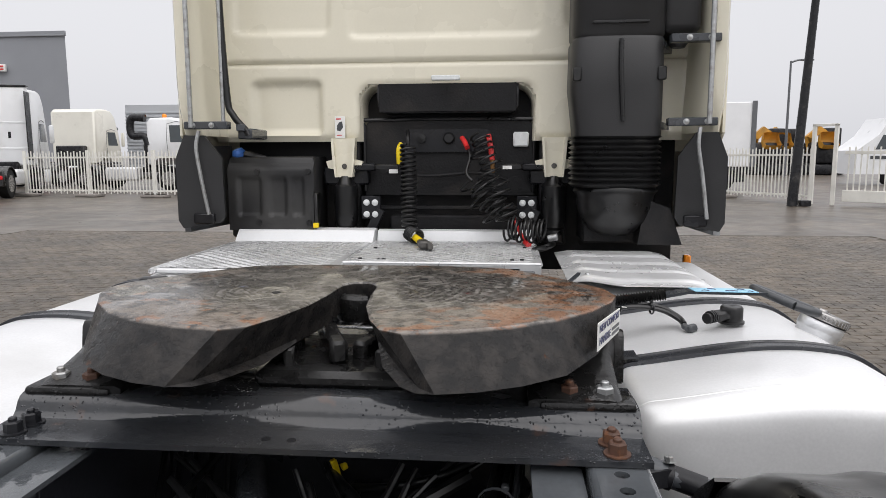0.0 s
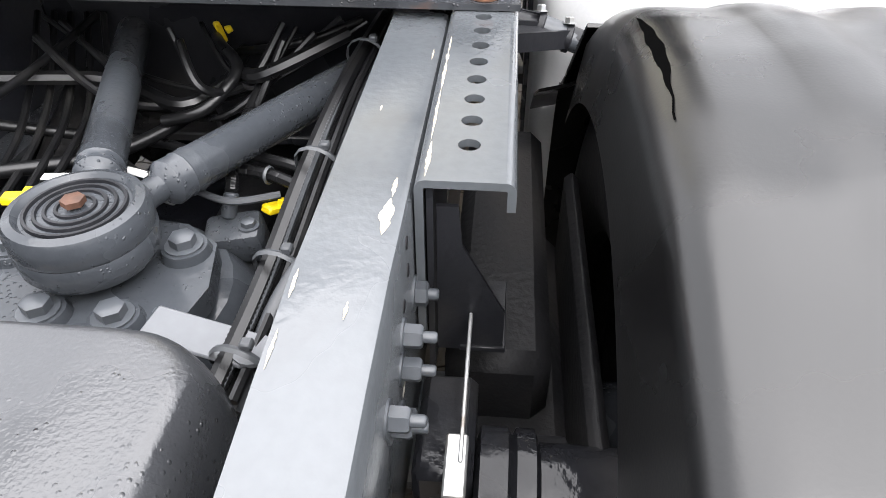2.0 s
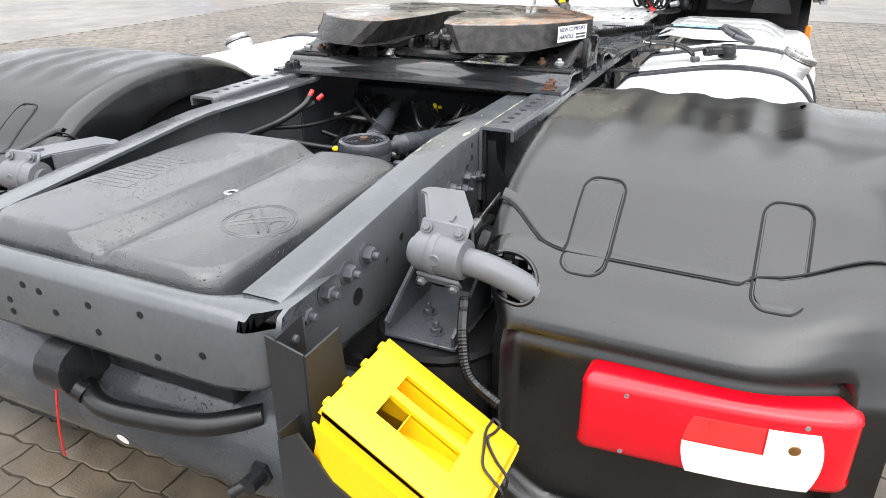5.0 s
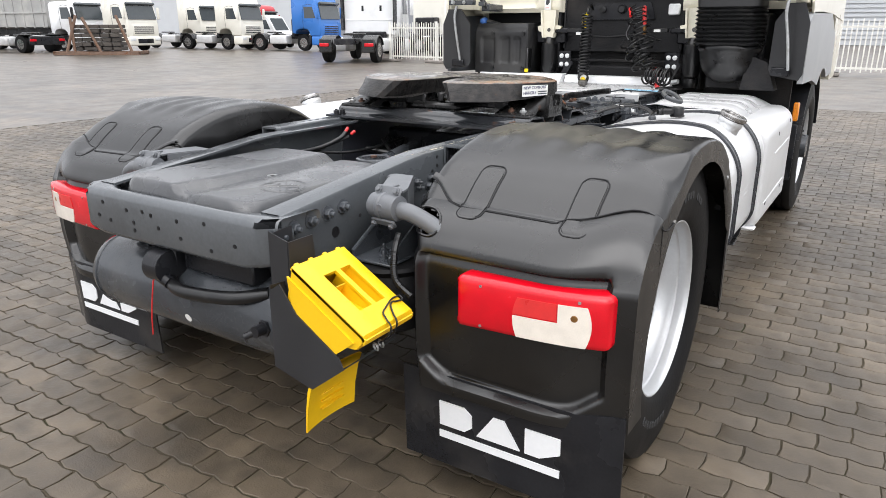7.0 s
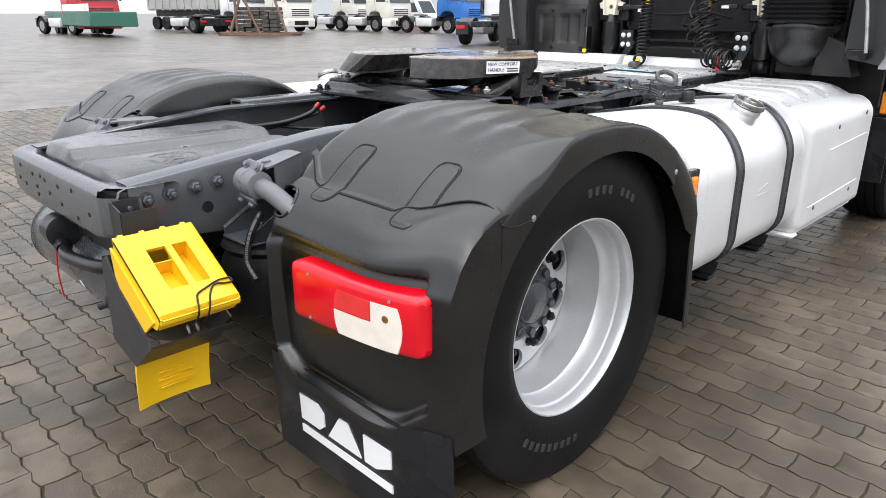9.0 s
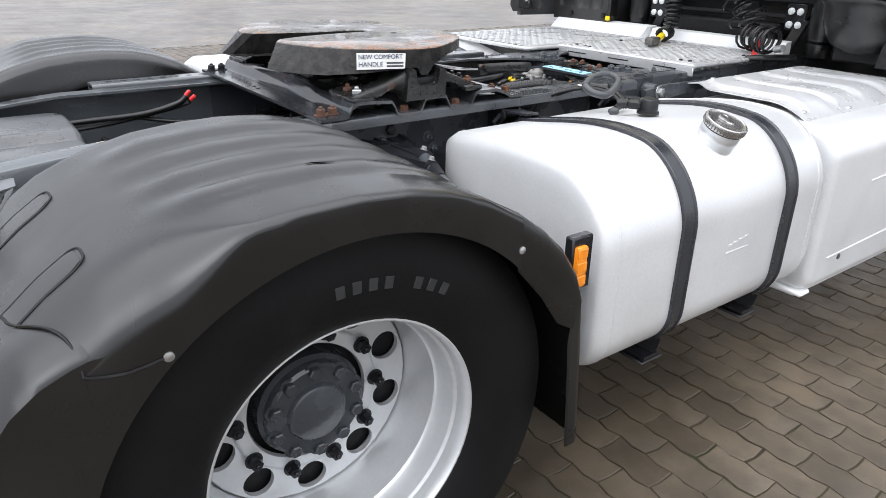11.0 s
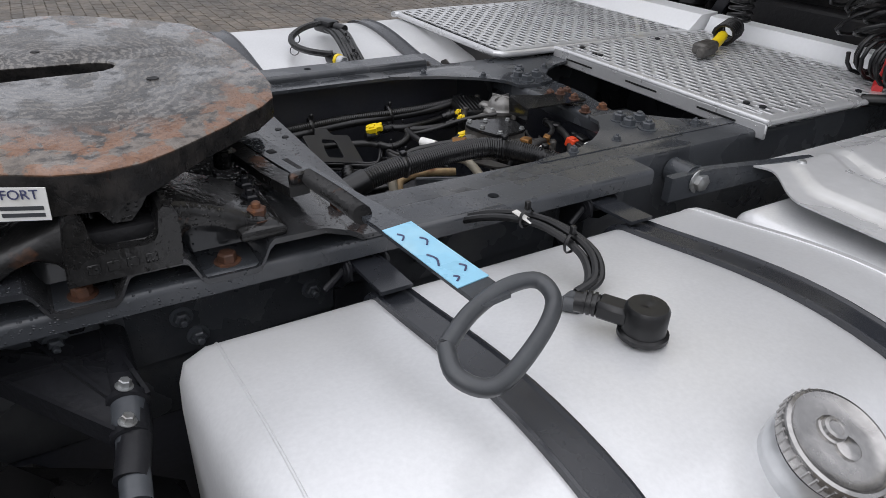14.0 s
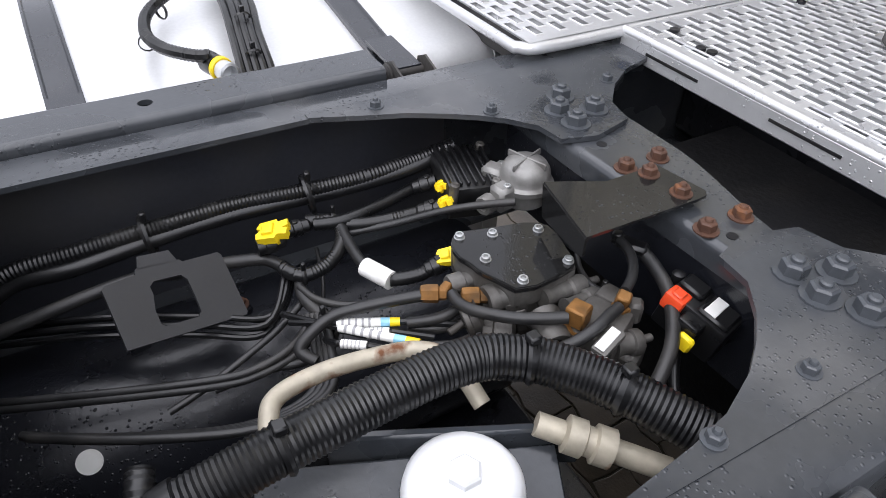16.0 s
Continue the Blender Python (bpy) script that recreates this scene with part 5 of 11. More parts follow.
g.obox((0.155, 0.900, 1.060), (0.075, 0.075, 0.030), (0, 6, 22), 0.012, 2)
g.obox((0.235, 0.858, 1.040), (0.050, 0.030, 0.024), (0, 0, 8), 0.008)
g.cyl((0.255, 0.850, 1.020), (0.255, 0.850, 1.052), 0.016, n=14, b=0.004)
g.obox((0.445, 0.914, 1.062), (0.014, 0.030, 0.022), (0, -8, 10), 0.004)
part("lock_lever", g, CAST_IRON, arm, "black lock lever with spring")
part("spring", G().tube([(0.44, 0.930, 1.060), (0.55, 0.928, 1.078), (0.65, 0.925, 1.092)], 0.011, n=10, ribs=0.006, rib_depth=0.22), CAST_IRON, arm)
part("slot", G().obox((0.345, 0.9405, 1.0428), (0.070, 0.010, 0.002), (0, -5, 4), 0.0008), DARK, arm)
part("slot", G().obox((0.265, 0.9300, 1.0385), (0.016, 0.014, 0.002), (0, -1, 8), 0.0008), DARK, arm)
d2 = (pc - pb).normalized()
w2 = Vector((-d2.y, d2.x, 0)).normalized()
up2 = d2.cross(w2)
g = G().add([pb + d2 * a + w2 * b + up2 * 0.0042 for a, b in ((0.012, -0.021), (0.155, -0.022), (0.155, 0.021), (0.012, 0.021))] +
            [pb + d2 * a + w2 * b + up2 * 0.0030 for a, b in ((0.012, -0.021), (0.155, -0.022), (0.155, 0.021), (0.012, 0.021))],
            [(0, 1, 2, 3), (0, 4, 5, 1), (1, 5, 6, 2), (2, 6, 7, 3), (3, 7, 4, 0)])
tagb = part("tag", g, BLUE_TAG, arm, "light blue tag with worn dark marks")
mk = G()
for a, b, le in ((0.05, 0.006, 0.018), (0.085, -0.010, 0.026), (0.12, 0.008, 0.014), (0.03, -0.012, 0.015), (0.135, -0.012, 0.010)):
    c0 = pb + d2 * a + w2 * b + up2 * 0.0046
    mk.tube([c0, c0 + d2 * le * 0.5 + w2 * 0.004, c0 + d2 * le - w2 * 0.003], 0.0013, n=5, steps=3)
part("worn_mark", mk, INK, tagb)
loop = [(0.915, 0.890), (0.888, 0.936), (0.872, 0.990), (0.876, 1.028), (0.903, 1.030), (0.931, 0.998), (0.962, 0.937), (0.967, 0.903), (0.945, 0.883), (0.915, 0.890)]
part("loop_handle", G().tube([(x, y, 1.10 - 0.33 * (x - 0.85)) for x, y in loop], 0.0095, n=10, steps=5), CABLE, arm, "dark grey rubber-coated loop handle")


# ---- wheels
def tyre(x_in, x_out, R=0.497, rb=0.292):
    """Tyre with its axis along x, axle at z 0.49."""
    w = x_out - x_in
    c = (x_in + x_out) / 2
    prof = [(rb - 0.004, -0.36), (rb, -0.42), (rb + 0.012, -0.45), (rb + 0.04, -0.475), (rb + 0.085, -0.5), (rb + 0.125, -0.49), (R - 0.050, -0.465), (R - 0.028, -0.455), (R - 0.010, -0.43),
            (R - 0.002, -0.38)]
    for k in (-0.26, -0.09, 0.09, 0.26):
        prof += [(R, k - 0.028), (R - 0.012, k - 0.022), (R - 0.012, k + 0.022), (R, k + 0.028)]
    prof += [(r, -h) for r, h in reversed(prof[:10])]
    return G().lathe([(r, h * w) for r, h in prof], (c, 0, 0.49), (1, 0, 0), 72, caps=False)


def polar_disc(x, r0, r1, rh, hole, count, thick, n=20):
    """A wheel disc between two radii with a ring of round holes."""
    g = G()
    for k in range(count):
        mid = math.tau * (k + 0.5) / count
        half = math.pi / count

        def pt(u, v, d):
            a, r = mid + u * half, v
            return (x + d, r * math.cos(a), 0.49 + r * math.sin(a))
        out, inn = [], []
        for i in range(n):
            a = math.tau * i / n
            c, s = math.cos(a), math.sin(a)
            # outer rectangle in (u, v)
            du = 1 / abs(c) if abs(c) > 1e-6 else 1e9
            dv = ((r1 - rh) if s > 0 else (rh - r0)) / abs(s) * (1 / (half * rh)) if abs(s) > 1e-6 else 1e9
            t = min(du, dv)
            out.append((c * t, rh + s * t * half * rh))
            inn.append((c * hole / (half * rh), rh + s * hole))
        for cu, cv in ((-1, r0), (1, r0), (1, r1), (-1, r1)):
            j = min(range(n), key=lambda i: (out[i][0] - cu) ** 2 + ((out[i][1] - cv) * 10) ** 2)
            out[j] = (cu, cv)
        vs = [pt(u, v, 0) for u, v in out] + [pt(u, v, 0) for u, v in inn] + [pt(u, v, -thick) for u, v in inn]
        fs = []
        for i in range(n):
            q = (i + 1) % n
            fs += [(i, q, n + q, n + i), (n + i, n + q, 2 * n + q, 2 * n + i)]
        g.add(vs, fs)
    return g


def wheel(x_out, y, dish, dual, label):
    """A right-hand wheel; x_out is the outer rim flange; dish is how far the disc lies inside it."""
    ty = tyre(x_out - 0.275, x_out + 0.025)
    w = part("wheel", ty, RUBBER, truck, label, angle=30)
    rim = G().lathe([(0.270, -0.26), (0.262, -0.20), (0.262, -dish - 0.02), (0.258, -dish + 0.010), (0.262, -dish + 0.035), (0.264, -0.105), (0.270, -0.098), (0.272, -0.060), (0.275, -0.045), (0.281, -0.040), (0.281, -0.020), (0.284, -0.004), (0.288, 0.001), (0.2945, 0.0), (0.296, -0.006), (0.292, -0.014)],
                    (x_out, 0, 0.49), (1, 0, 0), 72, caps=False)
    part("rim", rim, SILVER, w, "silver painted steel rim")
    xd = x_out - dish
    d = polar_disc(xd, 0.174, 0.254, 0.2135, 0.0355, 10, 0.014)
    d.lathe([(0.254, 0.0), (0.258, -0.006), (0.262, -0.02)], (xd, 0, 0.49), (1, 0, 0), 60, caps=False)
    d.lathe([(0.138, 0.002), (0.141, 0.012), (0.165, 0.012), (0.171, 0.008), (0.174, 0.0)], (xd, 0, 0.49), (1, 0, 0), 60, caps=False)
    part("disc", d, SILVER, w, "silver wheel disc with round hand holes", kind="stuff")
    hb = G()
    if dish > 0.09:
        hb.lathe([(0.125, -0.10), (0.122, -0.022), (0.113, -0.014), (0.111, 0.004), (0.104, 0.010), (0.070, 0.011), (0.066, 0.020), (0.060, 0.024), (0.0, 0.026)], (xd + 0.044, 0, 0.49), (1, 0, 0), 40)
    else:
        hb.lathe([(0.14, 0.012), (0.14, 0.03), (0.09, 0.05), (0.085, 0.09), (0.0, 0.095)], (xd, 0, 0.49), (1, 0, 0), 40)
    part("hub", hb, CHASSIS, w, "dark grey hub")
    for k in range(10):
        a = math.tau * k / 10
        part("wheel_nut", G().hexbolt((xd + 0.012, 0.1675 * math.cos(a), 0.49 + 0.1675 * math.sin(a)), (1, 0, 0), 0.0135, 0.024, stud=0.006), BLACK_STEEL, w)
        a += math.tau / 20
        if dish > 0.09:
            part("hub_bolt", G().hexbolt((xd + 0.048, 0.097 * math.cos(a), 0.49 + 0.097 * math.sin(a)), (1, 0, 0), 0.0145, 0.016), CHASSIS, w)
    # dark disc added close behind, so the hand holes look black
    behind = G().lathe([(0.0, 0), (0.259, 0), (0.259, -0.02)], (xd - 0.028, 0, 0.49), (1, 0, 0), 40)
    part("brake_disc", behind, DARK, w)
    # plain raised marks where the sidewall carries moulded writing
    mk = G()
    xs = x_out + 0.0255
    rr = 0.375
    for a0, count, wd in ((58, 8, 5.0), (232, 9, 5.0)):
        for k in range(count):
            if a0 == 58 and k == 4:
                continue
            a = radians(a0 + 36 - k * wd)
            c, s = math.cos(a), math.sin(a)
            mk.obox((xs - 0.001, rr * c, 0.49 + rr * s), (0.002, 0.018, 0.024), (math.degrees(a) - 90, 0, 0), 0.0008)
    part("moulded_mark", mk, LETTER, w, kind="stuff")
    if dual:
        part("inner_tyre", tyre(x_out - 0.615, x_out - 0.315), RUBBER, w, angle=30)
    if y:
        for o in (w, *w.children):
            if o is w:
                o.location.y = y
    return w


rear_r = wheel(1.222, 0.0, 0.222, True, "dual rear wheel with black tyres and silver rim")
front_r = wheel(1.19, 3.82, 0.055, False, "front steer wheel with black tyre and silver rim")
for w0 in (rear_r, front_r):
    made = copy_thing(w0, Matrix.Translation(w0.location) @ Matrix.Rotation(math.pi, 4, "Z"))


# ---- rear mudguards
def guard_profile(y):
    return interp(y, [(-0.505, 0.888), (-0.45, 0.935), (-0.387, 0.978), (-0.33, 1.003), (-0.28, 1.020), (-0.20, 1.040), (-0.10, 1.050), (0.0, 1.052), (0.10, 1.044), (0.18, 1.026), (0.26, 0.996), (0.345, 0.946),
                      (0.42, 0.893), (0.48, 0.840)])


def arch_z(y, r=0.484):
    return 0.49 + math.sqrt(max(0.0, r * r - y * y))


XI, XO = 0.597, 1.292
RI_TOP = 0.042     # height of the rounding along the inner edge


def edge_round(y):
    """Width of the rounding along the outer edge: wide at the rear, tight over the wheel."""
    return lerp(0.135, 0.020, smooth(-0.31, -0.17, y))


def top_shell(u, y):
    """u 0..1 across from the inner lip over the crown to the lower edge of the outer skirt."""
    rx = edge_round(y)
    rz = lerp(0.015, 0.075, (rx - 0.020) / 0.115)
    zt = guard_profile(y)
    ze = min(arch_z(y), zt - 0.03)
    if u < 0.06:
        deep = min(0.21, max(0.045, zt - RI_TOP - arch_z(y, 0.468))) * smooth(-0.505, -0.40, y) + 0.01
        return XI - 0.014 * (1 - u / 0.06), zt - RI_TOP - deep * (1 - u / 0.06)
    if u < 0.66:
        t = (u - 0.06) / 0.60
        x = XI + t * (XO - XI - rx)
        rib = 0.0
        for rc in (0.756, 0.880, 1.002, 1.120):
            rib += 0.0075 * math.exp(-((x - rc) / 0.034) ** 4)
        rib *= smooth(-0.312, -0.205, y) * smooth(0.34, 0.24, y)
        k = 1 - min(1.0, (x - XI) / 0.052)
        return x, zt - RI_TOP * (1 - math.sqrt(1 - k * k)) + rib - 0.006 * t
    if u < 0.86:
        t = (u - 0.66) / 0.20
        a = t * math.pi / 2
        return XO - rx + rx * math.sin(a), zt - 0.006 - rz * (1 - math.cos(a)) * (1 if zt - ze > 0.09 else 0.7)
    t = (u - 0.86) / 0.14
    z0 = zt - 0.006 - rz * (1 if zt - ze > 0.09 else 0.7)
    return XO, lerp(z0, ze, t)


def sweep_in(x):
    """How far the outer rear corner of the guard is drawn forward."""
    return smooth(1.02, 1.30, x) ** 1.5 * 0.075


def shell_pt(u, y, low=0.0):
    x = top_shell(u, y)[0]
    yy = y + sweep_in(x) * smooth(-0.28, -0.505, y)
    return x, yy, top_shell(u, yy)[1] - low


def guard(s):
    us = [0, 0.03, 0.06] + [0.06 + 0.60 * (k / 8) ** 1.7 / 11 for k in range(1, 8)] + [0.06 + 0.60 * k / 44 for k in range(4, 45)] + [0.66 + 0.20 * k / 8 for k in range(1, 9)] + [0.90, 0.95, 1.0]
    ys = steps(-0.505, 0.347, 44)
    g = G().grid(us, ys, lambda u, y: shell_pt(u, y), lambda u, y: (shell_pt(u, y)[0] - (0.004 if u > 0.86 else 0), shell_pt(u, y)[1], shell_pt(u, y)[2] - (0.005 if u <= 0.86 else 0.0)))
    if s < 0:
        g.mirror()
    m = part("mudguard", g, PLASTIC, truck, "black moulded rear mudguard, wet and scuffed")
    # front section down to the splash flap
    us2 = [0, 0.06] + [0.06 + 0.60 * k / 10 for k in range(1, 11)] + [0.66 + 0.20 * k / 6 for k in range(1, 7)] + [1.0]

    def front_pt(u, k):
        tab = [(0.349, 0.942), (0.42, 0.890), (0.475, 0.838), (0.520, 0.775), (0.550, 0.70), (0.565, 0.60), (0.578, 0.45), (0.588, 0.30)]
        y, z = tab[k]
        x, zz = top_shell(u, min(y, 0.347))
        if u >= 0.66:
            t = (u - 0.66) / 0.34
            fall = interp(k, [(0, arch_z(0.347) - 0.942), (2, -0.17), (4, -0.10), (7, -0.02)])
            return (XO - 0.003 - 0.017 * (1 - min(1, t * 1.7)) ** 2, y - 0.05 * smooth(3, 5, k) * t, z + (fall * t * t if k < 4 else 0.0))
        return (x, y, z - (0.05 if u < 0.03 and k < 3 else 0.0))
    g = G().grid(us2, list(range(8)), front_pt, lambda u, k: tuple(Vector(front_pt(u, k)) + Vector((-0.004 if u > 0.9 else 0, -0.004, -0.004 if k < 4 else 0))))
    if s < 0:
        g.mirror()
    part("front_section", g, PLASTIC, m, "black front section with splash flap")
    # rear section
    prof = [(-0.498, 0.878), (-0.520, 0.872), (-0.560, 0.856), (-0.600, 0.830), (-0.632, 0.796), (-0.652, 0.760), (-0.660, 0.745)]
    zs = [0.740 - 0.00625 * k for k in range(1, 63)]
    prof = [tuple(Vector(a).lerp(Vector(b), k / 3)) for a, b in zip(prof, prof[1:]) for k in range(3)] + prof[-1:]
    prof += [(-0.662 + 0.020 * smooth(0.55, 0.30, z), z) for z in zs]
    xs = steps(0.662, 1.290, 84)

    def rear_pt(x, k):
        y, z = prof[k]
        low = 0.395 + 0.06 * (smooth(0.82, 0.67, x) ** 2 + smooth(1.08, 1.235, x) ** 2)
        rec = smooth(0.684, 0.704, x) * smooth(1.232, 1.206, x) * smooth(low - 0.014, low + 0.012, z) * smooth(0.778, 0.757, z)
        lip = 0.0025 * math.exp(-((z - low + 0.020) / 0.016) ** 2) * smooth(0.67, 0.72, x) * smooth(1.26, 1.18, x)
        side = sweep_in(x) + smooth(0.70, 0.662, x) ** 2 * 0.03
        a = max(0.0, min(1.0, (x - 1.157) / 0.135))
        rise = (guard_profile(-0.505 + sweep_in(x)) - guard_profile(-0.505) - 0.0525 * (1 - math.sqrt(1 - a * a))) * smooth(0.745, 0.87, z)
        x_in = 0.604 + 0.058 * smooth(0.872, 0.775, z)
        x = x_in + (x - 0.662) * (1.290 - x_in) / 0.628
        return (x, y + 0.036 * rec + side - lip, z + rise - 0.016 * smooth(0.05, 0.0, x - x_in) ** 2 * smooth(0.76, 0.80, z) + 0.012 * (1 - (x - 0.66) / 0.63) * smooth(0.796, 0.84, z))

    def tube_hole(x, k):
        return ((x - 0.712) / 0.042) ** 2 + ((k - 8.0) / 2.6) ** 2 < 1
    g = G().grid(xs, list(range(len(prof))), lambda x, k: rear_pt(x, k), lambda x, k: tuple(Vector(rear_pt(x, k)) + Vector((0, 0.006, -0.004 if prof[k][1] > 0.765 else 0))), skip=tube_hole)
    lip = []     # rolled rim round the opening for the tube
    for a in steps(0, math.tau, 28):
        kk = 8.0 + 2.9 * math.sin(a)
        i = int(kk)
        x = 0.712 + 0.046 * math.cos(a)
        lip.append(Vector(rear_pt(x, i)).lerp(Vector(rear_pt(x, i + 1)), kk - i))
    g.tube(lip, 0.0045, n=8, steps=3)
    # outer side wall forward to the wheel arch
    def side_pt(k, t):
        y, z = rear_pt(1.29, k)[1:]
        dz = z - 0.49
        ya = -math.sqrt(max(0.0, 0.484 ** 2 - dz * dz)) if abs(dz) < 0.484 else 0.0
        ya = min(ya, -0.325 if z > 0.868 else ya)
        ya = max(y + 0.004, min(ya, -0.30))
        return (1.290 + 0.002 * t, lerp(y, ya, t), z)
    g.grid(list(range(len(prof))), steps(0, 1, 6), side_pt, lambda k, t: tuple(Vector(side_pt(k, t)) + Vector((-0.005, 0, 0))))
    # inner side wall
    g.grid(list(range(len(prof))), steps(0, 1, 4), lambda k, t: (rear_pt(0.662, k)[0], lerp(rear_pt(0.662, k)[1], max(rear_pt(0.662, k)[1] + 0.002, -0.42 if prof[k][1] < 0.80 else -0.50), t), rear_pt(0.662, k)[2]))
    if s < 0:
        g.mirror()
    rear = part("rear_section", g, PLASTIC, m, "black rear section with a recessed lamp panel", angle=45)
    # strap-shaped clips over the seam, each set in a groove
    def skin(x, y):
        t = (x - XI) / 0.560
        rise = guard_profile(-0.505 + sweep_in(x)) - guard_profile(-0.505)
        return max(guard_profile(y) - 0.006 * t if y > -0.505 + sweep_in(x) else 0.0, interp(y - sweep_in(x), [(-0.60, 0.830), (-0.56, 0.856), (-0.52, 0.872), (-0.498, 0.878)]) + 0.012 * (1 - (x - 0.66) / 0.63) + rise if y < -0.497 + sweep_in(x) else 0.0)

    for xc in (0.790, 1.098):
        yc, hl, hw, cr = -0.4745, 0.0875, 0.036, 0.026

        def half(y):
            d = max(0.0, abs(y - yc) - (hl - cr))
            return hw - cr + math.sqrt(max(0.0, cr * cr - d * d))
        yy = [yc - hl + hl * 2 * k for k in (0, 0.006, 0.02, 0.045, 0.08, 0.12, 0.17, 0.25, 0.33, 0.42, 0.5, 0.58, 0.67, 0.75, 0.83, 0.88, 0.92, 0.955, 0.98, 0.994, 1)]

        def clip(a, y):
            edge = smooth(0.0, 0.07, 1 - abs(a)) * smooth(0, 0.006, hl - abs(y - yc))
            return (xc + a * half(y), y, skin(xc, y) - 0.003 + 0.0052 * edge)
        g = G().grid([-1, -0.94, -0.86, -0.5, 0, 0.5, 0.86, 0.94, 1], yy, clip, lambda a, y: tuple(Vector(clip(a, y)) + Vector((0, 0, -0.012))))
        ring = [(xc + (half(y) + 0.003), y - 0.003 * (y < yc - 0.06) + 0.003 * (y > yc + 0.06)) for y in yy] + [(xc - (half(y) + 0.003), y - 0.003 * (y < yc - 0.06) + 0.003 * (y > yc + 0.06)) for y in reversed(yy)]
        ring.append(ring[0])
        gr = G().tube([(x, y, skin(xc, y) - 0.0004 + 0.0006 * (y > yc + 0.07)) for x, y in ring], 0.0024, n=6, steps=1)
        if s < 0:
            g.mirror()
            gr.mirror()
        cl = part("clip", g, PLASTIC, m, "strap-shaped clip set in a dark groove")
        part("groove", gr, DARK, cl)

    def seam_y(x):
        return -0.524 + 0.074 * smooth(0.78, 0.60, x) ** 1.5 + sweep_in(x)
    seam = G().tube([(0.583, -0.343, 0.856), (0.584, -0.385, 0.880), (0.590, -0.425, 0.915)] + [(x, seam_y(x), skin(x, seam_y(x)) + 0.0002) for x in steps(0.606, 1.04, 22)] + [Vector(shell_pt(u, -0.505)) + Vector((0, -0.002, 0.001)) for u in (0.56, 0.60, 0.64, 0.68, 0.72, 0.76, 0.80, 0.84)] + [(1.2935, -0.428, 0.872), (1.2935, -0.38, 0.862), (1.2935, -0.33, 0.868)], 0.0025, n=6, steps=2)
    if s < 0:
        seam.mirror()
    part("seam_gap", seam, DARK, m)

    def lip_pt(x, k):     # rolled lower edge of the top shell
        y = seam_y(x) + (0.0210, 0.0150, 0.0085, 0.0035, 0.0022)[k]
        return (x, y, skin(x, y) + (0.0001, 0.0014, 0.0028, 0.0020, -0.0020)[k])
    g = G().grid(steps(0.606, 0.748, 10), list(range(5)), lip_pt)
    g.grid(steps(0.832, 1.055, 14), list(range(5)), lip_pt)
    if s < 0:
        g.mirror()
    part("shell_lip", g, PLASTIC, m)
    for y, z in ((-0.323, 0.868), (0.347, 0.870)):
        part("screw", G().lathe([(0.008, 0), (0.008, 0.004), (0.004, 0.006)], (s * 1.290, y, z), (s, 0, 0), 12), ZINC, m)
    # side marker
    g = G().box(1.225, 1.252, 0.535, 0.60, 0.705, 0.835, 0.004)
    if s < 0:
        g.mirror()
    sm = part("side_marker", g, BLACK_STEEL, m)
    g = G().box(1.236, 1.262, 0.541, 0.575, 0.715, 0.815, 0.005, 2)
    for k in range(3):
        g.box(1.261, 1.2635, 0.543, 0.573, 0.722 + 0.033 * k, 0.744 + 0.033 * k, 0.001)
    if s < 0:
        g.mirror()
    part("lens", g, AMBER, sm, "amber side marker lens")
    # tail lamp, its outer end swept forward
    def lamp_y(x):
        t = max(0.0, (x - 0.825) / 0.412)
        return -0.692 + 0.030 * t + 0.030 * t ** 5

    def swept(g):
        g.v = [(s * (x + 0.008), y + lamp_y(x) + 0.005, z - 0.009) for x, y, z in g.v]
        if s < 0:
            g.f = [f[::-1] for f in g.f]
        return g

    def lamp_pt(x, k):
        # section of (depth, height) with rounded edges, drawn in towards both ends
        end = min(x - 0.825, 1.237 - x)
        r = 0.018
        pull = r - math.sqrt(max(0.0, r * r - (r - min(end, r)) ** 2))
        back = 0.060 + 0.03 * smooth(1.1, 1.237, x)
        sec = [(back, 0.607 + pull), (0.014, 0.607 + pull), (0.004, 0.612 + pull), (0.0 + pull, 0.624), (0.0 + pull, 0.735), (0.004, 0.747 - pull), (0.014, 0.752 - pull), (back, 0.752 - pull)]
        d, z = sec[k]
        return (x, d + pull * 0.6, z)
    ends = [0.825, 0.827, 0.831, 0.837, 0.843]
    xs_l = ends + steps(0.86, 1.205, 14) + [2.062 - e for e in reversed(ends)]
    g = G().grid(xs_l, list(range(8)), lamp_pt)
    nl = len(g.v)
    g.f += [tuple(range(8)), tuple(reversed(range(nl - 8, nl)))]
    g = swept(g)
    lamp = part("tail_lamp", g, RED_LENS, m, "red tail lamp with a clear reversing section", angle=50)
    g = G()
    def bulge(z):     # both ends of the clear field are bowed outward
        return 0.012 * (1 - ((z - 0.668) / 0.054) ** 2)

    def clear_pt(a, k, x0, x1, z0, z1):
        z = lerp(z0, z1, k)
        left = x0 - (bulge(z) if x0 < 1.01 else 0.0)
        right = x1 + (bulge(z) if x1 > 1.15 else 0.0)
        return (lerp(left, right, a), -0.0022, z)
    for x0, x1, z0, z1 in ((1.003, 1.109, 0.614, 0.672), (1.109, 1.180, 0.614, 0.722)):
        g.grid(steps(0, 1, 8), steps(0, 1, 8), lambda a, k: clear_pt(a, k, x0, x1, z0, z1), lambda a, k: tuple(Vector(clear_pt(a, k, x0, x1, z0, z1)) + Vector((0, 0.006, 0))))
    part("clear_lens", swept(g), CLEAR_LENS, lamp)
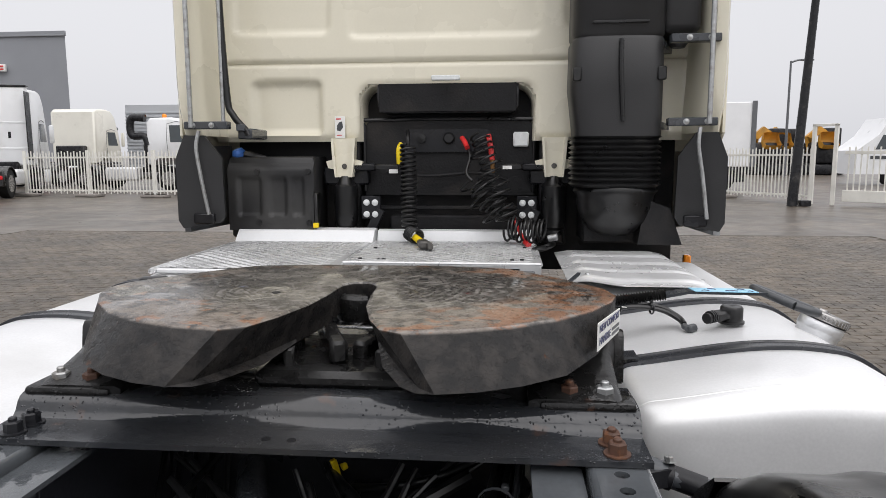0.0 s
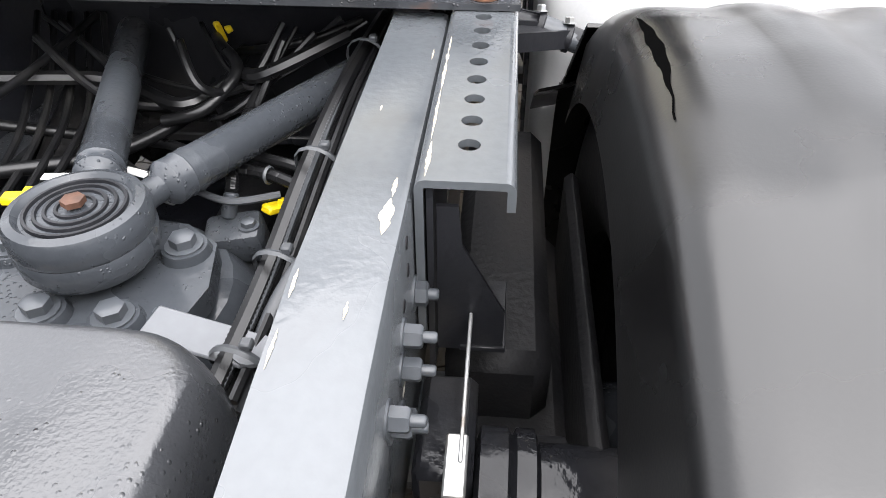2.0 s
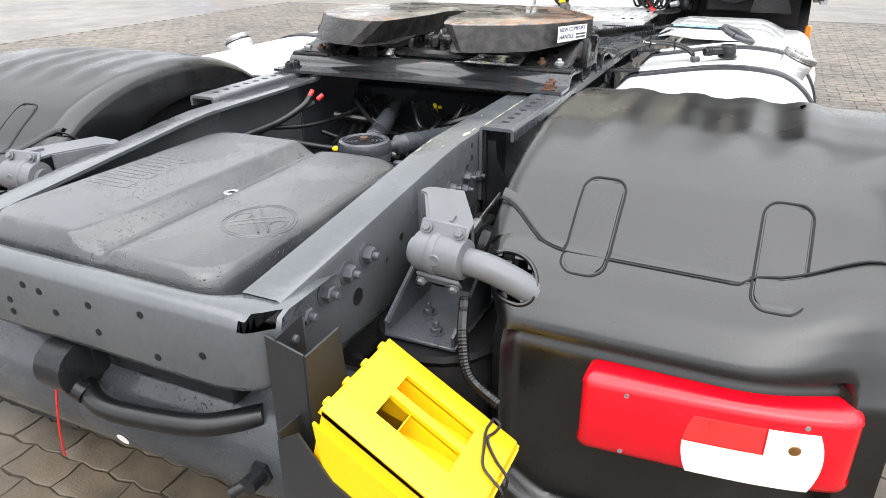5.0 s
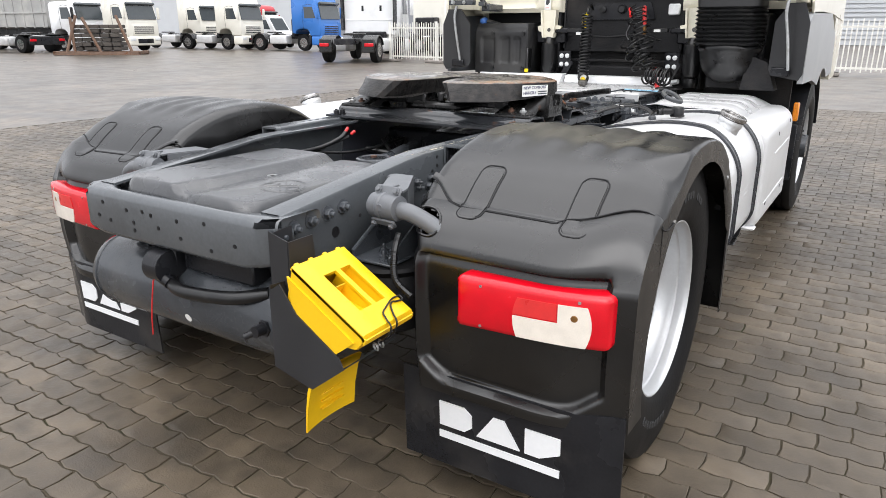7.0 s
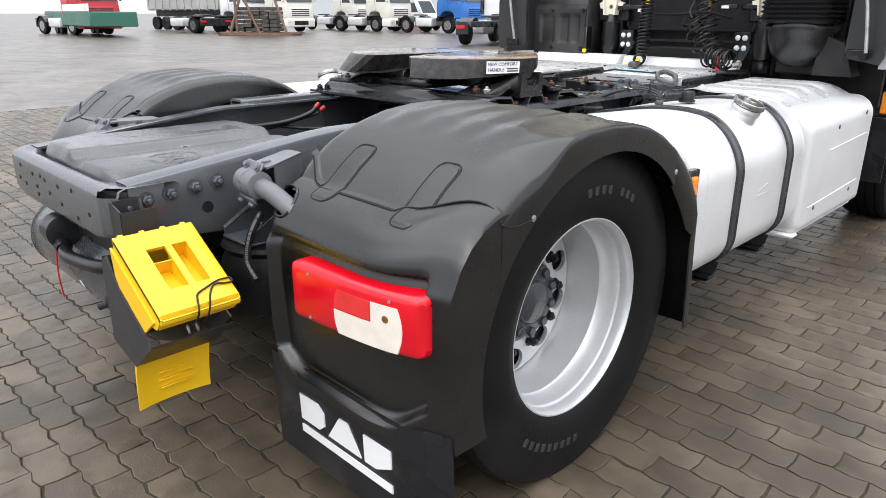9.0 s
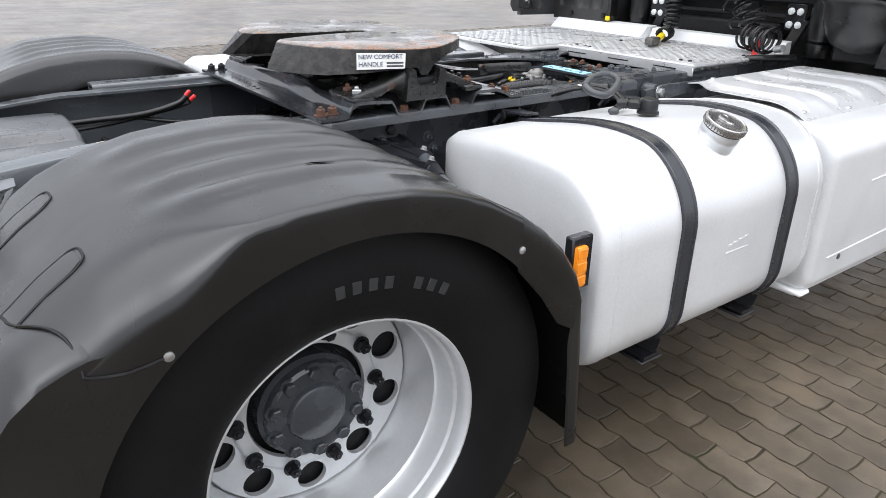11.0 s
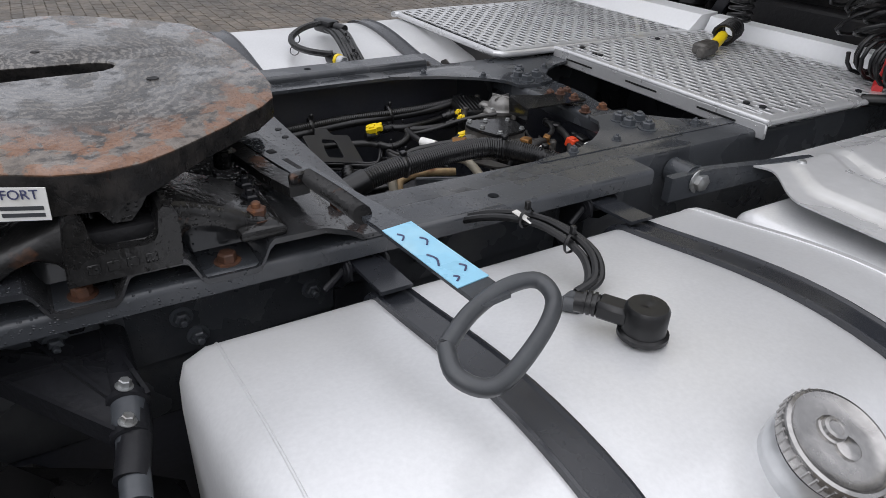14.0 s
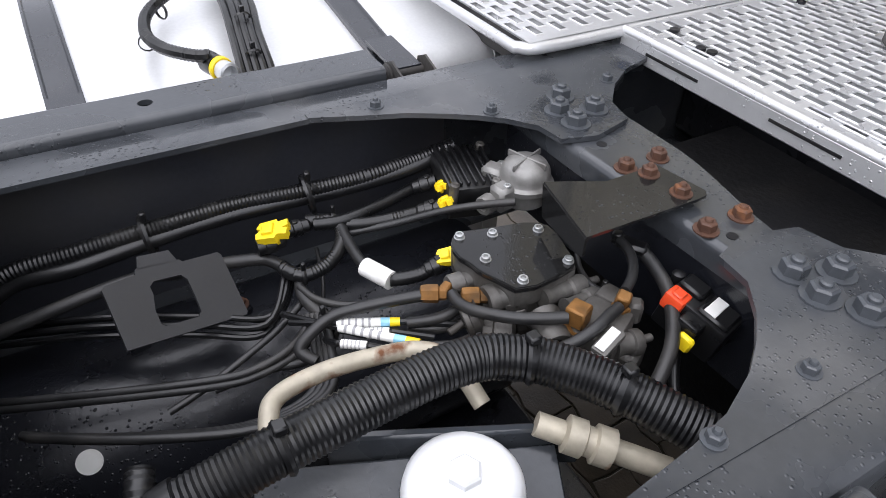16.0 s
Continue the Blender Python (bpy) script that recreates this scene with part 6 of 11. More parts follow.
    for x, z in ((0.90, 0.745), (1.16, 0.745), (0.90, 0.634), (1.16, 0.630)):
        part("screw", swept(G().cyl((x, -0.0015, z - 0.012), (x, 0.004, z - 0.012), 0.004, n=10)), ZINC, lamp)
    q = G().grid(steps(0, 1, 6), steps(0, 1, 6), lambda a, k: clear_pt(a, k, 1.003, 1.106, 0.676, 0.722), lambda a, k: tuple(Vector(clear_pt(a, k, 1.003, 1.106, 0.676, 0.722)) + Vector((0, 0.006, 0))))
    part("reflector", swept(q), RED, lamp, "dull red reflector field")
    part("bulb", swept(G().lathe([(0.009, 0.0), (0.008, 0.0012), (0.0, 0.0016)], (1.150, -0.0022, 0.690), (0, -1, 0), 16)), BRASS, lamp)
    # mud flap with a white mark
    def flap_pt(x, k):
        z = lerp(0.40, 0.095, k)
        return (s * x, -0.628 + 0.01 * k + 0.05 * smooth(1.14, 1.29, x), z)
    g = G().grid(steps(0.615, 1.285, 16), steps(0, 1, 10), flap_pt, lambda x, k: tuple(Vector(flap_pt(x, k)) + Vector((0, 0.006, 0))))
    fl = part("mud_flap", g, BLACK_STEEL, m, "black rubber mud flap with white block marks")
    g = G()

    def mark(poly):
        g.prism(poly, lambda a, b, d: (a, -0.6320 + 0.0328 * (0.425 - b) + d, b - 0.022), 0.004)
    xs0 = 0.745 if s > 0 else -1.130
    mark([(xs0, 0.255), (xs0, 0.335), (xs0 + 0.085, 0.335), (xs0 + 0.110, 0.315), (xs0 + 0.110, 0.275), (xs0 + 0.085, 0.255)])
    mark([(xs0 + 0.125, 0.255), (xs0 + 0.180, 0.335), (xs0 + 0.215, 0.335), (xs0 + 0.265, 0.255)])
    mark([(xs0 + 0.280, 0.255), (xs0 + 0.280, 0.335), (xs0 + 0.385, 0.335), (xs0 + 0.385, 0.285), (xs0 + 0.325, 0.255)])
    mark([(xs0 - 0.002, 0.212), (xs0 - 0.002, 0.235), (xs0 + 0.385, 0.235), (xs0 + 0.385, 0.212)])
    part("white_mark", g, WHITE, fl)
    return m


for s in (1, -1):
    guard(s)
# torn slit along the inner crown of the right mudguard
def crown(x, y):
    u = 0.06 + 0.60 * (x - XI) / (XO - XI - edge_round(y)) if x > XI else 0.06 * (x - XI + 0.014) / 0.014
    return (x, y, top_shell(u, y)[1] + 0.0012)


g = G()
line = [(lerp(0.130, -0.105, t), 0.6185 + 0.0045 * math.sin(math.pi * t) - 0.003 * t + 0.0008 * math.sin(t * 31)) for t in steps(0, 1, 22)]
wide = [0.0008 + 0.0058 * math.sin(math.pi * min(1.0, t * 1.15)) ** 1.3 if t < 0.86 else 0.0010 for t in steps(0, 1, 22)]
vs = [crown(x - w, y) for (y, x), w in zip(line, wide)] + [crown(x + w * 0.6, y) for (y, x), w in zip(line, wide)]
part("tear", g.add(vs, [(i, 23 + i, 23 + i + 1, i + 1) for i in range(22)]), VOID, truck)
g = G()     # short split across the crown
line = [(lerp(-0.012, 0.045, t), 1.104 + 0.010 * t * t) for t in steps(0, 1, 14)]
wide = [0.0006 + 0.0042 * math.sin(math.pi * t) for t in steps(0, 1, 14)]
vs = [crown(x - w, y) for (y, x), w in zip(line, wide)] + [crown(x + w, y) for (y, x), w in zip(line, wide)]
part("tear", g.add(vs, [(i, 15 + i, 15 + i + 1, i + 1) for i in range(14)]), VOID, truck)

# bracket for the mudguard in front of the wheel
for s in (1, -1):
    g = G().tube([(0.42, 0.62, 0.86), (0.50, 0.62, 0.84), (0.58, 0.62, 0.82), (0.66, 0.60, 0.80)], 0.022, n=12)
    # webbed arm reaching out from the rail to the tube
    g.prism([(0.414, 0.43), (0.414, 0.61), (0.555, 0.645), (0.60, 0.60)], lambda a, b, d: (a, b, 0.872 - 0.28 * (a - 0.414) + d), 0.006)
    if s < 0:
        g.mirror()
    mb = part("guard_bracket", g, BLACK_STEEL, truck, "black cast bracket carrying the mudguard")
    for p, q in (((0.414, 0.43, 0.875), (0.60, 0.60, 0.825)), ((0.414, 0.61, 0.875), (0.555, 0.645, 0.836)), ((0.414, 0.52, 0.875), (0.58, 0.622, 0.829)), ((0.470, 0.482, 0.860), (0.470, 0.618, 0.860)), ((0.414, 0.47, 0.875), (0.50, 0.625, 0.851))):
        g = G().sweep([(-0.003, -0.022), (0.003, -0.022), (0.003, 0.010), (-0.003, 0.010)], [(s * p[0], *p[1:]), (s * q[0], *q[1:])])
        part("rib", g, BLACK_STEEL, mb)
    part("bolt", G().hexbolt((s * 0.416, 0.58, 0.90), (s, 0, 0), 0.016, 0.016), BLACK_STEEL, mb)
    ax_t = Vector((s * 0.98, -0.12, -0.20))
    part("tube_end", G().cyl((s * 0.545, 0.62, 0.832), (s * 0.60, 0.612, 0.815), 0.0235, n=20).cyl((s * 0.60, 0.612, 0.815), (s * 0.69, 0.60, 0.79), 0.0195, n=20), BOLT, mb)
    for p, r in (((s * 0.548, 0.6195, 0.831), 0.0285), ((s * 0.598, 0.6125, 0.816), 0.0255)):
        part("clamp_ring", G().lathe([(r - 0.005, -0.007), (r, -0.005), (r, 0.005), (r - 0.005, 0.007)], p, ax_t, 24, caps=False), BLACK_STEEL, mb)
        part("clamp_bolt", G().hexbolt(Vector(p) + Vector((0, 0.0, r)), (0, 0.3, 1), 0.008, 0.010), ZINC, mb)
    # moulded shelf from the mudguard to the tank, with two raised pads
    def shelf(x, y):
        return (x, y, 0.860 - 0.55 * (y - 0.44) - 0.25 * max(0.0, y - 0.58) - 0.10 * smooth(0.72, 0.54, x) * 0.6 - 0.03 * smooth(1.05, 1.22, x))
    g = G().grid(steps(0.545, 1.185, 14), steps(0.44, 0.668, 8), shelf, lambda x, y: tuple(Vector(shelf(x, y)) + Vector((0, 0, -0.006))))
    if s < 0:
        g.mirror()
    part("shelf", g, PLASTIC, mb, "black moulded shelf below the bracket")
    for xc, yc, ang in ((0.66, 0.545, 50), (0.80, 0.60, 62)):
        ca, sa = math.cos(radians(ang)), math.sin(radians(ang))
        ring = [(0.085 * math.cos(a), 0.026 * math.sin(a)) for a in steps(0, math.tau, 20)[:-1]]
        pts = [Vector(shelf(xc + a * ca - b * sa, yc + a * sa * 0.5 + b * ca)) for a, b in ring]
        n = len(pts)
        c0 = sum(pts, Vector()) / n
        g = G().add([p + Vector((0, 0, -0.002)) for p in pts] + [c0 + (p - c0) * 0.86 + Vector((0, 0, 0.010)) for p in pts], [(i, (i + 1) % n, (i + 1) % n + n, i + n) for i in range(n)] + [tuple(range(n, 2 * n))])
        if s < 0:
            g.mirror()
        part("pad", g, PLASTIC, mb)



# ---- fuel tanks
def rounded_rect(x0, x1, z0, z1, radii, n=16):
    """Corner radii: lower inner, lower outer, upper outer, upper inner."""
    pts = []
    for (cx, cz, a0), r in zip(((x0, z0, 180), (x1, z0, 270), (x1, z1, 0), (x0, z1, 90)), radii):
        ox, oz = cx + (r if cx == x0 else -r), cz + (r if cz == z0 else -r)
        for k in range(n + 1):
            a = radians(a0 + 90 * k / n)
            pts.append((ox + r * math.cos(a), oz + r * math.sin(a)))
    (xa, za), (xb, zb) = pts[3 * n + 2], pts[3 * n + 3]     # points along the top, which is bowed
    return pts[:3 * n + 3] + [(lerp(xa, xb, k / 12), lerp(za, zb, k / 12)) for k in range(1, 12)] + pts[3 * n + 3:]


def dome(x, x0, x1, crown):
    """How far the top of a tank is bowed up, most beyond its middle."""
    u = max(0.0, min(1.0, (x - x0) / (x1 - x0)))
    return crown * math.sin(math.pi * u ** 1.3)


def tank_body(x0, x1, y0, y1, z0, z1, radii, crown=0.018, b=0.035):
    ring = rounded_rect(x0, x1, z0, z1, radii)
    cx, cz = (x0 + x1) / 2, (z0 + z1) / 2
    g = G()
    stations = [(y0, -b), (y0 + 0.004, -b * 0.55), (y0 + 0.014, -b * 0.2), (y0 + b, 0.0), (y1 - b, 0.0), (y1 - 0.014, -b * 0.2), (y1 - 0.004, -b * 0.55), (y1, -b)]
    n = len(ring)
    vs = []
    for y, o in stations:
        for x, z in ring:
            kx, kz = 1 + o / ((x1 - x0) / 2), 1 + o / ((z1 - z0) / 2)
            up = dome(x, x0, x1, crown) if z > cz else 0.0
            vs.append((cx + (x - cx) * kx, y, cz + (z - cz) * kz + up * (1 + o / b)))
    fs = [(i * n + k, i * n + (k + 1) % n, (i + 1) * n + (k + 1) % n, (i + 1) * n + k) for i in range(len(stations) - 1) for k in range(n)]
    fs += [tuple(reversed(range(n))), tuple(range((len(stations) - 1) * n, len(stations) * n))]
    return g.add(vs, [f[::-1] for f in fs]), ring, crown


def tank_strap(ring, crown, x0, x1, zc, yc, w):
    g = G()
    out = []
    for (x, z) in ring:
        up = dome(x, x0, x1, crown) if z > zc else 0.0
        out.append((x, z + up))
    m = len(out)
    nrm = []
    for i in range(m):
        a, b = out[i - 1], out[(i + 1) % m]
        d = Vector((b[0] - a[0], b[1] - a[1])).normalized()
        nrm.append((d.y, -d.x))
    prof = [(-w / 2, 0.0), (-w / 2, 0.009), (-w / 2 + 0.004, 0.010), (-w / 2 + 0.007, 0.006), (w / 2 - 0.007, 0.006), (w / 2 - 0.004, 0.010), (w / 2, 0.009), (w / 2, 0.0)] if w > 0.03 else [(-w / 2, -0.001), (-w / 6, 0.0014), (w / 6, 0.0014), (w / 2, -0.001)]
    vs = [(x + nx * h, yc + dy, z + nz * h) for (x, z), (nx, nz) in zip(out, nrm) for dy, h in prof]
    k = len(prof)
    fs = []
    for i in range(m):
        j = (i + 1) % m
        fs += [(i * k + q, j * k + q, j * k + q + 1, i * k + q + 1) for q in range(k - 1)]
    return g.add(vs, [f[::-1] for f in fs])


def fuel_tank(s, y0, y1, straps):
    x0, x1, z0, z1 = 0.548, 1.222, 0.375, 0.907
    radii = (0.06, 0.13, 0.172, 0.045)
    g, ring, crown = tank_body(x0, x1, y0, y1, z0, z1, radii, crown=0.052, b=0.046)
    if s < 0:
        g.mirror()
    t = part("fuel_tank", g, TANK, truck, "satin aluminium fuel tank with two dark steel straps", angle=50)
    for y in (y0 + 0.060, y1 - 0.060):
        seam = tank_strap(ring, crown, x0, x1, (z0 + z1) / 2, y, 0.006)
        if s < 0:
            seam.mirror()
        part("weld_seam", seam, TANK, t)
    for yc in straps:
        g = tank_strap(ring, crown, x0, x1, (z0 + z1) / 2, yc, 0.056)
        if s < 0:
            g.mirror()
        st = part("strap", g, STRAP, t, "dark grey steel strap", angle=50)
        g = G().prism([(0.43, 0.84), (0.43, 0.66), (0.53, 0.36), (1.05, 0.335), (1.17, 0.335), (1.17, 0.325), (0.50, 0.325), (0.40, 0.62), (0.40, 0.84)], lambda a, b, d: (s * a, yc - 0.03 + d, b), 0.06)
        for dy in (-0.034, 0.030):     # folded cheeks at the rail
            g.prism([(0.424, 0.925), (0.424, 0.850), (0.470, 0.868), (0.512, 0.905), (0.508, 0.932), (0.482, 0.944)], lambda a, b, d: (s * a, yc + dy + d, b), 0.004)
        g.cyl((s * 0.492, yc - 0.040, 0.915), (s * 0.492, yc + 0.040, 0.915), 0.011, n=12)
        g.lathe([(0.020, 0.0), (0.020, 0.004), (0.012, 0.005)], (s * 0.492, yc - 0.034, 0.915), (0, -1, 0), 16)
        g.cyl((s * 0.492, yc - 0.038, 0.915), (s * 0.502, yc - 0.075, 0.893), 0.006, n=8)
        tongue = G().sweep([(-0.026, -0.003), (0.026, -0.003), (0.026, 0.003), (-0.026, 0.003)], [(s * 0.486, yc, 0.924), (s * 0.545, yc, 0.928), (s * 0.605, yc, 0.932)])
        part("tongue", tongue, STRAP, st)
        foot = G().prism([(1.045, 0.378), (1.185, 0.390), (1.178, 0.352), (1.150, 0.312), (1.060, 0.312)], lambda a, b, d: (s * a, yc + 0.012 + d, b), 0.006)
        foot.box(s * 1.050, s * 1.165, yc - 0.030, yc + 0.062, 0.305, 0.313, 0.002)
        foot.lathe([(0.016, 0.0), (0.020, -0.003), (0.018, -0.012), (0.008, -0.014)], (s * 1.130, yc + 0.035, 0.305), (0, 0, 1), 12)
        part("strap_foot", foot, BRACKET, st, "grey pressed foot below the strap")
        part("strap_bracket", g, BLACK_STEEL, st)
    return t


right_tank = fuel_tank(1, 0.68, 1.715, (0.998, 1.492))
left_tank = fuel_tank(-1, 0.40, 1.98, (1.165, 1.695))


def filler(x, y, parent, s=1):
    """Slanting filler neck with a ribbed cap."""
    ax = Vector((s * 0.42, 0, 1)).normalized()
    o = Vector((x, y, 0.885))
    g = G().lathe([(0.060, 0.0), (0.056, 0.012), (0.0535, 0.030), (0.0525, 0.056), (0.0560, 0.062), (0.0565, 0.066), (0.0565, 0.082), (0.0545, 0.085), (0.0545, 0.092)], o, ax, 40)
    neck = part("filler_neck", g, ALU, parent, "welded aluminium filler neck", angle=40)
    g = G().lathe([(0.0560, 0.090), (0.0590, 0.0915), (0.0600, 0.094), (0.0600, 0.107), (0.0585, 0.1105), (0.0545, 0.1120), (0.0525, 0.1112), (0.0500, 0.1095), (0.030, 0.1102), (0.0, 0.1110)], o, ax, 48)
    u, w = g.ring_frame(ax)
    cap = part("cap", g, CAP_METAL, neck, "ribbed aluminium tank cap")
    g = G()
    for k in range(40):
        a = math.tau * k / 40
        p = o + (u * math.cos(a) + w * math.sin(a)) * 0.0598
        g.tube([p + ax * 0.0935, p + ax * 0.1075], 0.0017, n=6, steps=1)
    part("cap_rib", g, CAP_METAL, cap, kind="stuff")
    lo = o + w * 0.012
    part("lock", G().lathe([(0.0165, 0.110), (0.0165, 0.1125), (0.0140, 0.1135), (0.0125, 0.1175), (0.0085, 0.1180), (0.0075, 0.1165), (0.0, 0.1165)], lo, ax, 20), CAP_METAL, cap)
    part("lock_flap", G().lathe([(0.0135, 0.110), (0.0135, 0.1128), (0.0115, 0.1140), (0.0, 0.1142)], lo - w * 0.021, ax, 18), CAP_METAL, cap)
    part("gasket", G().lathe([(0.0550, 0.0875), (0.0572, 0.0880), (0.0572, 0.0905), (0.0550, 0.091)], o, ax, 36, caps=False), DARK, cap)
    g = G()
    for i, a in enumerate(steps(0, math.tau, 60)[:-1]):     # weld beads where the neck meets the tank
        p = o + (u * math.cos(a) + w * math.sin(a)) * 0.0600 + ax * (0.010 + 0.026 * math.cos(a - 1.57))
        g.lathe([(0.0, -0.0048), (0.0042, -0.003), (0.0052, 0.0), (0.0042, 0.003), (0.0, 0.0048)], p, (0.3, 0.2, 1), 6, caps=False)
    part("weld", g, ALU, neck, kind="stuff")


filler(1.092, 1.228, right_tank)
filler(-1.075, 0.85, left_tank, -1)
# level sender with cables on the right tank
g = G().lathe([(0.033, 0.0), (0.033, 0.006), (0.0285, 0.008), (0.0285, 0.040), (0.025, 0.045), (0.012, 0.046), (0.0, 0.043)], (0.862, 1.235, 0.932), (0, 0, 1), 24)
g.obox((0.828, 1.215, 0.955), (0.05, 0.034, 0.026), (0, 0, 30), 0.006)
g.cyl((0.81, 1.205, 0.955), (0.785, 1.185, 0.953), 0.014, n=12)
for k in range(3):
    g.lathe([(0.0165, 0.004 + 0.007 * k), (0.0165, 0.008 + 0.007 * k)], (0.81, 1.205, 0.955), (-0.78, -0.62, 0), 14)
send = part("level_sender", g, HOSE, right_tank, "black fuel level sender with cables")
part("plug", G().cyl((0.790, 1.188, 0.953), (0.768, 1.172, 0.952), 0.0115, n=12, b=0.003).cyl((0.770, 1.172, 0.952), (0.765, 1.195, 0.955), 0.009, n=10), CABLE, send)
for k in range(3):
    o = Vector((0.0, 0.012 * k, 0.006 * (k % 2)))
    part("cable", G().tube([Vector(p) + o for p in ((0.766, 1.185, 0.955), (0.758, 1.225, 0.965), (0.715, 1.245, 0.985), (0.64, 1.235, 0.996), (0.57, 1.215, 0.985), (0.51, 1.185, 0.962), (0.46, 1.15, 0.925), (0.435, 1.12, 0.86))], 0.0062, n=8, ribs=0.006 if k == 1 else 0), HOSE, send)
for p in ((0.69, 1.247, 0.99), (0.60, 1.23, 0.995)):
    part("cable_tie", G().lathe([(0.016, -0.003), (0.018, 0), (0.016, 0.003)], p, (1, 0.2, 0), 12, caps=False).obox(Vector(p) + Vector((0, 0, 0.022)), (0.008, 0.008, 0.014), b=0.001), HOSE, send)
send.location = (0.024, -0.030, 0.032)
part("tag", G().obox((0.60, 1.2235, 0.9985), (0.040, 0.012, 0.002), (0, 8, 12), 0.0005), LABEL, send)
bars = G()
for k in range(4):
    bars.box(1.2215, 1.2235, 1.205 + 0.026 * k, 1.222 + 0.026 * k, 0.640 + 0.004 * k, 0.652 + 0.004 * k, 0.0008)
bars.box(1.2215, 1.2235, 1.20, 1.31, 0.625, 0.629, 0.0008)
part("pressed_mark", bars, TANK, right_tank)

# loose plug and cable loop on the left tank
lp = part("cable_loop", G().tube([(-0.84, 1.465, 0.990), (-0.835, 1.40, 0.980), (-0.775, 1.335, 0.968), (-0.69, 1.312, 0.962), (-0.62, 1.325, 0.960), (-0.575, 1.362, 0.958), (-0.565, 1.385, 0.958)], 0.010, ribs=0.007), HOSE, left_tank,
          "loop of black cable with a plug lying on the tank")
for k in range(5):
    part("cable", G().tube([(-0.81, 1.462 + 0.010 * k, 0.990), (-0.72, 1.452 + 0.012 * k, 0.992 + 0.004 * (k % 2)), (-0.62, 1.437 + 0.011 * k, 0.975), (-0.54, 1.425 + 0.012 * k, 0.945), (-0.49, 1.42 + 0.012 * k, 0.90)], 0.0068, n=8), HOSE, lp)
for p, d in (((-0.66, 1.468, 0.986), (1, -0.1, -0.2)), ((-0.57, 1.455, 0.958), (1, -0.1, -0.4)), ((-0.80, 1.358, 0.972), (-0.6, 1, 0)), ((-0.69, 1.312, 0.962), (1, 0, 0))):
    part("cable_tie", G().lathe([(0.014, -0.003), (0.016, 0.0), (0.014, 0.003)], p, d, 12, caps=False).obox(Vector(p) + Vector((0, 0, 0.018)), (0.008, 0.008, 0.012), b=0.001), HOSE, lp)
part("plug", G().lathe([(0.012, -0.04), (0.018, -0.03), (0.018, 0.0)], (-0.553, 1.392, 0.958), (1, 0.30, 0), 16), HOSE, lp)
part("socket", G().obox((-0.84, 1.478, 0.995), (0.085, 0.050, 0.042), (0, 0, 15), 0.010, 2).cyl((-0.79, 1.49, 1.0), (-0.75, 1.505, 0.998), 0.014, n=10), HOSE, lp)
part("ring", G().lathe([(0.012, 0.012), (0.016, 0.014), (0.017, 0.034), (0.013, 0.036), (0.012, 0.020)], (-0.553, 1.392, 0.958), (1, 0.30, 0), 18), ALU, lp)
lp.location = (0.0, 0.0, 0.016)
part("ring", G().lathe([(0.018, 0.002), (0.0195, 0.004), (0.0195, 0.011), (0.018, 0.013)], (-0.553, 1.392, 0.958), (1, 0.30, 0), 18), TAG_YELLOW, lp)

# ---- box behind the front wheel: ribbed lid and side panel
def lid_z(x, y):
    rib = 0.0
    for c in (1.925, 2.125, 2.325, 2.525):
        rib += 0.011 * smooth(c - 0.085, c - 0.065, y) * smooth(c + 0.085, c + 0.065, y)
    rib *= smooth(0.56, 0.60, x) * smooth(1.06, 1.00, x)
    return 0.950 - 0.075 * smooth(0.92, 1.17, x) ** 1.4 + rib - 0.01 * smooth(0.60, 0.52, x)


g = G().grid(steps(0.525, 1.135, 40), steps(1.785, 2.68, 70), lambda x, y: (x, y + 0.10 * smooth(0.72, 0.56, x) * (1 - (y - 1.785) / 0.9), lid_z(x, y)), lambda x, y: (x, y + 0.10 * smooth(0.72, 0.56, x) * (1 - (y - 1.785) / 0.9), lid_z(x, y) - 0.004))
bx = part("side_box", g, LID_ALU, truck, "aluminium box with a ribbed lid and white side panel")
g, ring, crown = tank_body(0.60, 1.226, 1.745, 2.665, 0.335, 0.905, (0.05, 0.05, 0.10, 0.05), crown=0.0, b=0.03)
part("panel", g, TANK, bx, "satin white side panel", angle=50)
g = G()
g.tube([(1.227, 2.02, 0.70), (1.227, 2.58, 0.72)], 0.003, n=6, steps=1)
g.tube([(1.227, 1.83, 0.455), (1.227, 2.55, 0.475)], 0.003, n=6, steps=1)
part("crease", g, TANK, bx)
g = G()
for y, z in ((2.10, 0.80), (2.52, 0.83), (1.92, 0.44), (2.45, 0.44)):
    g.lathe([(0.012, 0.0), (0.010, 0.003), (0.0, 0.003)], (1.2255, y, z), (1, 0, 0), 12)
part("fastener", g, CABLE, bx)
for x, y in ((1.04, 1.83), (1.06, 2.10), (1.06, 2.40), (0.60, 1.95), (0.62, 2.3)):
    part("rivet", G().lathe([(0.010, 0.0), (0.008, 0.004), (0.0, 0.005)], (x, y, lid_z(x, y)), (0, 0, 1), 12), ZINC, bx)
g = G().box(1.10, 1.215, 1.735, 1.80, 0.322, 0.340, 0.006)
g.box(0.62, 1.19, 1.74, 2.66, 0.318, 0.336, 0.004)
part("lower_frame", g, WHITE, bx)
g = G()     # arm that carries the box from the rail
g.prism([(1.72, 0.915), (1.80, 0.935), (2.02, 0.955), (2.02, 0.935), (1.82, 0.885), (1.72, 0.86)], lambda a, b, d: (0.45 + (a - 1.72) * 0.40 + d, a, b), 0.02)
g.cyl((0.415, 1.78, 0.905), (0.475, 1.78, 0.905), 0.030, n=16)
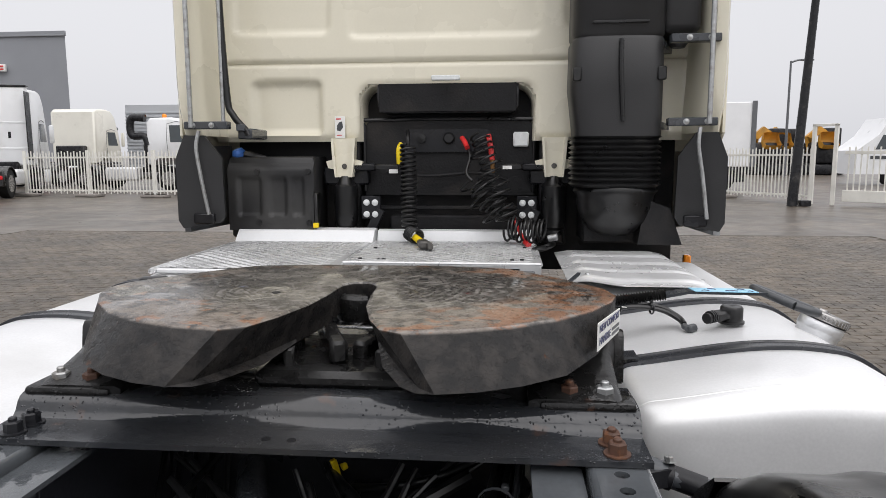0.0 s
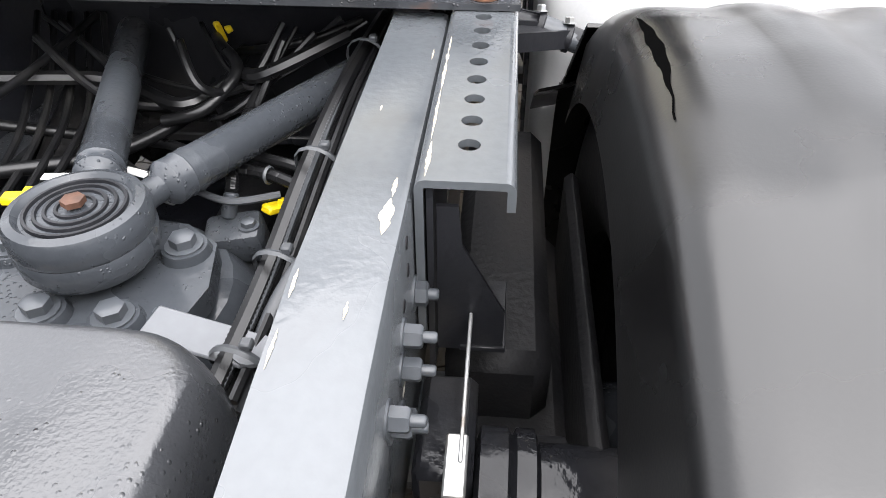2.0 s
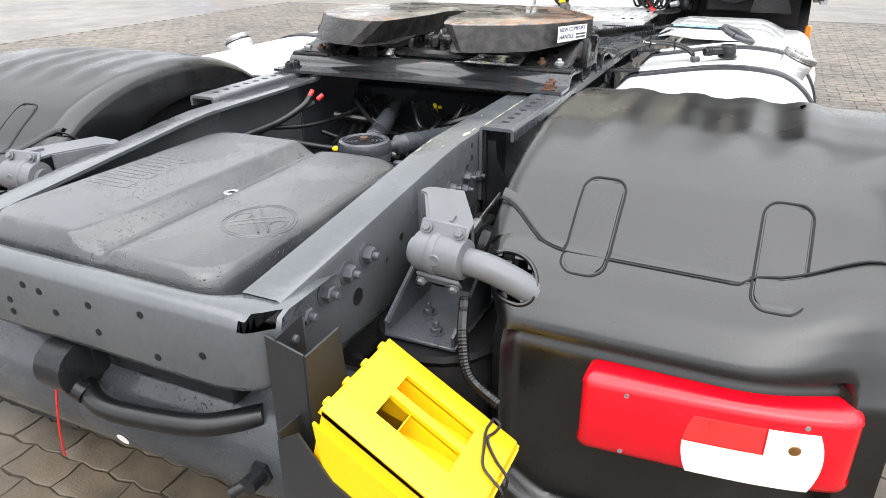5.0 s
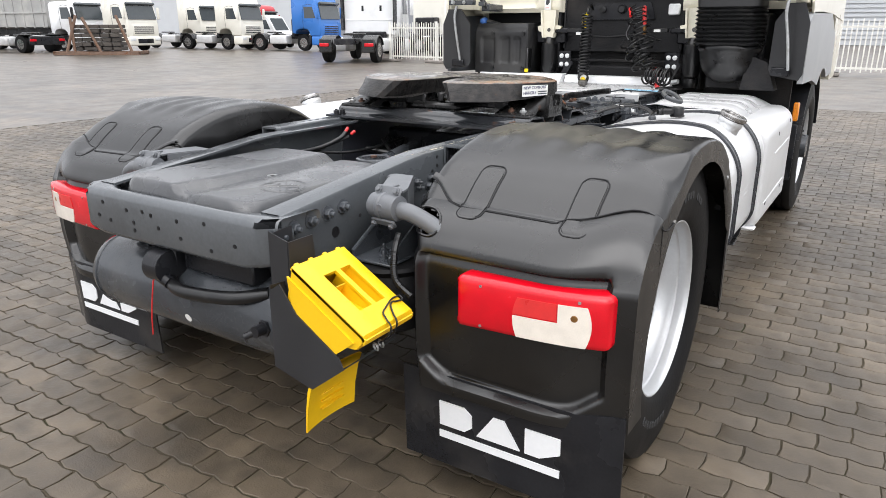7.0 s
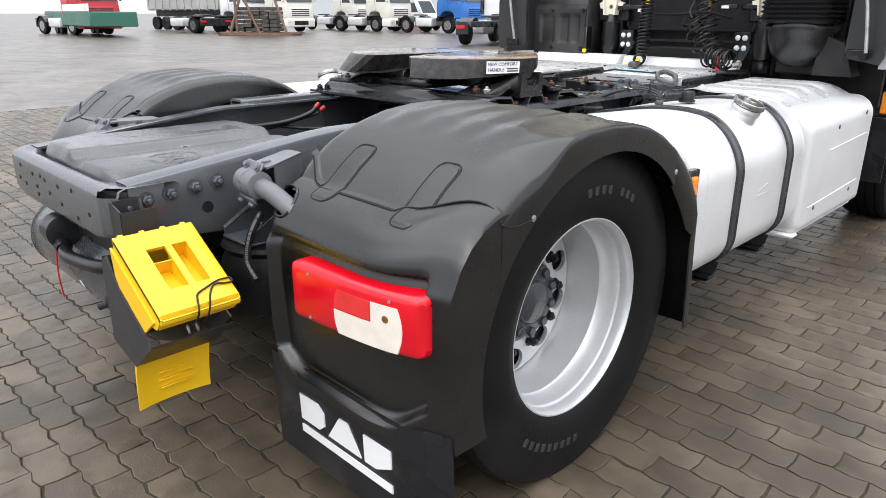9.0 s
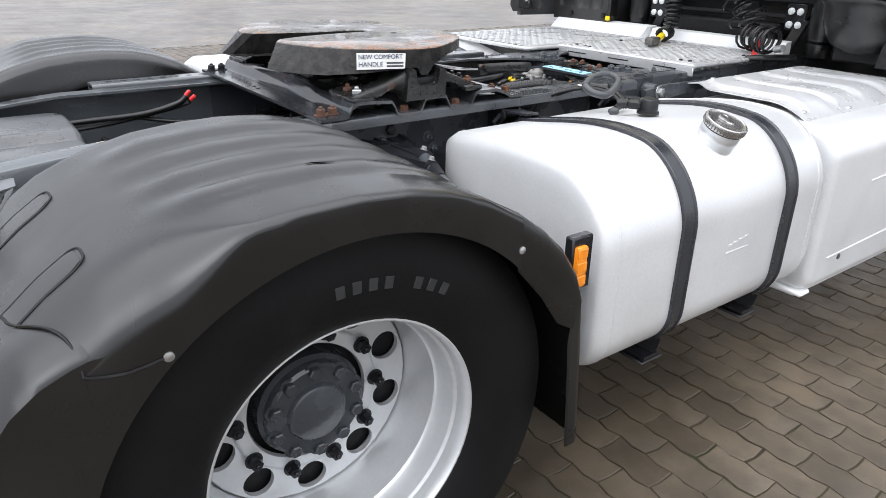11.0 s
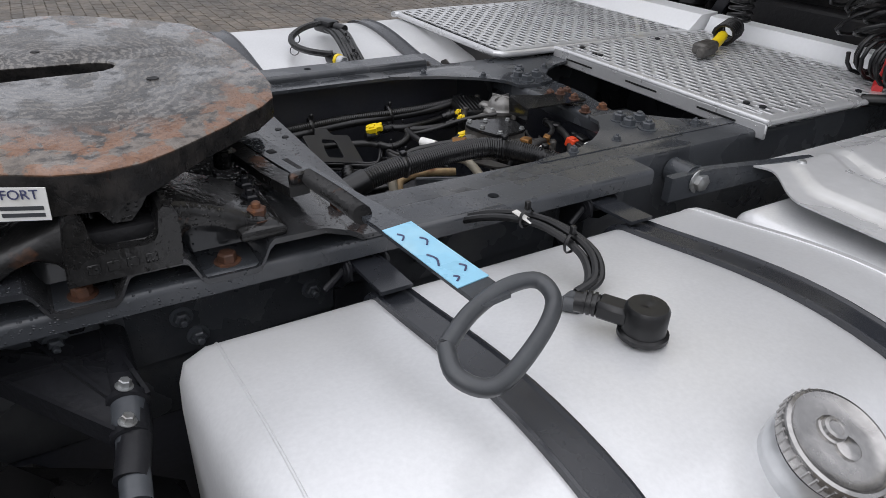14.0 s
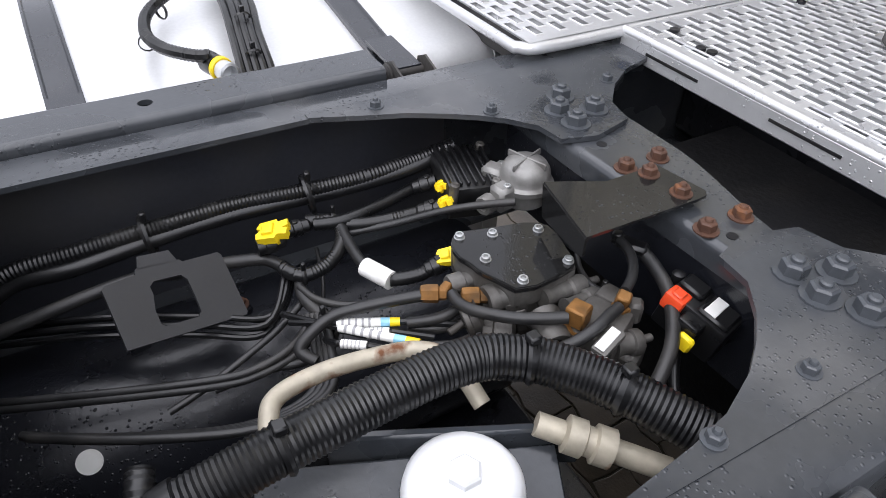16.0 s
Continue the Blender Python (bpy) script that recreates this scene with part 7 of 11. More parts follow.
g.hexbolt((0.475, 1.78, 0.905), (1, 0, 0), 0.017, 0.016)
part("support_arm", g, CHASSIS, bx)
part("bolt", G().hexbolt((0.488, 1.78, 0.906), (1, 0, 0), 0.018, 0.014), ZINC, bx)

# ---- perforated aluminium catwalk
def perforated(x0, x1, y0, y1, z, px, py, sx, sy, curve=0.0):
    """A plate with staggered rows of slots; slots run along x."""
    g = G()
    ny = int(round((y1 - y0) / py))
    t = 0.003

    def zz(x, y):
        return z + curve * (x - x0)
    for j in range(ny):
        ya, yb = y0 + (y1 - y0) * j / ny, y0 + (y1 - y0) * (j + 1) / ny
        ym = (ya + yb) / 2
        xs, x = [x0], x0 + 0.015 + (px * 0.5 if j % 2 else 0)
        slots = []
        while x + sx < x1 - 0.012:
            slots.append((x, x + sx))
            x += px
        cur = x0
        quads = []
        for a, b in slots:
            quads.append((cur, a, ya, yb))
            quads.append((a, b, ya, ym - sy / 2))
            quads.append((a, b, ym + sy / 2, yb))
            cur = b
            c4 = [(a, ym - sy / 2), (b, ym - sy / 2), (b, ym + sy / 2), (a, ym + sy / 2)]
            g.add([(p, q, zz(p, q)) for p, q in c4] + [(p, q, zz(p, q) - 0.006) for p, q in c4], [(i, i + 4, (i + 1) % 4 + 4, (i + 1) % 4) for i in range(4)])
            e = 0.0028     # punched-up rim
            o4 = [(a - e, ym - sy / 2 - e), (b + e, ym - sy / 2 - e), (b + e, ym + sy / 2 + e), (a - e, ym + sy / 2 + e)]
            g.add([(p, q, zz(p, q) + 0.0002) for p, q in o4] + [(p, q, zz(p, q) + 0.0018) for p, q in c4] + [(p, q, zz(p, q) - 0.001) for p, q in c4], [(i, (i + 1) % 4, (i + 1) % 4 + 4, i + 4) for i in range(4)] + [(i + 4, (i + 1) % 4 + 4, (i + 1) % 4 + 8, i + 8) for i in range(4)])
        quads.append((cur, x1, ya, yb))
        for a, b, c, d in quads:
            g.add([(a, c, zz(a, c)), (b, c, zz(b, c)), (b, d, zz(b, d)), (a, d, zz(a, d))], [(0, 1, 2, 3)])
            g.add([(a, c, zz(a, c) - t), (b, c, zz(b, c) - t), (b, d, zz(b, d) - t), (a, d, zz(a, d) - t)], [(3, 2, 1, 0)])
    return g


g = perforated(-0.352, 0.428, 2.075, 2.70, 0.9825, 0.0565, 0.0250, 0.036, 0.0135)
walkway = part("catwalk", g, CATWALK, truck, "perforated aluminium catwalk behind the cab")
g = G()     # rolled edges
g.tube([(-0.358, 2.06, 0.976), (0.434, 2.06, 0.976)], 0.0085, n=10, steps=1)
g.box(-0.358, 0.434, 2.052, 2.0605, 0.935, 0.975, 0.003)
g.box(-0.358, 0.434, 2.062, 2.077, 0.977, 0.9826, 0.002)
g.tube([(0.432, 2.06, 0.976), (0.432, 2.72, 0.976)], 0.0085, n=10, steps=1)
g.tube([(-0.356, 2.06, 0.976), (-0.356, 2.72, 0.976)], 0.0085, n=10, steps=1)
g.box(-0.36, 0.436, 2.70, 2.725, 0.960, 0.984, 0.003)
for k in range(3):
    g.box(-0.27 + 0.27 * k, -0.15 + 0.27 * k, 2.0875, 2.093, 0.9825, 0.986, 0.001)
part("rolled_edge", g, CATWALK, walkway)
for k in range(3):
    part("slot", G().box(-0.29 + 0.26 * k, -0.17 + 0.26 * k, 2.0505, 2.0525, 0.955, 0.960, 0.0005), DARK, walkway)
for x, y in ((-0.30, 2.12), (-0.22, 2.10), (-0.20, 2.105), (0.36, 2.13), (0.32, 2.12), (-0.30, 2.45), (0.38, 2.5)):
    part("stud", G().lathe([(0.009, 0.0), (0.009, 0.005), (0.004, 0.007)], (x, y, 0.9825), (0, 0, 1), 10), BLACK_STEEL, walkway)
g = perforated(-1.035, -0.366, 1.86, 2.66, 0.9825, 0.0565, 0.0250, 0.036, 0.0135)
side_walk = part("catwalk_side", g, CATWALK, walkway, "perforated aluminium side plate over the tank")
g = G()
g.tube([(-1.055, 2.66, 0.972), (-1.050, 1.90, 0.972), (-1.02, 1.853, 0.972), (-0.96, 1.842, 0.972), (-0.45, 1.842, 0.972), (-0.38, 1.85, 0.972), (-0.362, 1.90, 0.972), (-0.362, 2.10, 0.972)], 0.0105, n=10, steps=5)
g.box(-1.045, -1.03, 1.87, 2.66, 0.970, 0.9825, 0.002)
part("rolled_edge", g, CATWALK, side_walk)
g = G()     # upstand along the cab side, in two pieces
g.prism([(2.665, 0.965), (2.665, 0.985), (2.72, 1.035), (2.80, 1.040), (2.80, 0.965)], lambda a, b, d: (-1.05 + d, a, b), 0.695)
g.prism([(2.735, 0.965), (2.735, 0.985), (2.755, 1.030), (2.80, 1.035), (2.80, 0.965)], lambda a, b, d: (-0.345 + d, a, b), 0.775)
part("upstand", g, WHITE, walkway, "white upstand behind the catwalk")
g = G().box(-1.02, -0.40, 1.90, 2.7, 0.90, 0.962, 0.004)
part("support", g, BLACK_STEEL, walkway)

# ---- front cross member with gussets, between the rails
g = G()
z = 0.946
def cross_pt(x, k):     # flat top with a rounded bend along its edge
    y0, y1 = 1.758 + 0.045 * (x + 0.14) * (x > -0.14), 1.887 - 0.08 * smooth(-0.05, 0.18, x) * 0.46
    r = 0.013
    if k < 2:
        return (x, (y1, lerp(y0 + r, y1, 0.4))[k], z)
    a = (k - 2) * math.pi / 10
    return (x, y0 + r - r * math.sin(a), z - r + r * math.cos(a)) if k < 8 else (x, y0, z - 0.035)


g.grid(steps(-0.27, 0.27, 18), list(range(9)), cross_pt, lambda x, k: tuple(Vector(cross_pt(x, k)) + Vector((0, 0.006 if k > 6 else 0, -0.006 if k < 7 else 0))))
g.box(-0.23, 0.23, 1.838, 1.848, z - 0.13, z - 0.007, 0.002)
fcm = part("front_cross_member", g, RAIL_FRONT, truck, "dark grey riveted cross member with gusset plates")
part("web", G().grid(steps(-0.27, 0.27, 4), [0, 1], lambda x, k: (x, 1.761 + 0.045 * (x + 0.14) * (x > -0.14), z - 0.034 - 0.13 * k), lambda x, k: (x, 1.768 + 0.045 * (x + 0.14) * (x > -0.14), z - 0.034 - 0.13 * k)), VESSEL, fcm)


def gusset(s):
    """Gusset plate with concave edges to both sides of the cross member."""
    o = 0.0 if s > 0 else -0.035
    poly = [(0.350, 1.46), (0.350, 2.05), (0.318 + o, 2.05), (0.298 + o, 1.985), (0.262 + o, 1.93), (0.215 + o, 1.885), (0.165 + o, 1.872), (0.145 + o, 1.80), (0.160 + o, 1.748), (0.205 + o, 1.742),
            (0.243 + o, 1.712), (0.270 + o, 1.68), (0.293 + o, 1.645), (0.316 + o * 0.8, 1.59), (0.326 + o * 0.6, 1.54), (0.336, 1.46)]
    return G().prism(poly, lambda a, b, d: (s * a, b, z + 0.001 + d), 0.008)


for s in (1, -1):
    part("gusset_plate", gusset(s), RAIL_FRONT, fcm, "dark grey gusset plate")
bolts([((x, y, z + 0.009), (0, 0, 1), 0.0145, 0.015, 0.006) for x, y in ((-0.228, 1.823), (-0.192, 1.793), (-0.173, 1.843), (-0.150, 1.792))], BOLT, fcm)
bolts([((x, y, z + 0.009), (0, 0, 1), 0.0145, 0.015, 0.006) for x, y in ((0.218, 1.795), (0.240, 1.838), (0.257, 1.789), (0.295, 1.812))], BOLT, fcm)
bolts([((x, y, z + 0.009), (0, 0, 1), 0.008, 0.009, 0.003) for x, y in ((-0.236, 1.704), (-0.243, 1.927), (-0.325, 1.56), (0.318, 1.694), (0.33, 1.56), (0.315, 1.95))], BOLT, fcm)
bolts([((x, y, z), (0, 0, 1), 0.0105, 0.012, 0.003) for x, y in ((-0.036, 1.787), (-0.036, 1.844), (0.112, 1.839), (0.112, 1.781))], RUSTY, fcm)
for x, y in ((-0.10, 1.80), (0.135, 1.80)):
    part("hole", G().cyl((x, y, z - 0.002), (x, y, z + 0.0007), 0.0075, n=12), DARK, fcm)
g = G()     # dark sheet shield over the valve
SHIELD = [(-0.040, 1.656), (-0.024, 1.690), (-0.006, 1.725), (-0.006, 1.81), (0.066, 1.822), (0.074, 1.816), (0.076, 1.800), (0.073, 1.632)]
g.prism(SHIELD, lambda a, b, d: (a, b, z + 0.012 + d), 0.004)
g.prism([(-0.040, z + 0.014), (0.073, z + 0.014), (0.073, z - 0.012), (0.062, z - 0.016), (-0.03, z - 0.03)], lambda a, b, d: (a, 1.654 - (a + 0.040) * 0.21 + d, b), 0.004)
shield = part("shield", g, GLOSS_BLACK, fcm, "glossy wet black shield plate")
bolts([((x, y, z + 0.016), (0, 0, 1), 0.0095, 0.010, 0.004) for x, y in ((0.006, 1.785), (0.057, 1.790))], RUSTY, shield)

# ---- valves, hoses and wiring between the rails
def cast_port(p0, p1, r, lip=0.003):
    """A cast pipe port: a barrel with a root fillet, a raised lip and a bored end."""
    p0, p1 = Vector(p0), Vector(p1)
    h = (p1 - p0).length
    return G().lathe([(r * 1.25, 0.0), (r, 0.18 * h), (r, 0.62 * h), (r + lip, 0.66 * h), (r + lip, 0.94 * h), (r + lip - 0.0015, h), (r * 0.62, h), (r * 0.60, 0.8 * h), (0.0, 0.8 * h)], p0, p1 - p0, 18)


def brass_elbow(p, rot, k=1.0, down=True):
    """A square brass push-in elbow over a hexagon nut."""
    g = G().obox(p, (0.019 * k, 0.019 * k, 0.020 * k), rot, 0.0022)
    if down:
        p = Vector(p)
        g.lathe([(0.0095 * k, -0.012 * k), (0.0130 * k, -0.0125 * k), (0.0138 * k, -0.014 * k), (0.0138 * k, -0.021 * k), (0.0130 * k, -0.0225 * k), (0.010 * k, -0.026 * k)], p, (0, 0, 1), 6)
    return g


def notched_clip(p, rot, k=1.0):
    """A yellow locking clip: a plate with two ears, a notch and a raised nib."""
    m = Matrix.Translation(Vector(p)) @ Euler([math.radians(a) for a in rot]).to_matrix().to_4x4()
    g = G().prism([(-0.016, -0.011), (0.004, -0.013), (0.006, -0.008), (0.016, -0.010), (0.017, -0.002), (0.011, 0.0), (0.017, 0.003), (0.016, 0.011), (0.006, 0.009), (0.004, 0.013), (-0.014, 0.011), (-0.017, 0.004), (-0.012, 0.001), (-0.017, -0.004)],
                  lambda a, b, d: m @ Vector((a * k, b * k, d)), 0.009 * k)
    g.add(*[(list(q.v), list(q.f)) for q in (G().box(-0.010 * k, 0.002 * k, -0.007 * k, 0.007 * k, 0.008 * k, 0.0125 * k, 0.0012).move(m),)][0])
    g.add(*[(list(q.v), list(q.f)) for q in (G().box(-0.007 * k, 0.004 * k, -0.008 * k, 0.008 * k, -0.008 * k, 0.001 * k, 0.0012).move(m),)][0])
    return g


def plug(p0, p1, r):
    """A moulded cable plug: a grip collar, a stepped barrel and a latch."""
    p0, p1 = Vector(p0), Vector(p1)
    h = (p1 - p0).length
    g = G().lathe([(r * 0.7, 0.0), (r, 0.1 * h), (r, 0.35 * h), (r * 1.2, 0.38 * h), (r * 1.2, 0.7 * h), (r * 1.05, 0.74 * h), (r * 1.05, h), (0.0, h)], p0, p1 - p0, 14)
    return g.obox(p0.lerp(p1, 0.6) + Vector((0, 0, r * 1.15)), (r * 0.8, r * 0.8, r * 0.5), (0, 0, 0), 0.001)


RX, RY = -0.150, 1.712
g = G()
g.lathe([(0.026, -0.062), (0.034, -0.056), (0.036, -0.035), (0.041, -0.032), (0.042, -0.024), (0.038, -0.021), (0.0365, -0.019), (0.0365, -0.012), (0.035, -0.004), (0.030, 0.004), (0.020, 0.009), (0.008, 0.0115), (0.0, 0.012)], (RX, RY, 0.910), (0, 0, 1), 32)
g.obox((RX - 0.034, RY - 0.03, 0.881), (0.035, 0.03, 0.035), (0, 0, 30), 0.006)
g.obox((RX + 0.010, RY - 0.045, 0.875), (0.03, 0.03, 0.04), (0, 0, 10), 0.006)
relay = part("relay_valve", g, CAST_LIGHT, truck, "cast aluminium relay valve with a ribbed black connector block")
for a in (20, 110):
    part("rib", G().obox((RX, RY, 0.9180), (0.066, 0.0035, 0.010), (0, 0, a), 0.001), CAST_LIGHT, relay)
for k in range(4):
    a = math.tau * k / 4 + 0.35
    q = (RX + 0.043 * math.cos(a), RY + 0.043 * math.sin(a))
    part("lug", G().lathe([(0.008, -0.026), (0.0085, -0.004), (0.0075, 0.0)], (*q, 0.891), (0, 0, 1), 12), CAST_LIGHT, relay)
    part("screw", G().lathe([(0.0055, 0.0), (0.0055, 0.005), (0.0045, 0.006), (0.0028, 0.006), (0.0028, 0.003), (0.0, 0.003)], (*q, 0.891), (0, 0, 1), 12), ZINC, relay)
part("port", cast_port((RX - 0.005, RY - 0.03, 0.868), (RX + 0.012, RY - 0.078, 0.869), 0.0115), CAST_LIGHT, relay)
bm0 = Matrix.Translation((-0.212, 1.650, 0.880)) @ Euler((math.radians(-4), math.radians(4), math.radians(-12))).to_matrix().to_4x4()
block = part("connector_block", G().box(-0.050, 0.050, -0.040, 0.040, -0.020, 0.008, 0.005, 2, bm0).box(-0.046, 0.046, -0.036, 0.036, -0.05, -0.018, 0.003, 1, bm0), HOSE, relay)
for k in range(7):
    part("fin", G().box(-0.052, 0.044, -0.036 + 0.0115 * k, -0.0315 + 0.0115 * k, 0.006, 0.0155, 0.0012, 1, bm0), HOSE, block)
for a, b in ((-0.047, 0.037), (0.046, 0.030), (0.048, -0.034)):
    part("sleeve", G().lathe([(0.007, -0.02), (0.007, 0.016), (0.0045, 0.018), (0.0, 0.017)], bm0 @ Vector((a, b, 0.0)), bm0.to_3x3() @ Vector((0, 0, 1)), 12), CAST, block)
for p, rot in (((-0.202, 1.607, 0.872), (24, -18, -30)), ((-0.169, 1.594, 0.868), (24, -18, -30))):
    part("yellow_clip", notched_clip(p, rot, 0.86), TAG_YELLOW, block)
for p0, p1 in (((-0.256, 1.583, 0.846), (-0.241, 1.617, 0.858)), ((-0.203, 1.565, 0.842), (-0.186, 1.595, 0.852))):
    part("plug", plug(p0, p1, 0.0105), HOSE, block)

COVER_RIM = [(-0.060, 1.536), (-0.074, 1.553), (-0.068, 1.570), (-0.060, 1.600), (-0.048, 1.655), (-0.024, 1.668), (0.018, 1.657), (0.044, 1.652), (0.054, 1.636), (0.060, 1.562), (0.030, 1.550), (0.006, 1.538), (-0.012, 1.536), (-0.034, 1.528)]


def rim(scale=1.0):
    """The cover's outline with its corners cut round, drawn in towards the middle by scale."""
    pts, n = [], len(COVER_RIM)
    for i, (a, b) in enumerate(COVER_RIM):
        for (c, d) in (COVER_RIM[i - 1], COVER_RIM[(i + 1) % n]):
            pts.append((lerp(a, c, 0.28), lerp(b, d, 0.28)))
    return [(-0.005 + (x + 0.005) * scale, 1.597 + (y - 1.597) * scale) for x, y in pts]


g = G().prism(rim(0.965), lambda a, b, d: (a, b, 0.868 + d), 0.0225)
g.prism(rim(0.86), lambda a, b, d: (a, b, 0.800 + d), 0.068)
valve = part("brake_valve", g, CAST, truck, "dirty cast brake valve with a black cover and brass fittings")
part("gasket", G().prism(rim(0.985), lambda a, b, d: (a, b, 0.8905 + d), 0.003), DARK, valve)
SCREWS = ((-0.061, 1.550), (-0.047, 1.590), (-0.028, 1.647), (0.040, 1.643), (0.044, 1.574), (-0.009, 1.556))
for k, (x, y) in enumerate(SCREWS):
    part("lug", G().lathe([(0.0075, 0.0), (0.010, 0.012), (0.010, 0.045)], (x, y, 0.845), (0, 0, 1), 14), CAST, valve)
for k in range(5):
    part("rib", G().obox((0.004 + 0.014 * k, 1.546 + 0.005 * k, 0.852), (0.003, 0.012, 0.034), (8, 0, -20), 0.001), CAST, valve)
cvr = part("cover", G().prism(rim(1.0), lambda a, b, d: (a, b, 0.8935 + d), 0.004).prism(rim(0.975), lambda a, b, d: (a, b, 0.8975 + d), 0.0012), GLOSS_BLACK, valve, "black screwed valve cover")
for x, y in SCREWS:
    part("screw", G().lathe([(0.0072, 0.0), (0.0072, 0.001), (0.0058, 0.0012), (0.0058, 0.0052), (0.0050, 0.006), (0.0032, 0.006), (0.0032, 0.003), (0.0, 0.003)], (x, y, 0.8987), (0, 0, 1), 14), ZINC, cvr)
for p0, p1, r in (((0.029, 1.571, 0.868), (0.027, 1.535, 0.868), 0.0165), ((0.058, 1.595, 0.872), (0.055, 1.659, 0.868), 0.0105), ((0.081, 1.612, 0.870), (0.078, 1.663, 0.866), 0.0095), ((-0.015, 1.563, 0.868), (-0.016, 1.509, 0.870), 0.0105),
                  ((0.079, 1.581, 0.868), (0.120, 1.572, 0.862), 0.0175), ((0.036, 1.523, 0.858), (0.032, 1.504, 0.852), 0.018), ((0.072, 1.548, 0.850), (0.050, 1.522, 0.845), 0.0165), ((0.153, 1.624, 0.868), (0.161, 1.656, 0.866), 0.0125)):
    part("port", cast_port(p0, p1, r), CAST, valve)
for p0, p1 in (((0.056, 1.655, 0.869), (0.057, 1.681, 0.868)), ((0.077, 1.658, 0.866), (0.080, 1.679, 0.865)), ((0.160, 1.652, 0.866), (0.162, 1.673, 0.866)), ((0.032, 1.503, 0.852), (0.033, 1.483, 0.846))):
    part("stud", G().cyl(p0, p1, 0.0048, n=10, b=0.001), CAST, valve)
SB = Vector((0.124, 1.630, 0.858))
g = G().obox(SB, (0.060, 0.070, 0.050), (4, 0, 28), 0.010, 2).obox(SB + Vector((0.022, 0.020, -0.024)), (0.045, 0.045, 0.040), (0, 0, 28), 0.006)
g.obox(SB + Vector((-0.022, 0.036, 0.016)), (0.040, 0.030, 0.026), (0, 0, 20), 0.006, 2).obox(SB + Vector((0.004, 0.044, 0.020)), (0.018, 0.020, 0.030), (0, 0, 50), 0.004)
part("side_body", g, CAST, valve)
part("port", G().lathe([(0.022, -0.03), (0.022, 0.0), (0.019, 0.003), (0.019, 0.012)], (0.115, 1.605, 0.862), (0, 0, 1), 18), CAST, valve)
part("port", G().lathe([(0.014, -0.03), (0.014, 0.0), (0.012, 0.002)], (0.120, 1.663, 0.876), (0, 0, 1), 16), CAST, valve)
part("pad", G().obox((0.158, 1.609, 0.885), (0.020, 0.042, 0.010), (10, 6, 18), 0.004, 2), CAST, valve)
part("label", G().obox((0.158, 1.607, 0.891), (0.012, 0.034, 0.002), (10, 6, 18), 0.0008), LABEL, valve)
part("brass_fitting", brass_elbow((0.114, 1.601, 0.893), (0, 0, 24), 1.25), BRASS, valve)
part("brass_fitting", brass_elbow((0.122, 1.658, 0.898), (14, 10, 38), 0.85), BRASS, valve)
for p, d in (((-0.011, 1.485, 0.872), (0.5, 1, 0)), ((0.014, 1.527, 0.870), (0.5, 1, 0))):
    part("brass_fitting", G().lathe([(0.008, -0.015), (0.0105, -0.014), (0.0115, -0.006), (0.0115, 0.006), (0.0085, 0.008), (0.0085, 0.016)], p, d, 6), BRASS, valve)
part("brass_fitting", G().obox((-0.010, 1.502, 0.872), (0.012, 0.016, 0.016), (0, 0, 30), 0.002), BRASS, valve)
part("mounting_plate", G().prism([(0.0, 0.0), (0.075, 0.028), (0.085, 0.062), (0.012, 0.048)], lambda a, b, d: (0.058 + a, 1.478 + b, 0.842 + a * 0.1 + d), 0.004), CAST, valve)

mat_grey_print = mat("grey_sleeve_print", (0.32, 0.32, 0.33), 0.6, var=0.1, scale=40, bump=0.01)
loom = part("wiring_loom", G().tube([(-0.31, 0.96, 0.80), (-0.324, 1.036, 0.838), (-0.319, 1.123, 0.848), (-0.313, 1.238, 0.858), (-0.310, 1.336, 0.862), (-0.293, 1.430, 0.866), (-0.282, 1.523, 0.870), (-0.281, 1.605, 0.876), (-0.280, 1.666, 0.885)], 0.0120, n=12, ribs=0.0055, rib_depth=0.045), HOSE, truck,
            "black corrugated wiring loom with yellow clips between the rails")
part("hose", G().tube([(-0.28, 0.96, 0.775), (-0.317, 1.031, 0.822), (-0.307, 1.117, 0.833), (-0.308, 1.233, 0.844), (-0.305, 1.317, 0.850), (-0.295, 1.405, 0.855), (-0.282, 1.494, 0.860), (-0.275, 1.585, 0.868), (-0.277, 1.654, 0.880)], 0.0115, n=14), HOSE, loom)
for p in ((-0.312, 1.213, 0.850), (-0.289, 1.432, 0.862)):
    part("cable_tie", G().lathe([(0.0295, -0.004), (0.031, 0.0), (0.0295, 0.004)], p, (0.1, 1, 0.15), 16, caps=False).obox(Vector(p) + Vector((0.006, 0, 0.034)), (0.011, 0.009, 0.016), b=0.002), HOSE, loom)
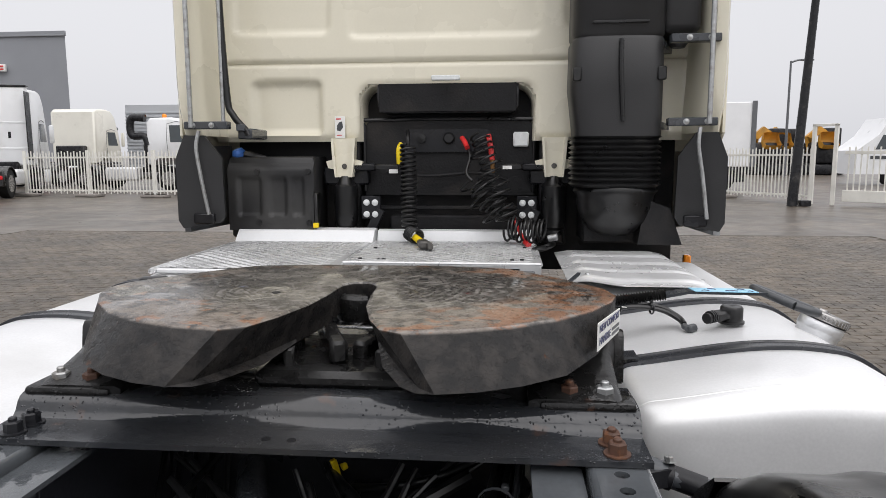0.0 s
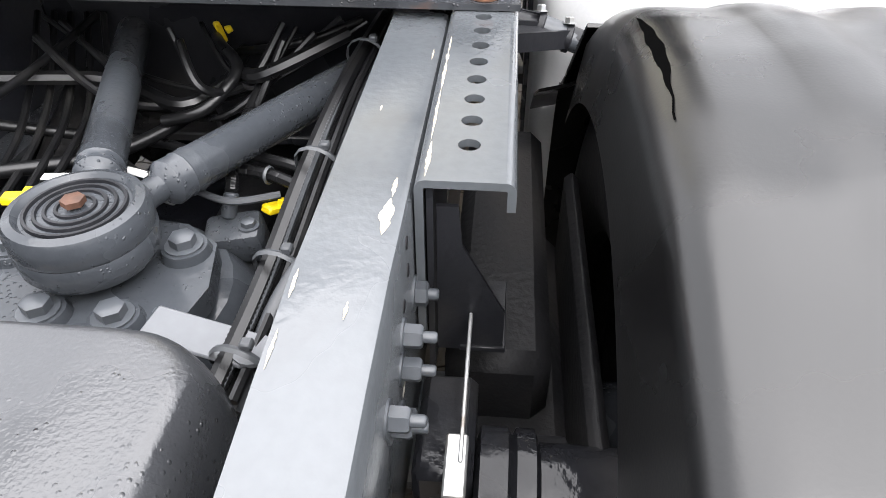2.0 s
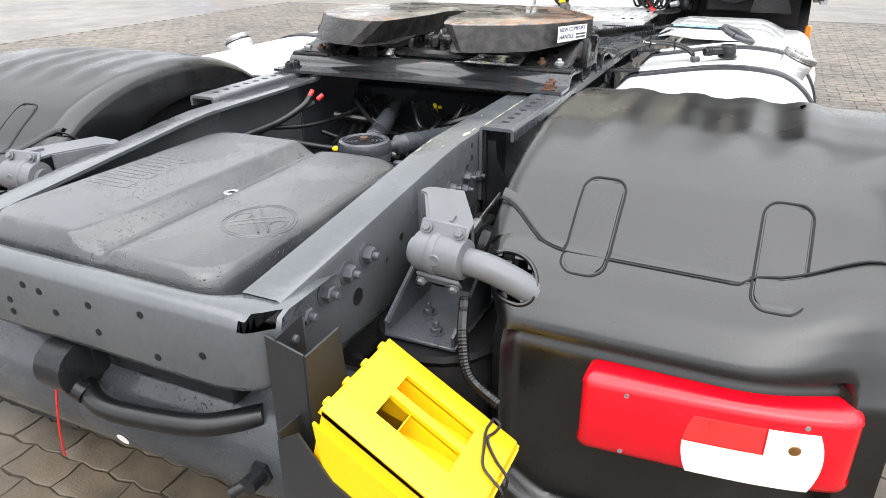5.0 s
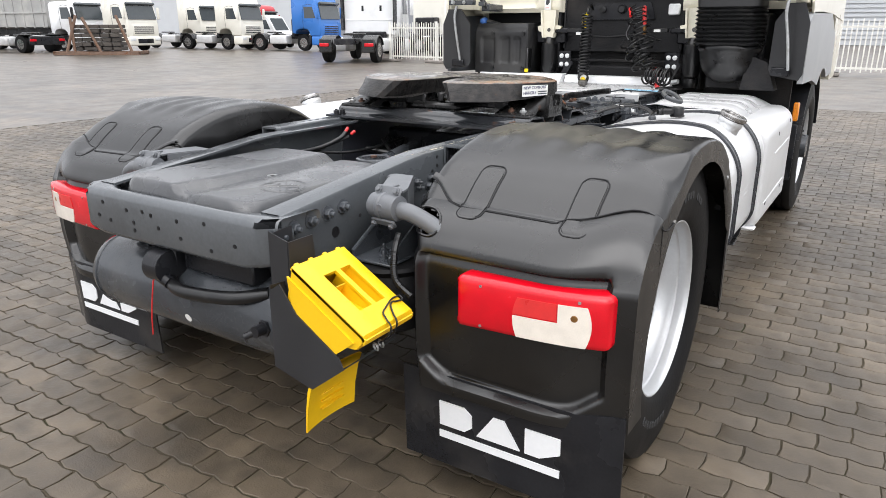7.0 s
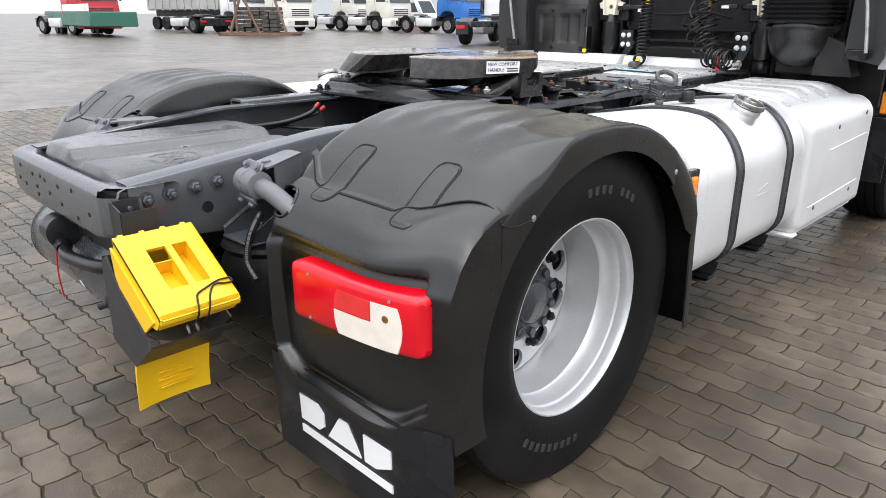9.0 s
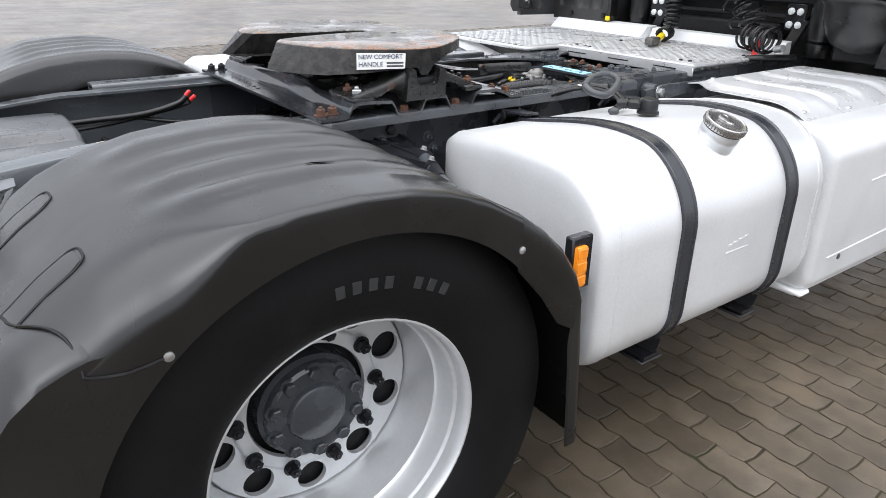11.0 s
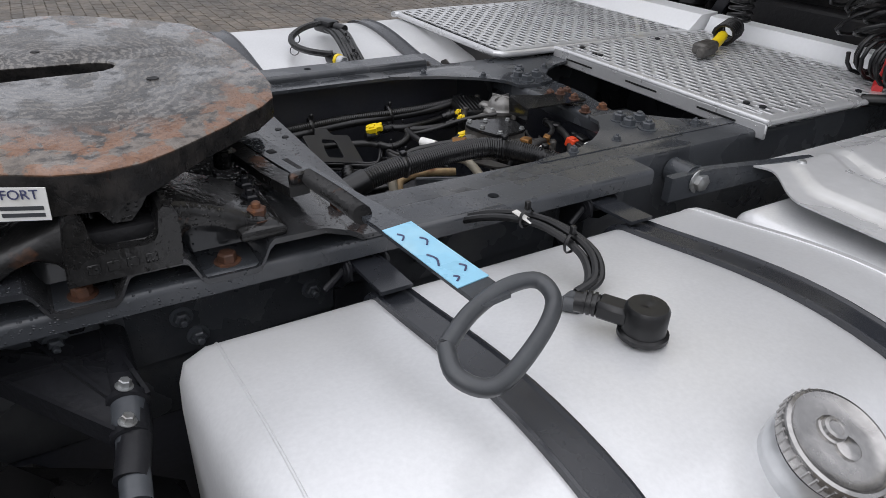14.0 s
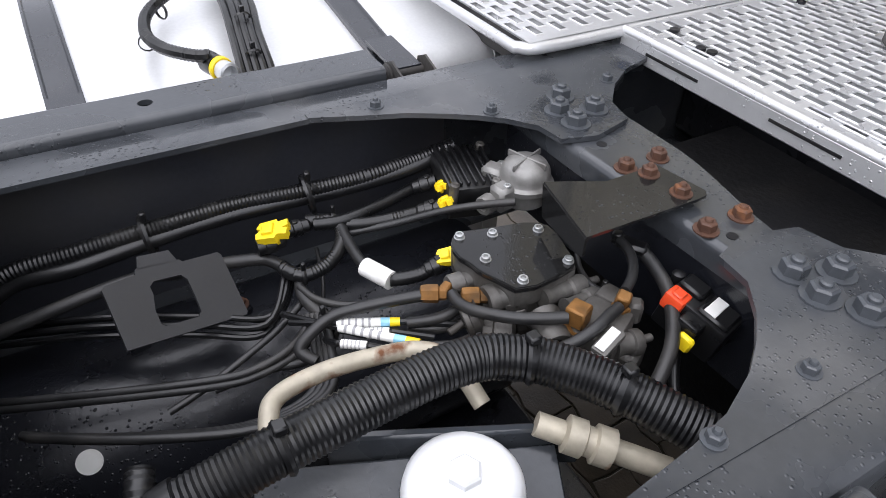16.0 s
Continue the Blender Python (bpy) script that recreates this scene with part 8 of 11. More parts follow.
LEADS = (  # corrugated leads round the yellow clips, then plain hoses and tubes: points, radius, ribs
    ([(-0.242, 1.421, 0.842), (-0.233, 1.456, 0.842), (-0.236, 1.492, 0.842), (-0.247, 1.543, 0.842), (-0.260, 1.592, 0.844)], 0.0090, 0.006),
    ([(-0.245, 1.439, 0.836), (-0.221, 1.485, 0.836), (-0.209, 1.533, 0.838), (-0.204, 1.572, 0.840)], 0.0092, 0.006),
    ([(-0.258, 1.415, 0.840), (-0.242, 1.451, 0.838), (-0.210, 1.451, 0.832), (-0.181, 1.427, 0.826), (-0.170, 1.400, 0.822), (-0.173, 1.374, 0.820), (-0.198, 1.358, 0.820)], 0.0098, 0.006),
    ([(-0.094, 1.468, 0.836), (-0.088, 1.485, 0.836), (-0.083, 1.505, 0.838), (-0.082, 1.518, 0.842)], 0.0092, 0.006),
    ([(-0.245, 1.457, 0.838), (-0.196, 1.452, 0.836), (-0.142, 1.450, 0.836), (-0.116, 1.458, 0.836), (-0.093, 1.468, 0.836)], 0.0078, 0.0),
    ([(-0.211, 1.362, 0.812), (-0.236, 1.346, 0.812), (-0.248, 1.318, 0.812), (-0.256, 1.281, 0.812), (-0.259, 1.230, 0.815), (-0.266, 1.168, 0.820), (-0.26, 0.99, 0.80)], 0.0090, 0.0),
    ([(-0.221, 1.467, 0.826), (-0.195, 1.526, 0.840), (-0.156, 1.586, 0.868), (-0.126, 1.631, 0.882), (-0.103, 1.664, 0.890)], 0.0055, 0.0),
    ([(-0.013, 1.476, 0.872), (-0.027, 1.444, 0.866), (-0.042, 1.406, 0.858), (-0.054, 1.374, 0.848), (-0.053, 1.346, 0.835), (-0.047, 1.327, 0.820), (-0.030, 1.340, 0.810)], 0.0075, 0.0),
    ([(-0.000, 1.505, 0.872), (0.022, 1.504, 0.874), (0.049, 1.514, 0.880), (0.085, 1.543, 0.888), (0.113, 1.588, 0.893)], 0.0072, 0.0),
    ([(0.128, 1.648, 0.895), (0.133, 1.630, 0.895), (0.141, 1.605, 0.894), (0.141, 1.579, 0.885), (0.133, 1.560, 0.872), (0.130, 1.547, 0.850)], 0.0070, 0.0),
    ([(0.114, 1.667, 0.900), (0.100, 1.690, 0.900), (0.081, 1.708, 0.902), (0.060, 1.717, 0.905), (0.043, 1.718, 0.906)], 0.0062, 0.0),
    ([(0.017, 1.677, 0.880), (0.042, 1.664, 0.878), (0.068, 1.662, 0.874), (0.081, 1.669, 0.872)], 0.0036, 0.0),
    ([(0.068, 1.737, 0.898), (0.089, 1.737, 0.892), (0.121, 1.730, 0.884), (0.155, 1.709, 0.876), (0.183, 1.683, 0.868), (0.202, 1.654, 0.856), (0.211, 1.633, 0.840)], 0.0085, 0.0),
    ([(0.170, 1.715, 0.830), (0.189, 1.696, 0.820), (0.217, 1.678, 0.800)], 0.0065, 0.005),
    ([(-0.158, 1.367, 0.815), (-0.125, 1.378, 0.815), (-0.098, 1.406, 0.815), (-0.075, 1.450, 0.820), (-0.050, 1.486, 0.840)], 0.0050, 0.0),
    ([(-0.191, 1.379, 0.812), (-0.151, 1.367, 0.808), (-0.115, 1.373, 0.806), (-0.077, 1.388, 0.806), (-0.053, 1.416, 0.800)], 0.0080, 0.0),
    ([(-0.129, 1.382, 0.800), (-0.087, 1.331, 0.790), (-0.075, 1.279, 0.785), (-0.086, 1.230, 0.780), (-0.127, 1.121, 0.775), (-0.177, 1.003, 0.770)], 0.0052, 0.0),
    ([(-0.128, 1.388, 0.790), (-0.082, 1.339, 0.782), (-0.070, 1.280, 0.778), (-0.081, 1.228, 0.774), (-0.122, 1.119, 0.770), (-0.171, 1.001, 0.765)], 0.0052, 0.0),
    ([(-0.148, 1.369, 0.800), (-0.120, 1.320, 0.790), (-0.100, 1.265, 0.780), (-0.086, 1.215, 0.770), (-0.080, 1.172, 0.760)], 0.0045, 0.0),
    ([(-0.107, 1.400, 0.790), (-0.075, 1.374, 0.780), (-0.067, 1.337, 0.775), (-0.077, 1.289, 0.775), (-0.080, 1.227, 0.770)], 0.0058, 0.0),
    ([(-0.241, 1.421, 0.800), (-0.179, 1.406, 0.790), (-0.123, 1.380, 0.785), (-0.094, 1.358, 0.780)], 0.0030, 0.0),
)
for pts, r, rb in LEADS:
    part("hose", G().tube(pts, r, n=14, ribs=rb, rib_depth=0.05) if rb else G().tube(pts, r, n=12, steps=8), HOSE if rb else TUBE, loom)
for p, d, r in (((-0.247, 1.453, 0.838), (0.3, 1, 0), 0.0125), ((-0.169, 1.378, 0.820), (0.2, 1, 0), 0.0115), ((0.081, 1.669, 0.872), (0.2, 1, -0.3), 0.006), ((-0.063, 1.365, 0.840), (0.4, 1, 0.2), 0.0095)):
    part("cable_tie", G().lathe([(r, -0.003), (r + 0.0015, 0.0), (r, 0.003)], p, d, 14, caps=False).obox(Vector(p) + Vector((0, 0, r + 0.005)), (0.006, 0.006, 0.012), b=0.001), HOSE, loom)
part("cable_clip", G().obox((0.055, 1.730, 0.902), (0.040, 0.022, 0.012), (0, 0, 30), 0.004).obox((0.037, 1.720, 0.906), (0.012, 0.014, 0.016), (0, 0, 30), 0.002), HOSE, loom)
part("white_sleeve", G().tube([(-0.133, 1.450, 0.836), (-0.113, 1.459, 0.836), (-0.091, 1.469, 0.836)], 0.0128, n=18), LABEL, loom)
part("plug", plug((-0.084, 1.514, 0.840), (-0.077, 1.541, 0.850), 0.0105), HOSE, loom)
part("plug", plug((-0.245, 1.417, 0.842), (-0.245, 1.381, 0.842), 0.0100), HOSE, loom)
part("plug", plug((-0.240, 1.378, 0.832), (-0.240, 1.338, 0.832), 0.0105), HOSE, loom)
part("yellow_clip", notched_clip((-0.240, 1.365, 0.846), (10, -14, 62), 1.32), TAG_YELLOW, loom)
part("yellow_clip", notched_clip((-0.075, 1.546, 0.856), (12, -16, 60), 0.98), TAG_YELLOW, loom)
bu, bv = Vector((-0.050, 0.165, -0.052)).normalized(), Vector((-0.085, 0.020, 0.040))     # bracket plate with a rectangular window
bv = (bv - bu * bv.dot(bu)).normalized()
bw = bu.cross(bv)
m0 = Matrix(((bu.x, bv.x, bw.x, -0.186), (bu.y, bv.y, bw.y, 1.219), (bu.z, bv.z, bw.z, 0.836), (0, 0, 0, 1)))


def brk(a, b, d):
    return m0 @ Vector((a * 0.93, b * 0.96, d))


OUT = [(-0.086, -0.050), (0.082, -0.050), (0.086, -0.046), (0.086, 0.044), (0.082, 0.048), (0.028, 0.046), (0.024, 0.050), (-0.036, 0.050), (-0.040, 0.042), (-0.082, 0.036), (-0.086, 0.032), (-0.086, -0.046)]
WIN = [(-0.030, -0.034), (0.016, -0.034), (0.023, -0.028), (0.024, -0.010), (0.024, 0.020), (0.018, 0.028), (0.000, 0.028), (-0.020, 0.028), (-0.028, 0.022), (-0.028, 0.010), (-0.034, -0.010), (-0.034, -0.030)]
n = len(OUT)
g = G()
ring = [brk(a, b, d) for d in (0.0, 0.004) for a, b in OUT] + [brk(a, b, d) for d in (0.0, 0.004) for a, b in WIN]
faces = []
for i in range(n):
    j = (i + 1) % n
    faces += [(i, j, 2 * n + j, 2 * n + i), (n + j, n + i, 3 * n + i, 3 * n + j), (j, i, n + i, n + j), (2 * n + i, 2 * n + j, 3 * n + j, 3 * n + i)]
g.add(ring, faces)
plate = part("bracket_plate", g, BRACKET, loom, "black sheet bracket with a rectangular window")
part("tab", G().prism([(-0.034, 0.048), (0.022, 0.048), (0.016, 0.066), (-0.028, 0.066)], brk, 0.004), BRACKET, plate)
for k in range(7):
    o = Vector((0.004 * k, -0.004 * k, 0.006 * (k % 3)))
    part("cable", G().tube([Vector(p) + o for p in ((-0.31, 1.02, 0.765), (-0.24, 1.14, 0.79), (-0.19, 1.25, 0.785), (-0.15, 1.33, 0.785), (-0.209, 1.376, 0.800))], 0.004, n=8), HOSE, loom)
for k in range(4):
    o = Vector((0.008 * k, 0.004 * k, 0.006 * k))
    part("cable", G().tube([Vector(p) + o for p in ((-0.12, 1.02, 0.765), (-0.05, 1.12, 0.782), (0.005, 1.24, 0.790), (0.005, 1.32, 0.80), (-0.056, 1.349, 0.800), (-0.116, 1.361, 0.800))], 0.0055, n=10), TUBE, loom)
for p0, p1, r in (((0.029, 1.445, 0.842), (0.050, 1.516, 0.846), 0.0048), ((-0.010, 1.450, 0.840), (0.007, 1.526, 0.855), 0.0075), ((-0.012, 1.451, 0.830), (0.015, 1.522, 0.835), 0.0065)):
    mid = Vector(p0).lerp(Vector(p1), 0.5) + Vector((0.006, 0, -0.003))
    part("cable", G().tube([p0, mid, p1], r, n=10), TUBE, loom)
SLEEVES = (((-0.049, 1.376, 0.840), (-0.014, 1.443, 0.842), True), ((-0.045, 1.377, 0.836), (0.028, 1.447, 0.842), True), ((-0.023, 1.370, 0.832), (-0.004, 1.395, 0.834), False), ((-0.027, 1.398, 0.834), (-0.010, 1.427, 0.836), False),
           ((0.140, 1.05, 0.845), (0.165, 1.10, 0.852), True))
for a, b, banded in SLEEVES:     # printed sleeves on thin cables, some with coloured bands
    a, b = Vector(a), Vector(b)
    end = 0.70 if banded else 1.0
    part("cable", G().tube([a - (b - a) * 0.8 + Vector((-0.02, 0.01, -0.02)), a - (b - a) * 0.2, a, b, b + (b - a) * 0.2, b + (b - a) * 0.9 + Vector((0.01, 0.02, -0.01))], 0.0042, n=8), HOSE, loom)
    sl = part("white_sleeve", G().cyl(a, a.lerp(b, end), 0.0056, n=14, b=0.0006), LABEL, loom)
    marks = G()
    for k in range(5):
        marks.cyl(a.lerp(b, end * (0.12 + 0.15 * k)), a.lerp(b, end * (0.12 + 0.15 * k) + 0.035), 0.0058, n=14)
    part("print_mark", marks, mat_grey_print, sl, kind="stuff")
    if banded:
        part("blue_band", G().cyl(a.lerp(b, 0.70), a.lerp(b, 0.84), 0.0056, n=14), BLUE_TAG, loom)
        part("yellow_band", G().cyl(a.lerp(b, 0.84), b, 0.0056, n=14), TAG_YELLOW, loom)
big_hose = part("intake_hose", G().tube([(0.125, 0.97, 0.800), (0.137, 1.06, 0.850), (0.137, 1.17, 0.890), (0.132, 1.28, 0.905), (0.124, 1.433, 0.908), (0.146, 1.499, 0.906), (0.185, 1.54, 0.903), (0.231, 1.573, 0.898), (0.30, 1.616, 0.885)], 0.0235, n=16, steps=10, ribs=0.0056, rib_depth=0.03), HOSE, truck,
                "thick black corrugated hose")
for p, d in (((0.133, 1.255, 0.902), (0, 1, 0.1)), ((0.152, 1.508, 0.906), (0.7, 1, 0)), ((0.225, 1.57, 0.899), (1, 0.7, -0.1))):
    part("cable_tie", G().lathe([(0.0255, -0.004), (0.0275, 0.0), (0.0255, 0.004)], p, d, 16, caps=False).obox(Vector(p) + Vector((0, 0, 0.03)), (0.014, 0.014, 0.010), b=0.002), HOSE, big_hose)
part("branch_piece", G().tube([(0.1375, 1.075, 0.857), (0.137, 1.11, 0.870), (0.137, 1.145, 0.882), (0.1365, 1.165, 0.888)], 0.0265, n=18), HOSE, big_hose, "smooth moulded branch on the hose")
part("branch", G().tube([(0.132, 1.128, 0.882), (0.112, 1.135, 0.895), (0.095, 1.14, 0.90)], 0.0125, n=12, ribs=0.006), HOSE, big_hose)
pipe = part("steel_pipe", G().tube([(0.115, 1.245, 0.80), (0.095, 1.250, 0.84), (0.065, 1.258, 0.86), (0.042, 1.275, 0.862), (0.033, 1.321, 0.862), (0.036, 1.378, 0.86), (0.051, 1.433, 0.86), (0.08, 1.46, 0.855), (0.13, 1.47, 0.83)], 0.0105, n=12), PIPE, truck, "bent corroded metal pipes")
part("pipe", G().tube([(0.118, 1.255, 0.79), (0.095, 1.265, 0.825), (0.072, 1.285, 0.84), (0.066, 1.35, 0.842), (0.085, 1.42, 0.84)], 0.0095, n=14), PIPE_RUST, pipe)
part("pipe", G().cyl((0.195, 1.49, 0.862), (0.245, 1.545, 0.845), 0.013, n=12).lathe([(0.013, 0), (0.020, 0.002), (0.020, 0.02), (0.016, 0.022), (0.016, 0.03), (0.021, 0.032), (0.021, 0.05), (0.013, 0.052), (0.013, 0.11)], (0.215, 1.51, 0.858), (0.66, 0.72, -0.22), 14), PIPE, pipe)
g = G().lathe([(0.060, -0.14), (0.060, -0.03), (0.058, -0.018), (0.052, -0.009), (0.042, -0.003), (0.030, 0.0), (0.016, 0.0015), (0.0, 0.002)], (0.215, 1.395, 0.868), (0.06, -0.04, 1), 36)
filt = part("filter_canister", g, WHITE, truck, "white filter canister with a hexagon boss", angle=60)
part("boss", G().lathe([(0.017, 0.0), (0.017, 0.009), (0.014, 0.012), (0.0, 0.012)], (0.215, 1.395, 0.869), (0.06, -0.04, 1), 6), WHITE, filt)
g = G().obox((0.225, 1.34, 0.80), (0.17, 0.30, 0.008), (0, 22, -22), 0.002).obox((0.16, 1.42, 0.825), (0.012, 0.26, 0.06), (0, 0, -25), 0.003)
part("sheet_bracket", g, CHASSIS, filt)
v2 = part("small_valve", G().obox((0.188, 1.257, 0.815), (0.050, 0.052, 0.040), (6, -14, 28), 0.007, 2).obox((0.171, 1.235, 0.820), (0.034, 0.034, 0.032), (0, -10, 30), 0.007, 2), CAST_TAN, truck, "small cast valve with brass fittings")
for p0, p1, r in (((0.169, 1.236, 0.828), (0.171, 1.277, 0.832), 0.0120), ((0.170, 1.271, 0.832), (0.171, 1.284, 0.834), 0.0075), ((0.179, 1.212, 0.816), (0.180, 1.245, 0.818), 0.0125), ((0.216, 1.237, 0.822), (0.219, 1.267, 0.824), 0.0095), ((0.189, 1.269, 0.820), (0.190, 1.288, 0.820), 0.011)):
    part("port", cast_port(p0, p1, r, 0.0015), CAST_TAN, v2)
for k in range(2):
    part("rib", G().obox(Vector((0.199, 1.247, 0.834)) + Vector((0.010 * k, 0.006 * k, 0.0)), (0.004, 0.034, 0.010), (6, -14, 28), 0.001), CAST_TAN, v2)
part("clamp_ring", G().lathe([(0.0125, -0.004), (0.0145, -0.003), (0.0145, 0.003), (0.0125, 0.004)], (0.172, 1.283, 0.834), (0.1, 1, 0), 18), ZINC, v2)
part("brass_fitting", G().obox((0.152, 1.220, 0.838), (0.018, 0.018, 0.015), (0, -12, 28), 0.002), BRASS, v2)
part("brass_fitting", G().lathe([(0.011, -0.008), (0.0125, -0.006), (0.0125, 0.006), (0.011, 0.008)], (0.158, 1.220, 0.832), (0.3, 0.1, -1), 6), BRASS, v2)
part("brass_fitting", G().obox((0.203, 1.160, 0.842), (0.018, 0.020, 0.017), (0, -12, 20), 0.002), BRASS, v2)
part("brass_fitting", G().obox((0.196, 1.149, 0.842), (0.008, 0.016, 0.020), (0, -12, 20), 0.002), BRASS, v2)
part("plug", G().obox((0.140, 1.191, 0.815), (0.036, 0.034, 0.026), (0, -10, 28), 0.005, 2), HOSE, v2)
part("label", G().obox((0.221, 1.223, 0.838), (0.018, 0.030, 0.0015), (4, -12, 40), 0.0005), LABEL, v2)
for pts, r in (([(0.183, 1.180, 0.838), (0.193, 1.198, 0.842), (0.212, 1.215, 0.846), (0.236, 1.226, 0.846), (0.254, 1.230, 0.840)], 0.0058), ([(0.114, 1.156, 0.800), (0.127, 1.186, 0.815), (0.145, 1.213, 0.832), (0.150, 1.219, 0.836)], 0.0036), ([(0.111, 1.150, 0.800), (0.100, 1.188, 0.800), (0.096, 1.218, 0.800)], 0.0025), ([(0.174, 1.069, 0.830), (0.174, 1.098, 0.835), (0.177, 1.139, 0.840), (0.178, 1.156, 0.842)], 0.0070)):
    part("hose", G().tube(pts, r, n=12, steps=8), TUBE, v2)
part("grey_sleeve", G().tube([(0.183, 1.099, 0.838), (0.180, 1.126, 0.840), (0.180, 1.153, 0.843)], 0.0100, n=16, ribs=0.006, rib_depth=0.05), LABEL, v2, "pale ribbed sleeve")
for p0, p1, mt in (((0.162, 1.119, 0.842), (0.160, 1.127, 0.843), TAG_YELLOW), ((0.160, 1.127, 0.843), (0.156, 1.137, 0.845), BLUE_TAG), ((0.156, 1.137, 0.845), (0.150, 1.146, 0.847), TAG_YELLOW)):
    part("band", G().cyl(p0, p1, 0.0058, n=12, b=0.001), mt, v2)
em = Matrix.Translation((0.160, 1.750, 0.884)) @ Euler((math.radians(-4), math.radians(12), math.radians(14))).to_matrix().to_4x4()
ecu = part("connector_unit", G().box(-0.036, 0.046, -0.026, 0.024, -0.05, 0.002, 0.004, 2, em).box(-0.034, -0.002, -0.006, 0.022, 0.000, 0.009, 0.003, 1, em).box(0.002, 0.042, -0.022, 0.018, 0.000, 0.007, 0.003, 1, em), HOSE, truck, "black connector unit with red and yellow clips")
part("red_clip", G().box(-0.036, -0.010, -0.034, -0.008, -0.018, 0.005, 0.004, 2, em).box(-0.030, -0.016, -0.030, -0.014, 0.004, 0.008, 0.002, 1, em), mat("orange_red_plastic", (0.72, 0.07, 0.02), 0.35, var=0.12, scale=60, bump=0.04), ecu)
part("plug", G().box(-0.006, 0.022, -0.046, -0.018, -0.030, -0.002, 0.005, 2, em), HOSE, ecu)
part("yellow_clip", G().box(0.006, 0.026, -0.056, -0.047, -0.032, -0.010, 0.003, 1, em).box(0.002, 0.012, -0.056, -0.050, -0.040, -0.026, 0.003, 1, em), TAG_YELLOW, ecu)
part("label", G().box(0.008, 0.023, -0.019, 0.016, 0.0066, 0.0083, 0.0005, 1, em), LABEL, ecu)
part("screw", G().lathe([(0.008, -0.02), (0.008, 0.004), (0.004, 0.006), (0.0, 0.006)], em @ Vector((-0.042, 0.010, 0.0)), (0, 0, 1), 12), HOSE, ecu)
# gearbox top and big air vessel below, with dark sheets added round them
g = G().cyl((-0.25, 0.74, 0.56), (-0.25, 1.72, 0.56), 0.163, n=56, b=0.02)
vessel = part("air_vessel", g, VESSEL, truck, "black air vessel lying between the rails")
part("round_label", G().lathe([(0.016, 0.0), (0.016, 0.0012), (0.0, 0.0013)], (-0.1302, 1.066, 0.6690), (0.738, 0.0, 0.675), 20), LABEL, vessel)
for y in (1.16, 1.30):
    part("boss", G().obox((-0.25, y, 0.724), (0.03, 0.03, 0.02), (0, 0, 10), 0.004), VESSEL, vessel)
    part("bolt", G().hexbolt((-0.25, y, 0.734), (0, 0, 1), 0.010, 0.008), RUSTY, vessel)
# floor and side sheets added to keep the bay dark and hide the paving
part("undertray", G().box(-0.33, 0.33, 0.30, 1.72, 0.36, 0.44, 0.01), VESSEL, truck, "dark sheet added below the frame to hide the ground")
part("inner_plate", G().box(-0.405, -0.398, 0.3, 1.72, 0.40, 0.93, 0.001), INNER, truck, "blue-black sheet added inside the rail to close the gap below it")
part("inner_plate", G().box(0.398, 0.405, 0.3, 1.72, 0.40, 0.70, 0.001), INNER, truck, "blue-black sheet added inside the rail to close the gap below it")
g = G().box(-0.30, 0.30, 1.9, 3.3, 0.45, 0.78, 0.05)
part("gearbox", g, DARK, truck, "dark gearbox under the frame")
g = G()
g.box(0.20, 0.40, 1.95, 2.75, 0.72, 0.90, 0.02)
g.box(-0.40, 0.40, 2.30, 2.42, 0.70, 0.93, 0.01)
part("cross_member", g, BLACK_STEEL, truck)

# ---- air vessel under the tail and hose
g = G().lathe([(0.0, 0.0), (0.06, 0.006), (0.10, 0.022), (0.122, 0.05), (0.128, 0.075), (0.128, 0.95), (0.122, 0.975), (0.10, 1.003), (0.06, 1.02), (0.0, 1.025)], (-0.53, -0.80, 0.555), (1, 0, 0), 36)
tail = part("air_vessel", g, CHASSIS, truck, "dark grey cylindrical air vessel under the tail", angle=50)
part("seam", G().lathe([(0.1285, 0.074), (0.131, 0.078), (0.1285, 0.082)], (-0.53, -0.80, 0.555), (1, 0, 0), 36, caps=False).lathe([(0.1285, 0.94), (0.131, 0.944), (0.1285, 0.948)], (-0.53, -0.80, 0.555), (1, 0, 0), 36, caps=False), CHASSIS, tail)
part("round_label", G().lathe([(0.014, 0.0), (0.014, 0.0012), (0.0, 0.0013)], (0.018, -0.9225, 0.515), (0, -0.95, -0.31), 18), LABEL, tail)
part("drain_valve", G().cyl((0.36, -0.925, 0.565), (0.36, -0.965, 0.567), 0.016, n=12).cyl((0.36, -0.945, 0.567), (0.33, -0.975, 0.55), 0.010, n=10).lathe([(0.024, 0.0), (0.024, 0.008)], (0.36, -0.925, 0.565), (0, -1, 0), 6), BLACK_STEEL, tail)
part("mounting", G().box(-0.10, -0.02, -0.92, -0.80, 0.64, 0.74, 0.008).box(0.0, 0.30, -0.90, -0.74, 0.665, 0.735, 0.006).lathe([(0.035, 0), (0.05, 0.004), (0.05, 0.07), (0.035, 0.074)], (-0.095, -0.935, 0.675), (1, 0, 0), 18), BLACK_STEEL, tail)
part("hose", G().tube([(-0.03, -0.935, 0.635), (0.03, -0.955, 0.622), (0.12, -0.95, 0.622), (0.25, -0.93, 0.632), (0.34, -0.88, 0.648)], 0.020, n=12), HOSE, tail)
part("coupling", G().cyl((-0.06, -0.955, 0.655), (-0.01, -0.95, 0.632), 0.020, n=12), BLACK_STEEL, tail)
redv = part("valve_tag", G().obox((-0.108, -0.915, 0.675), (0.03, 0.02, 0.04), (0, 0, 0), 0.005), RED, tail)
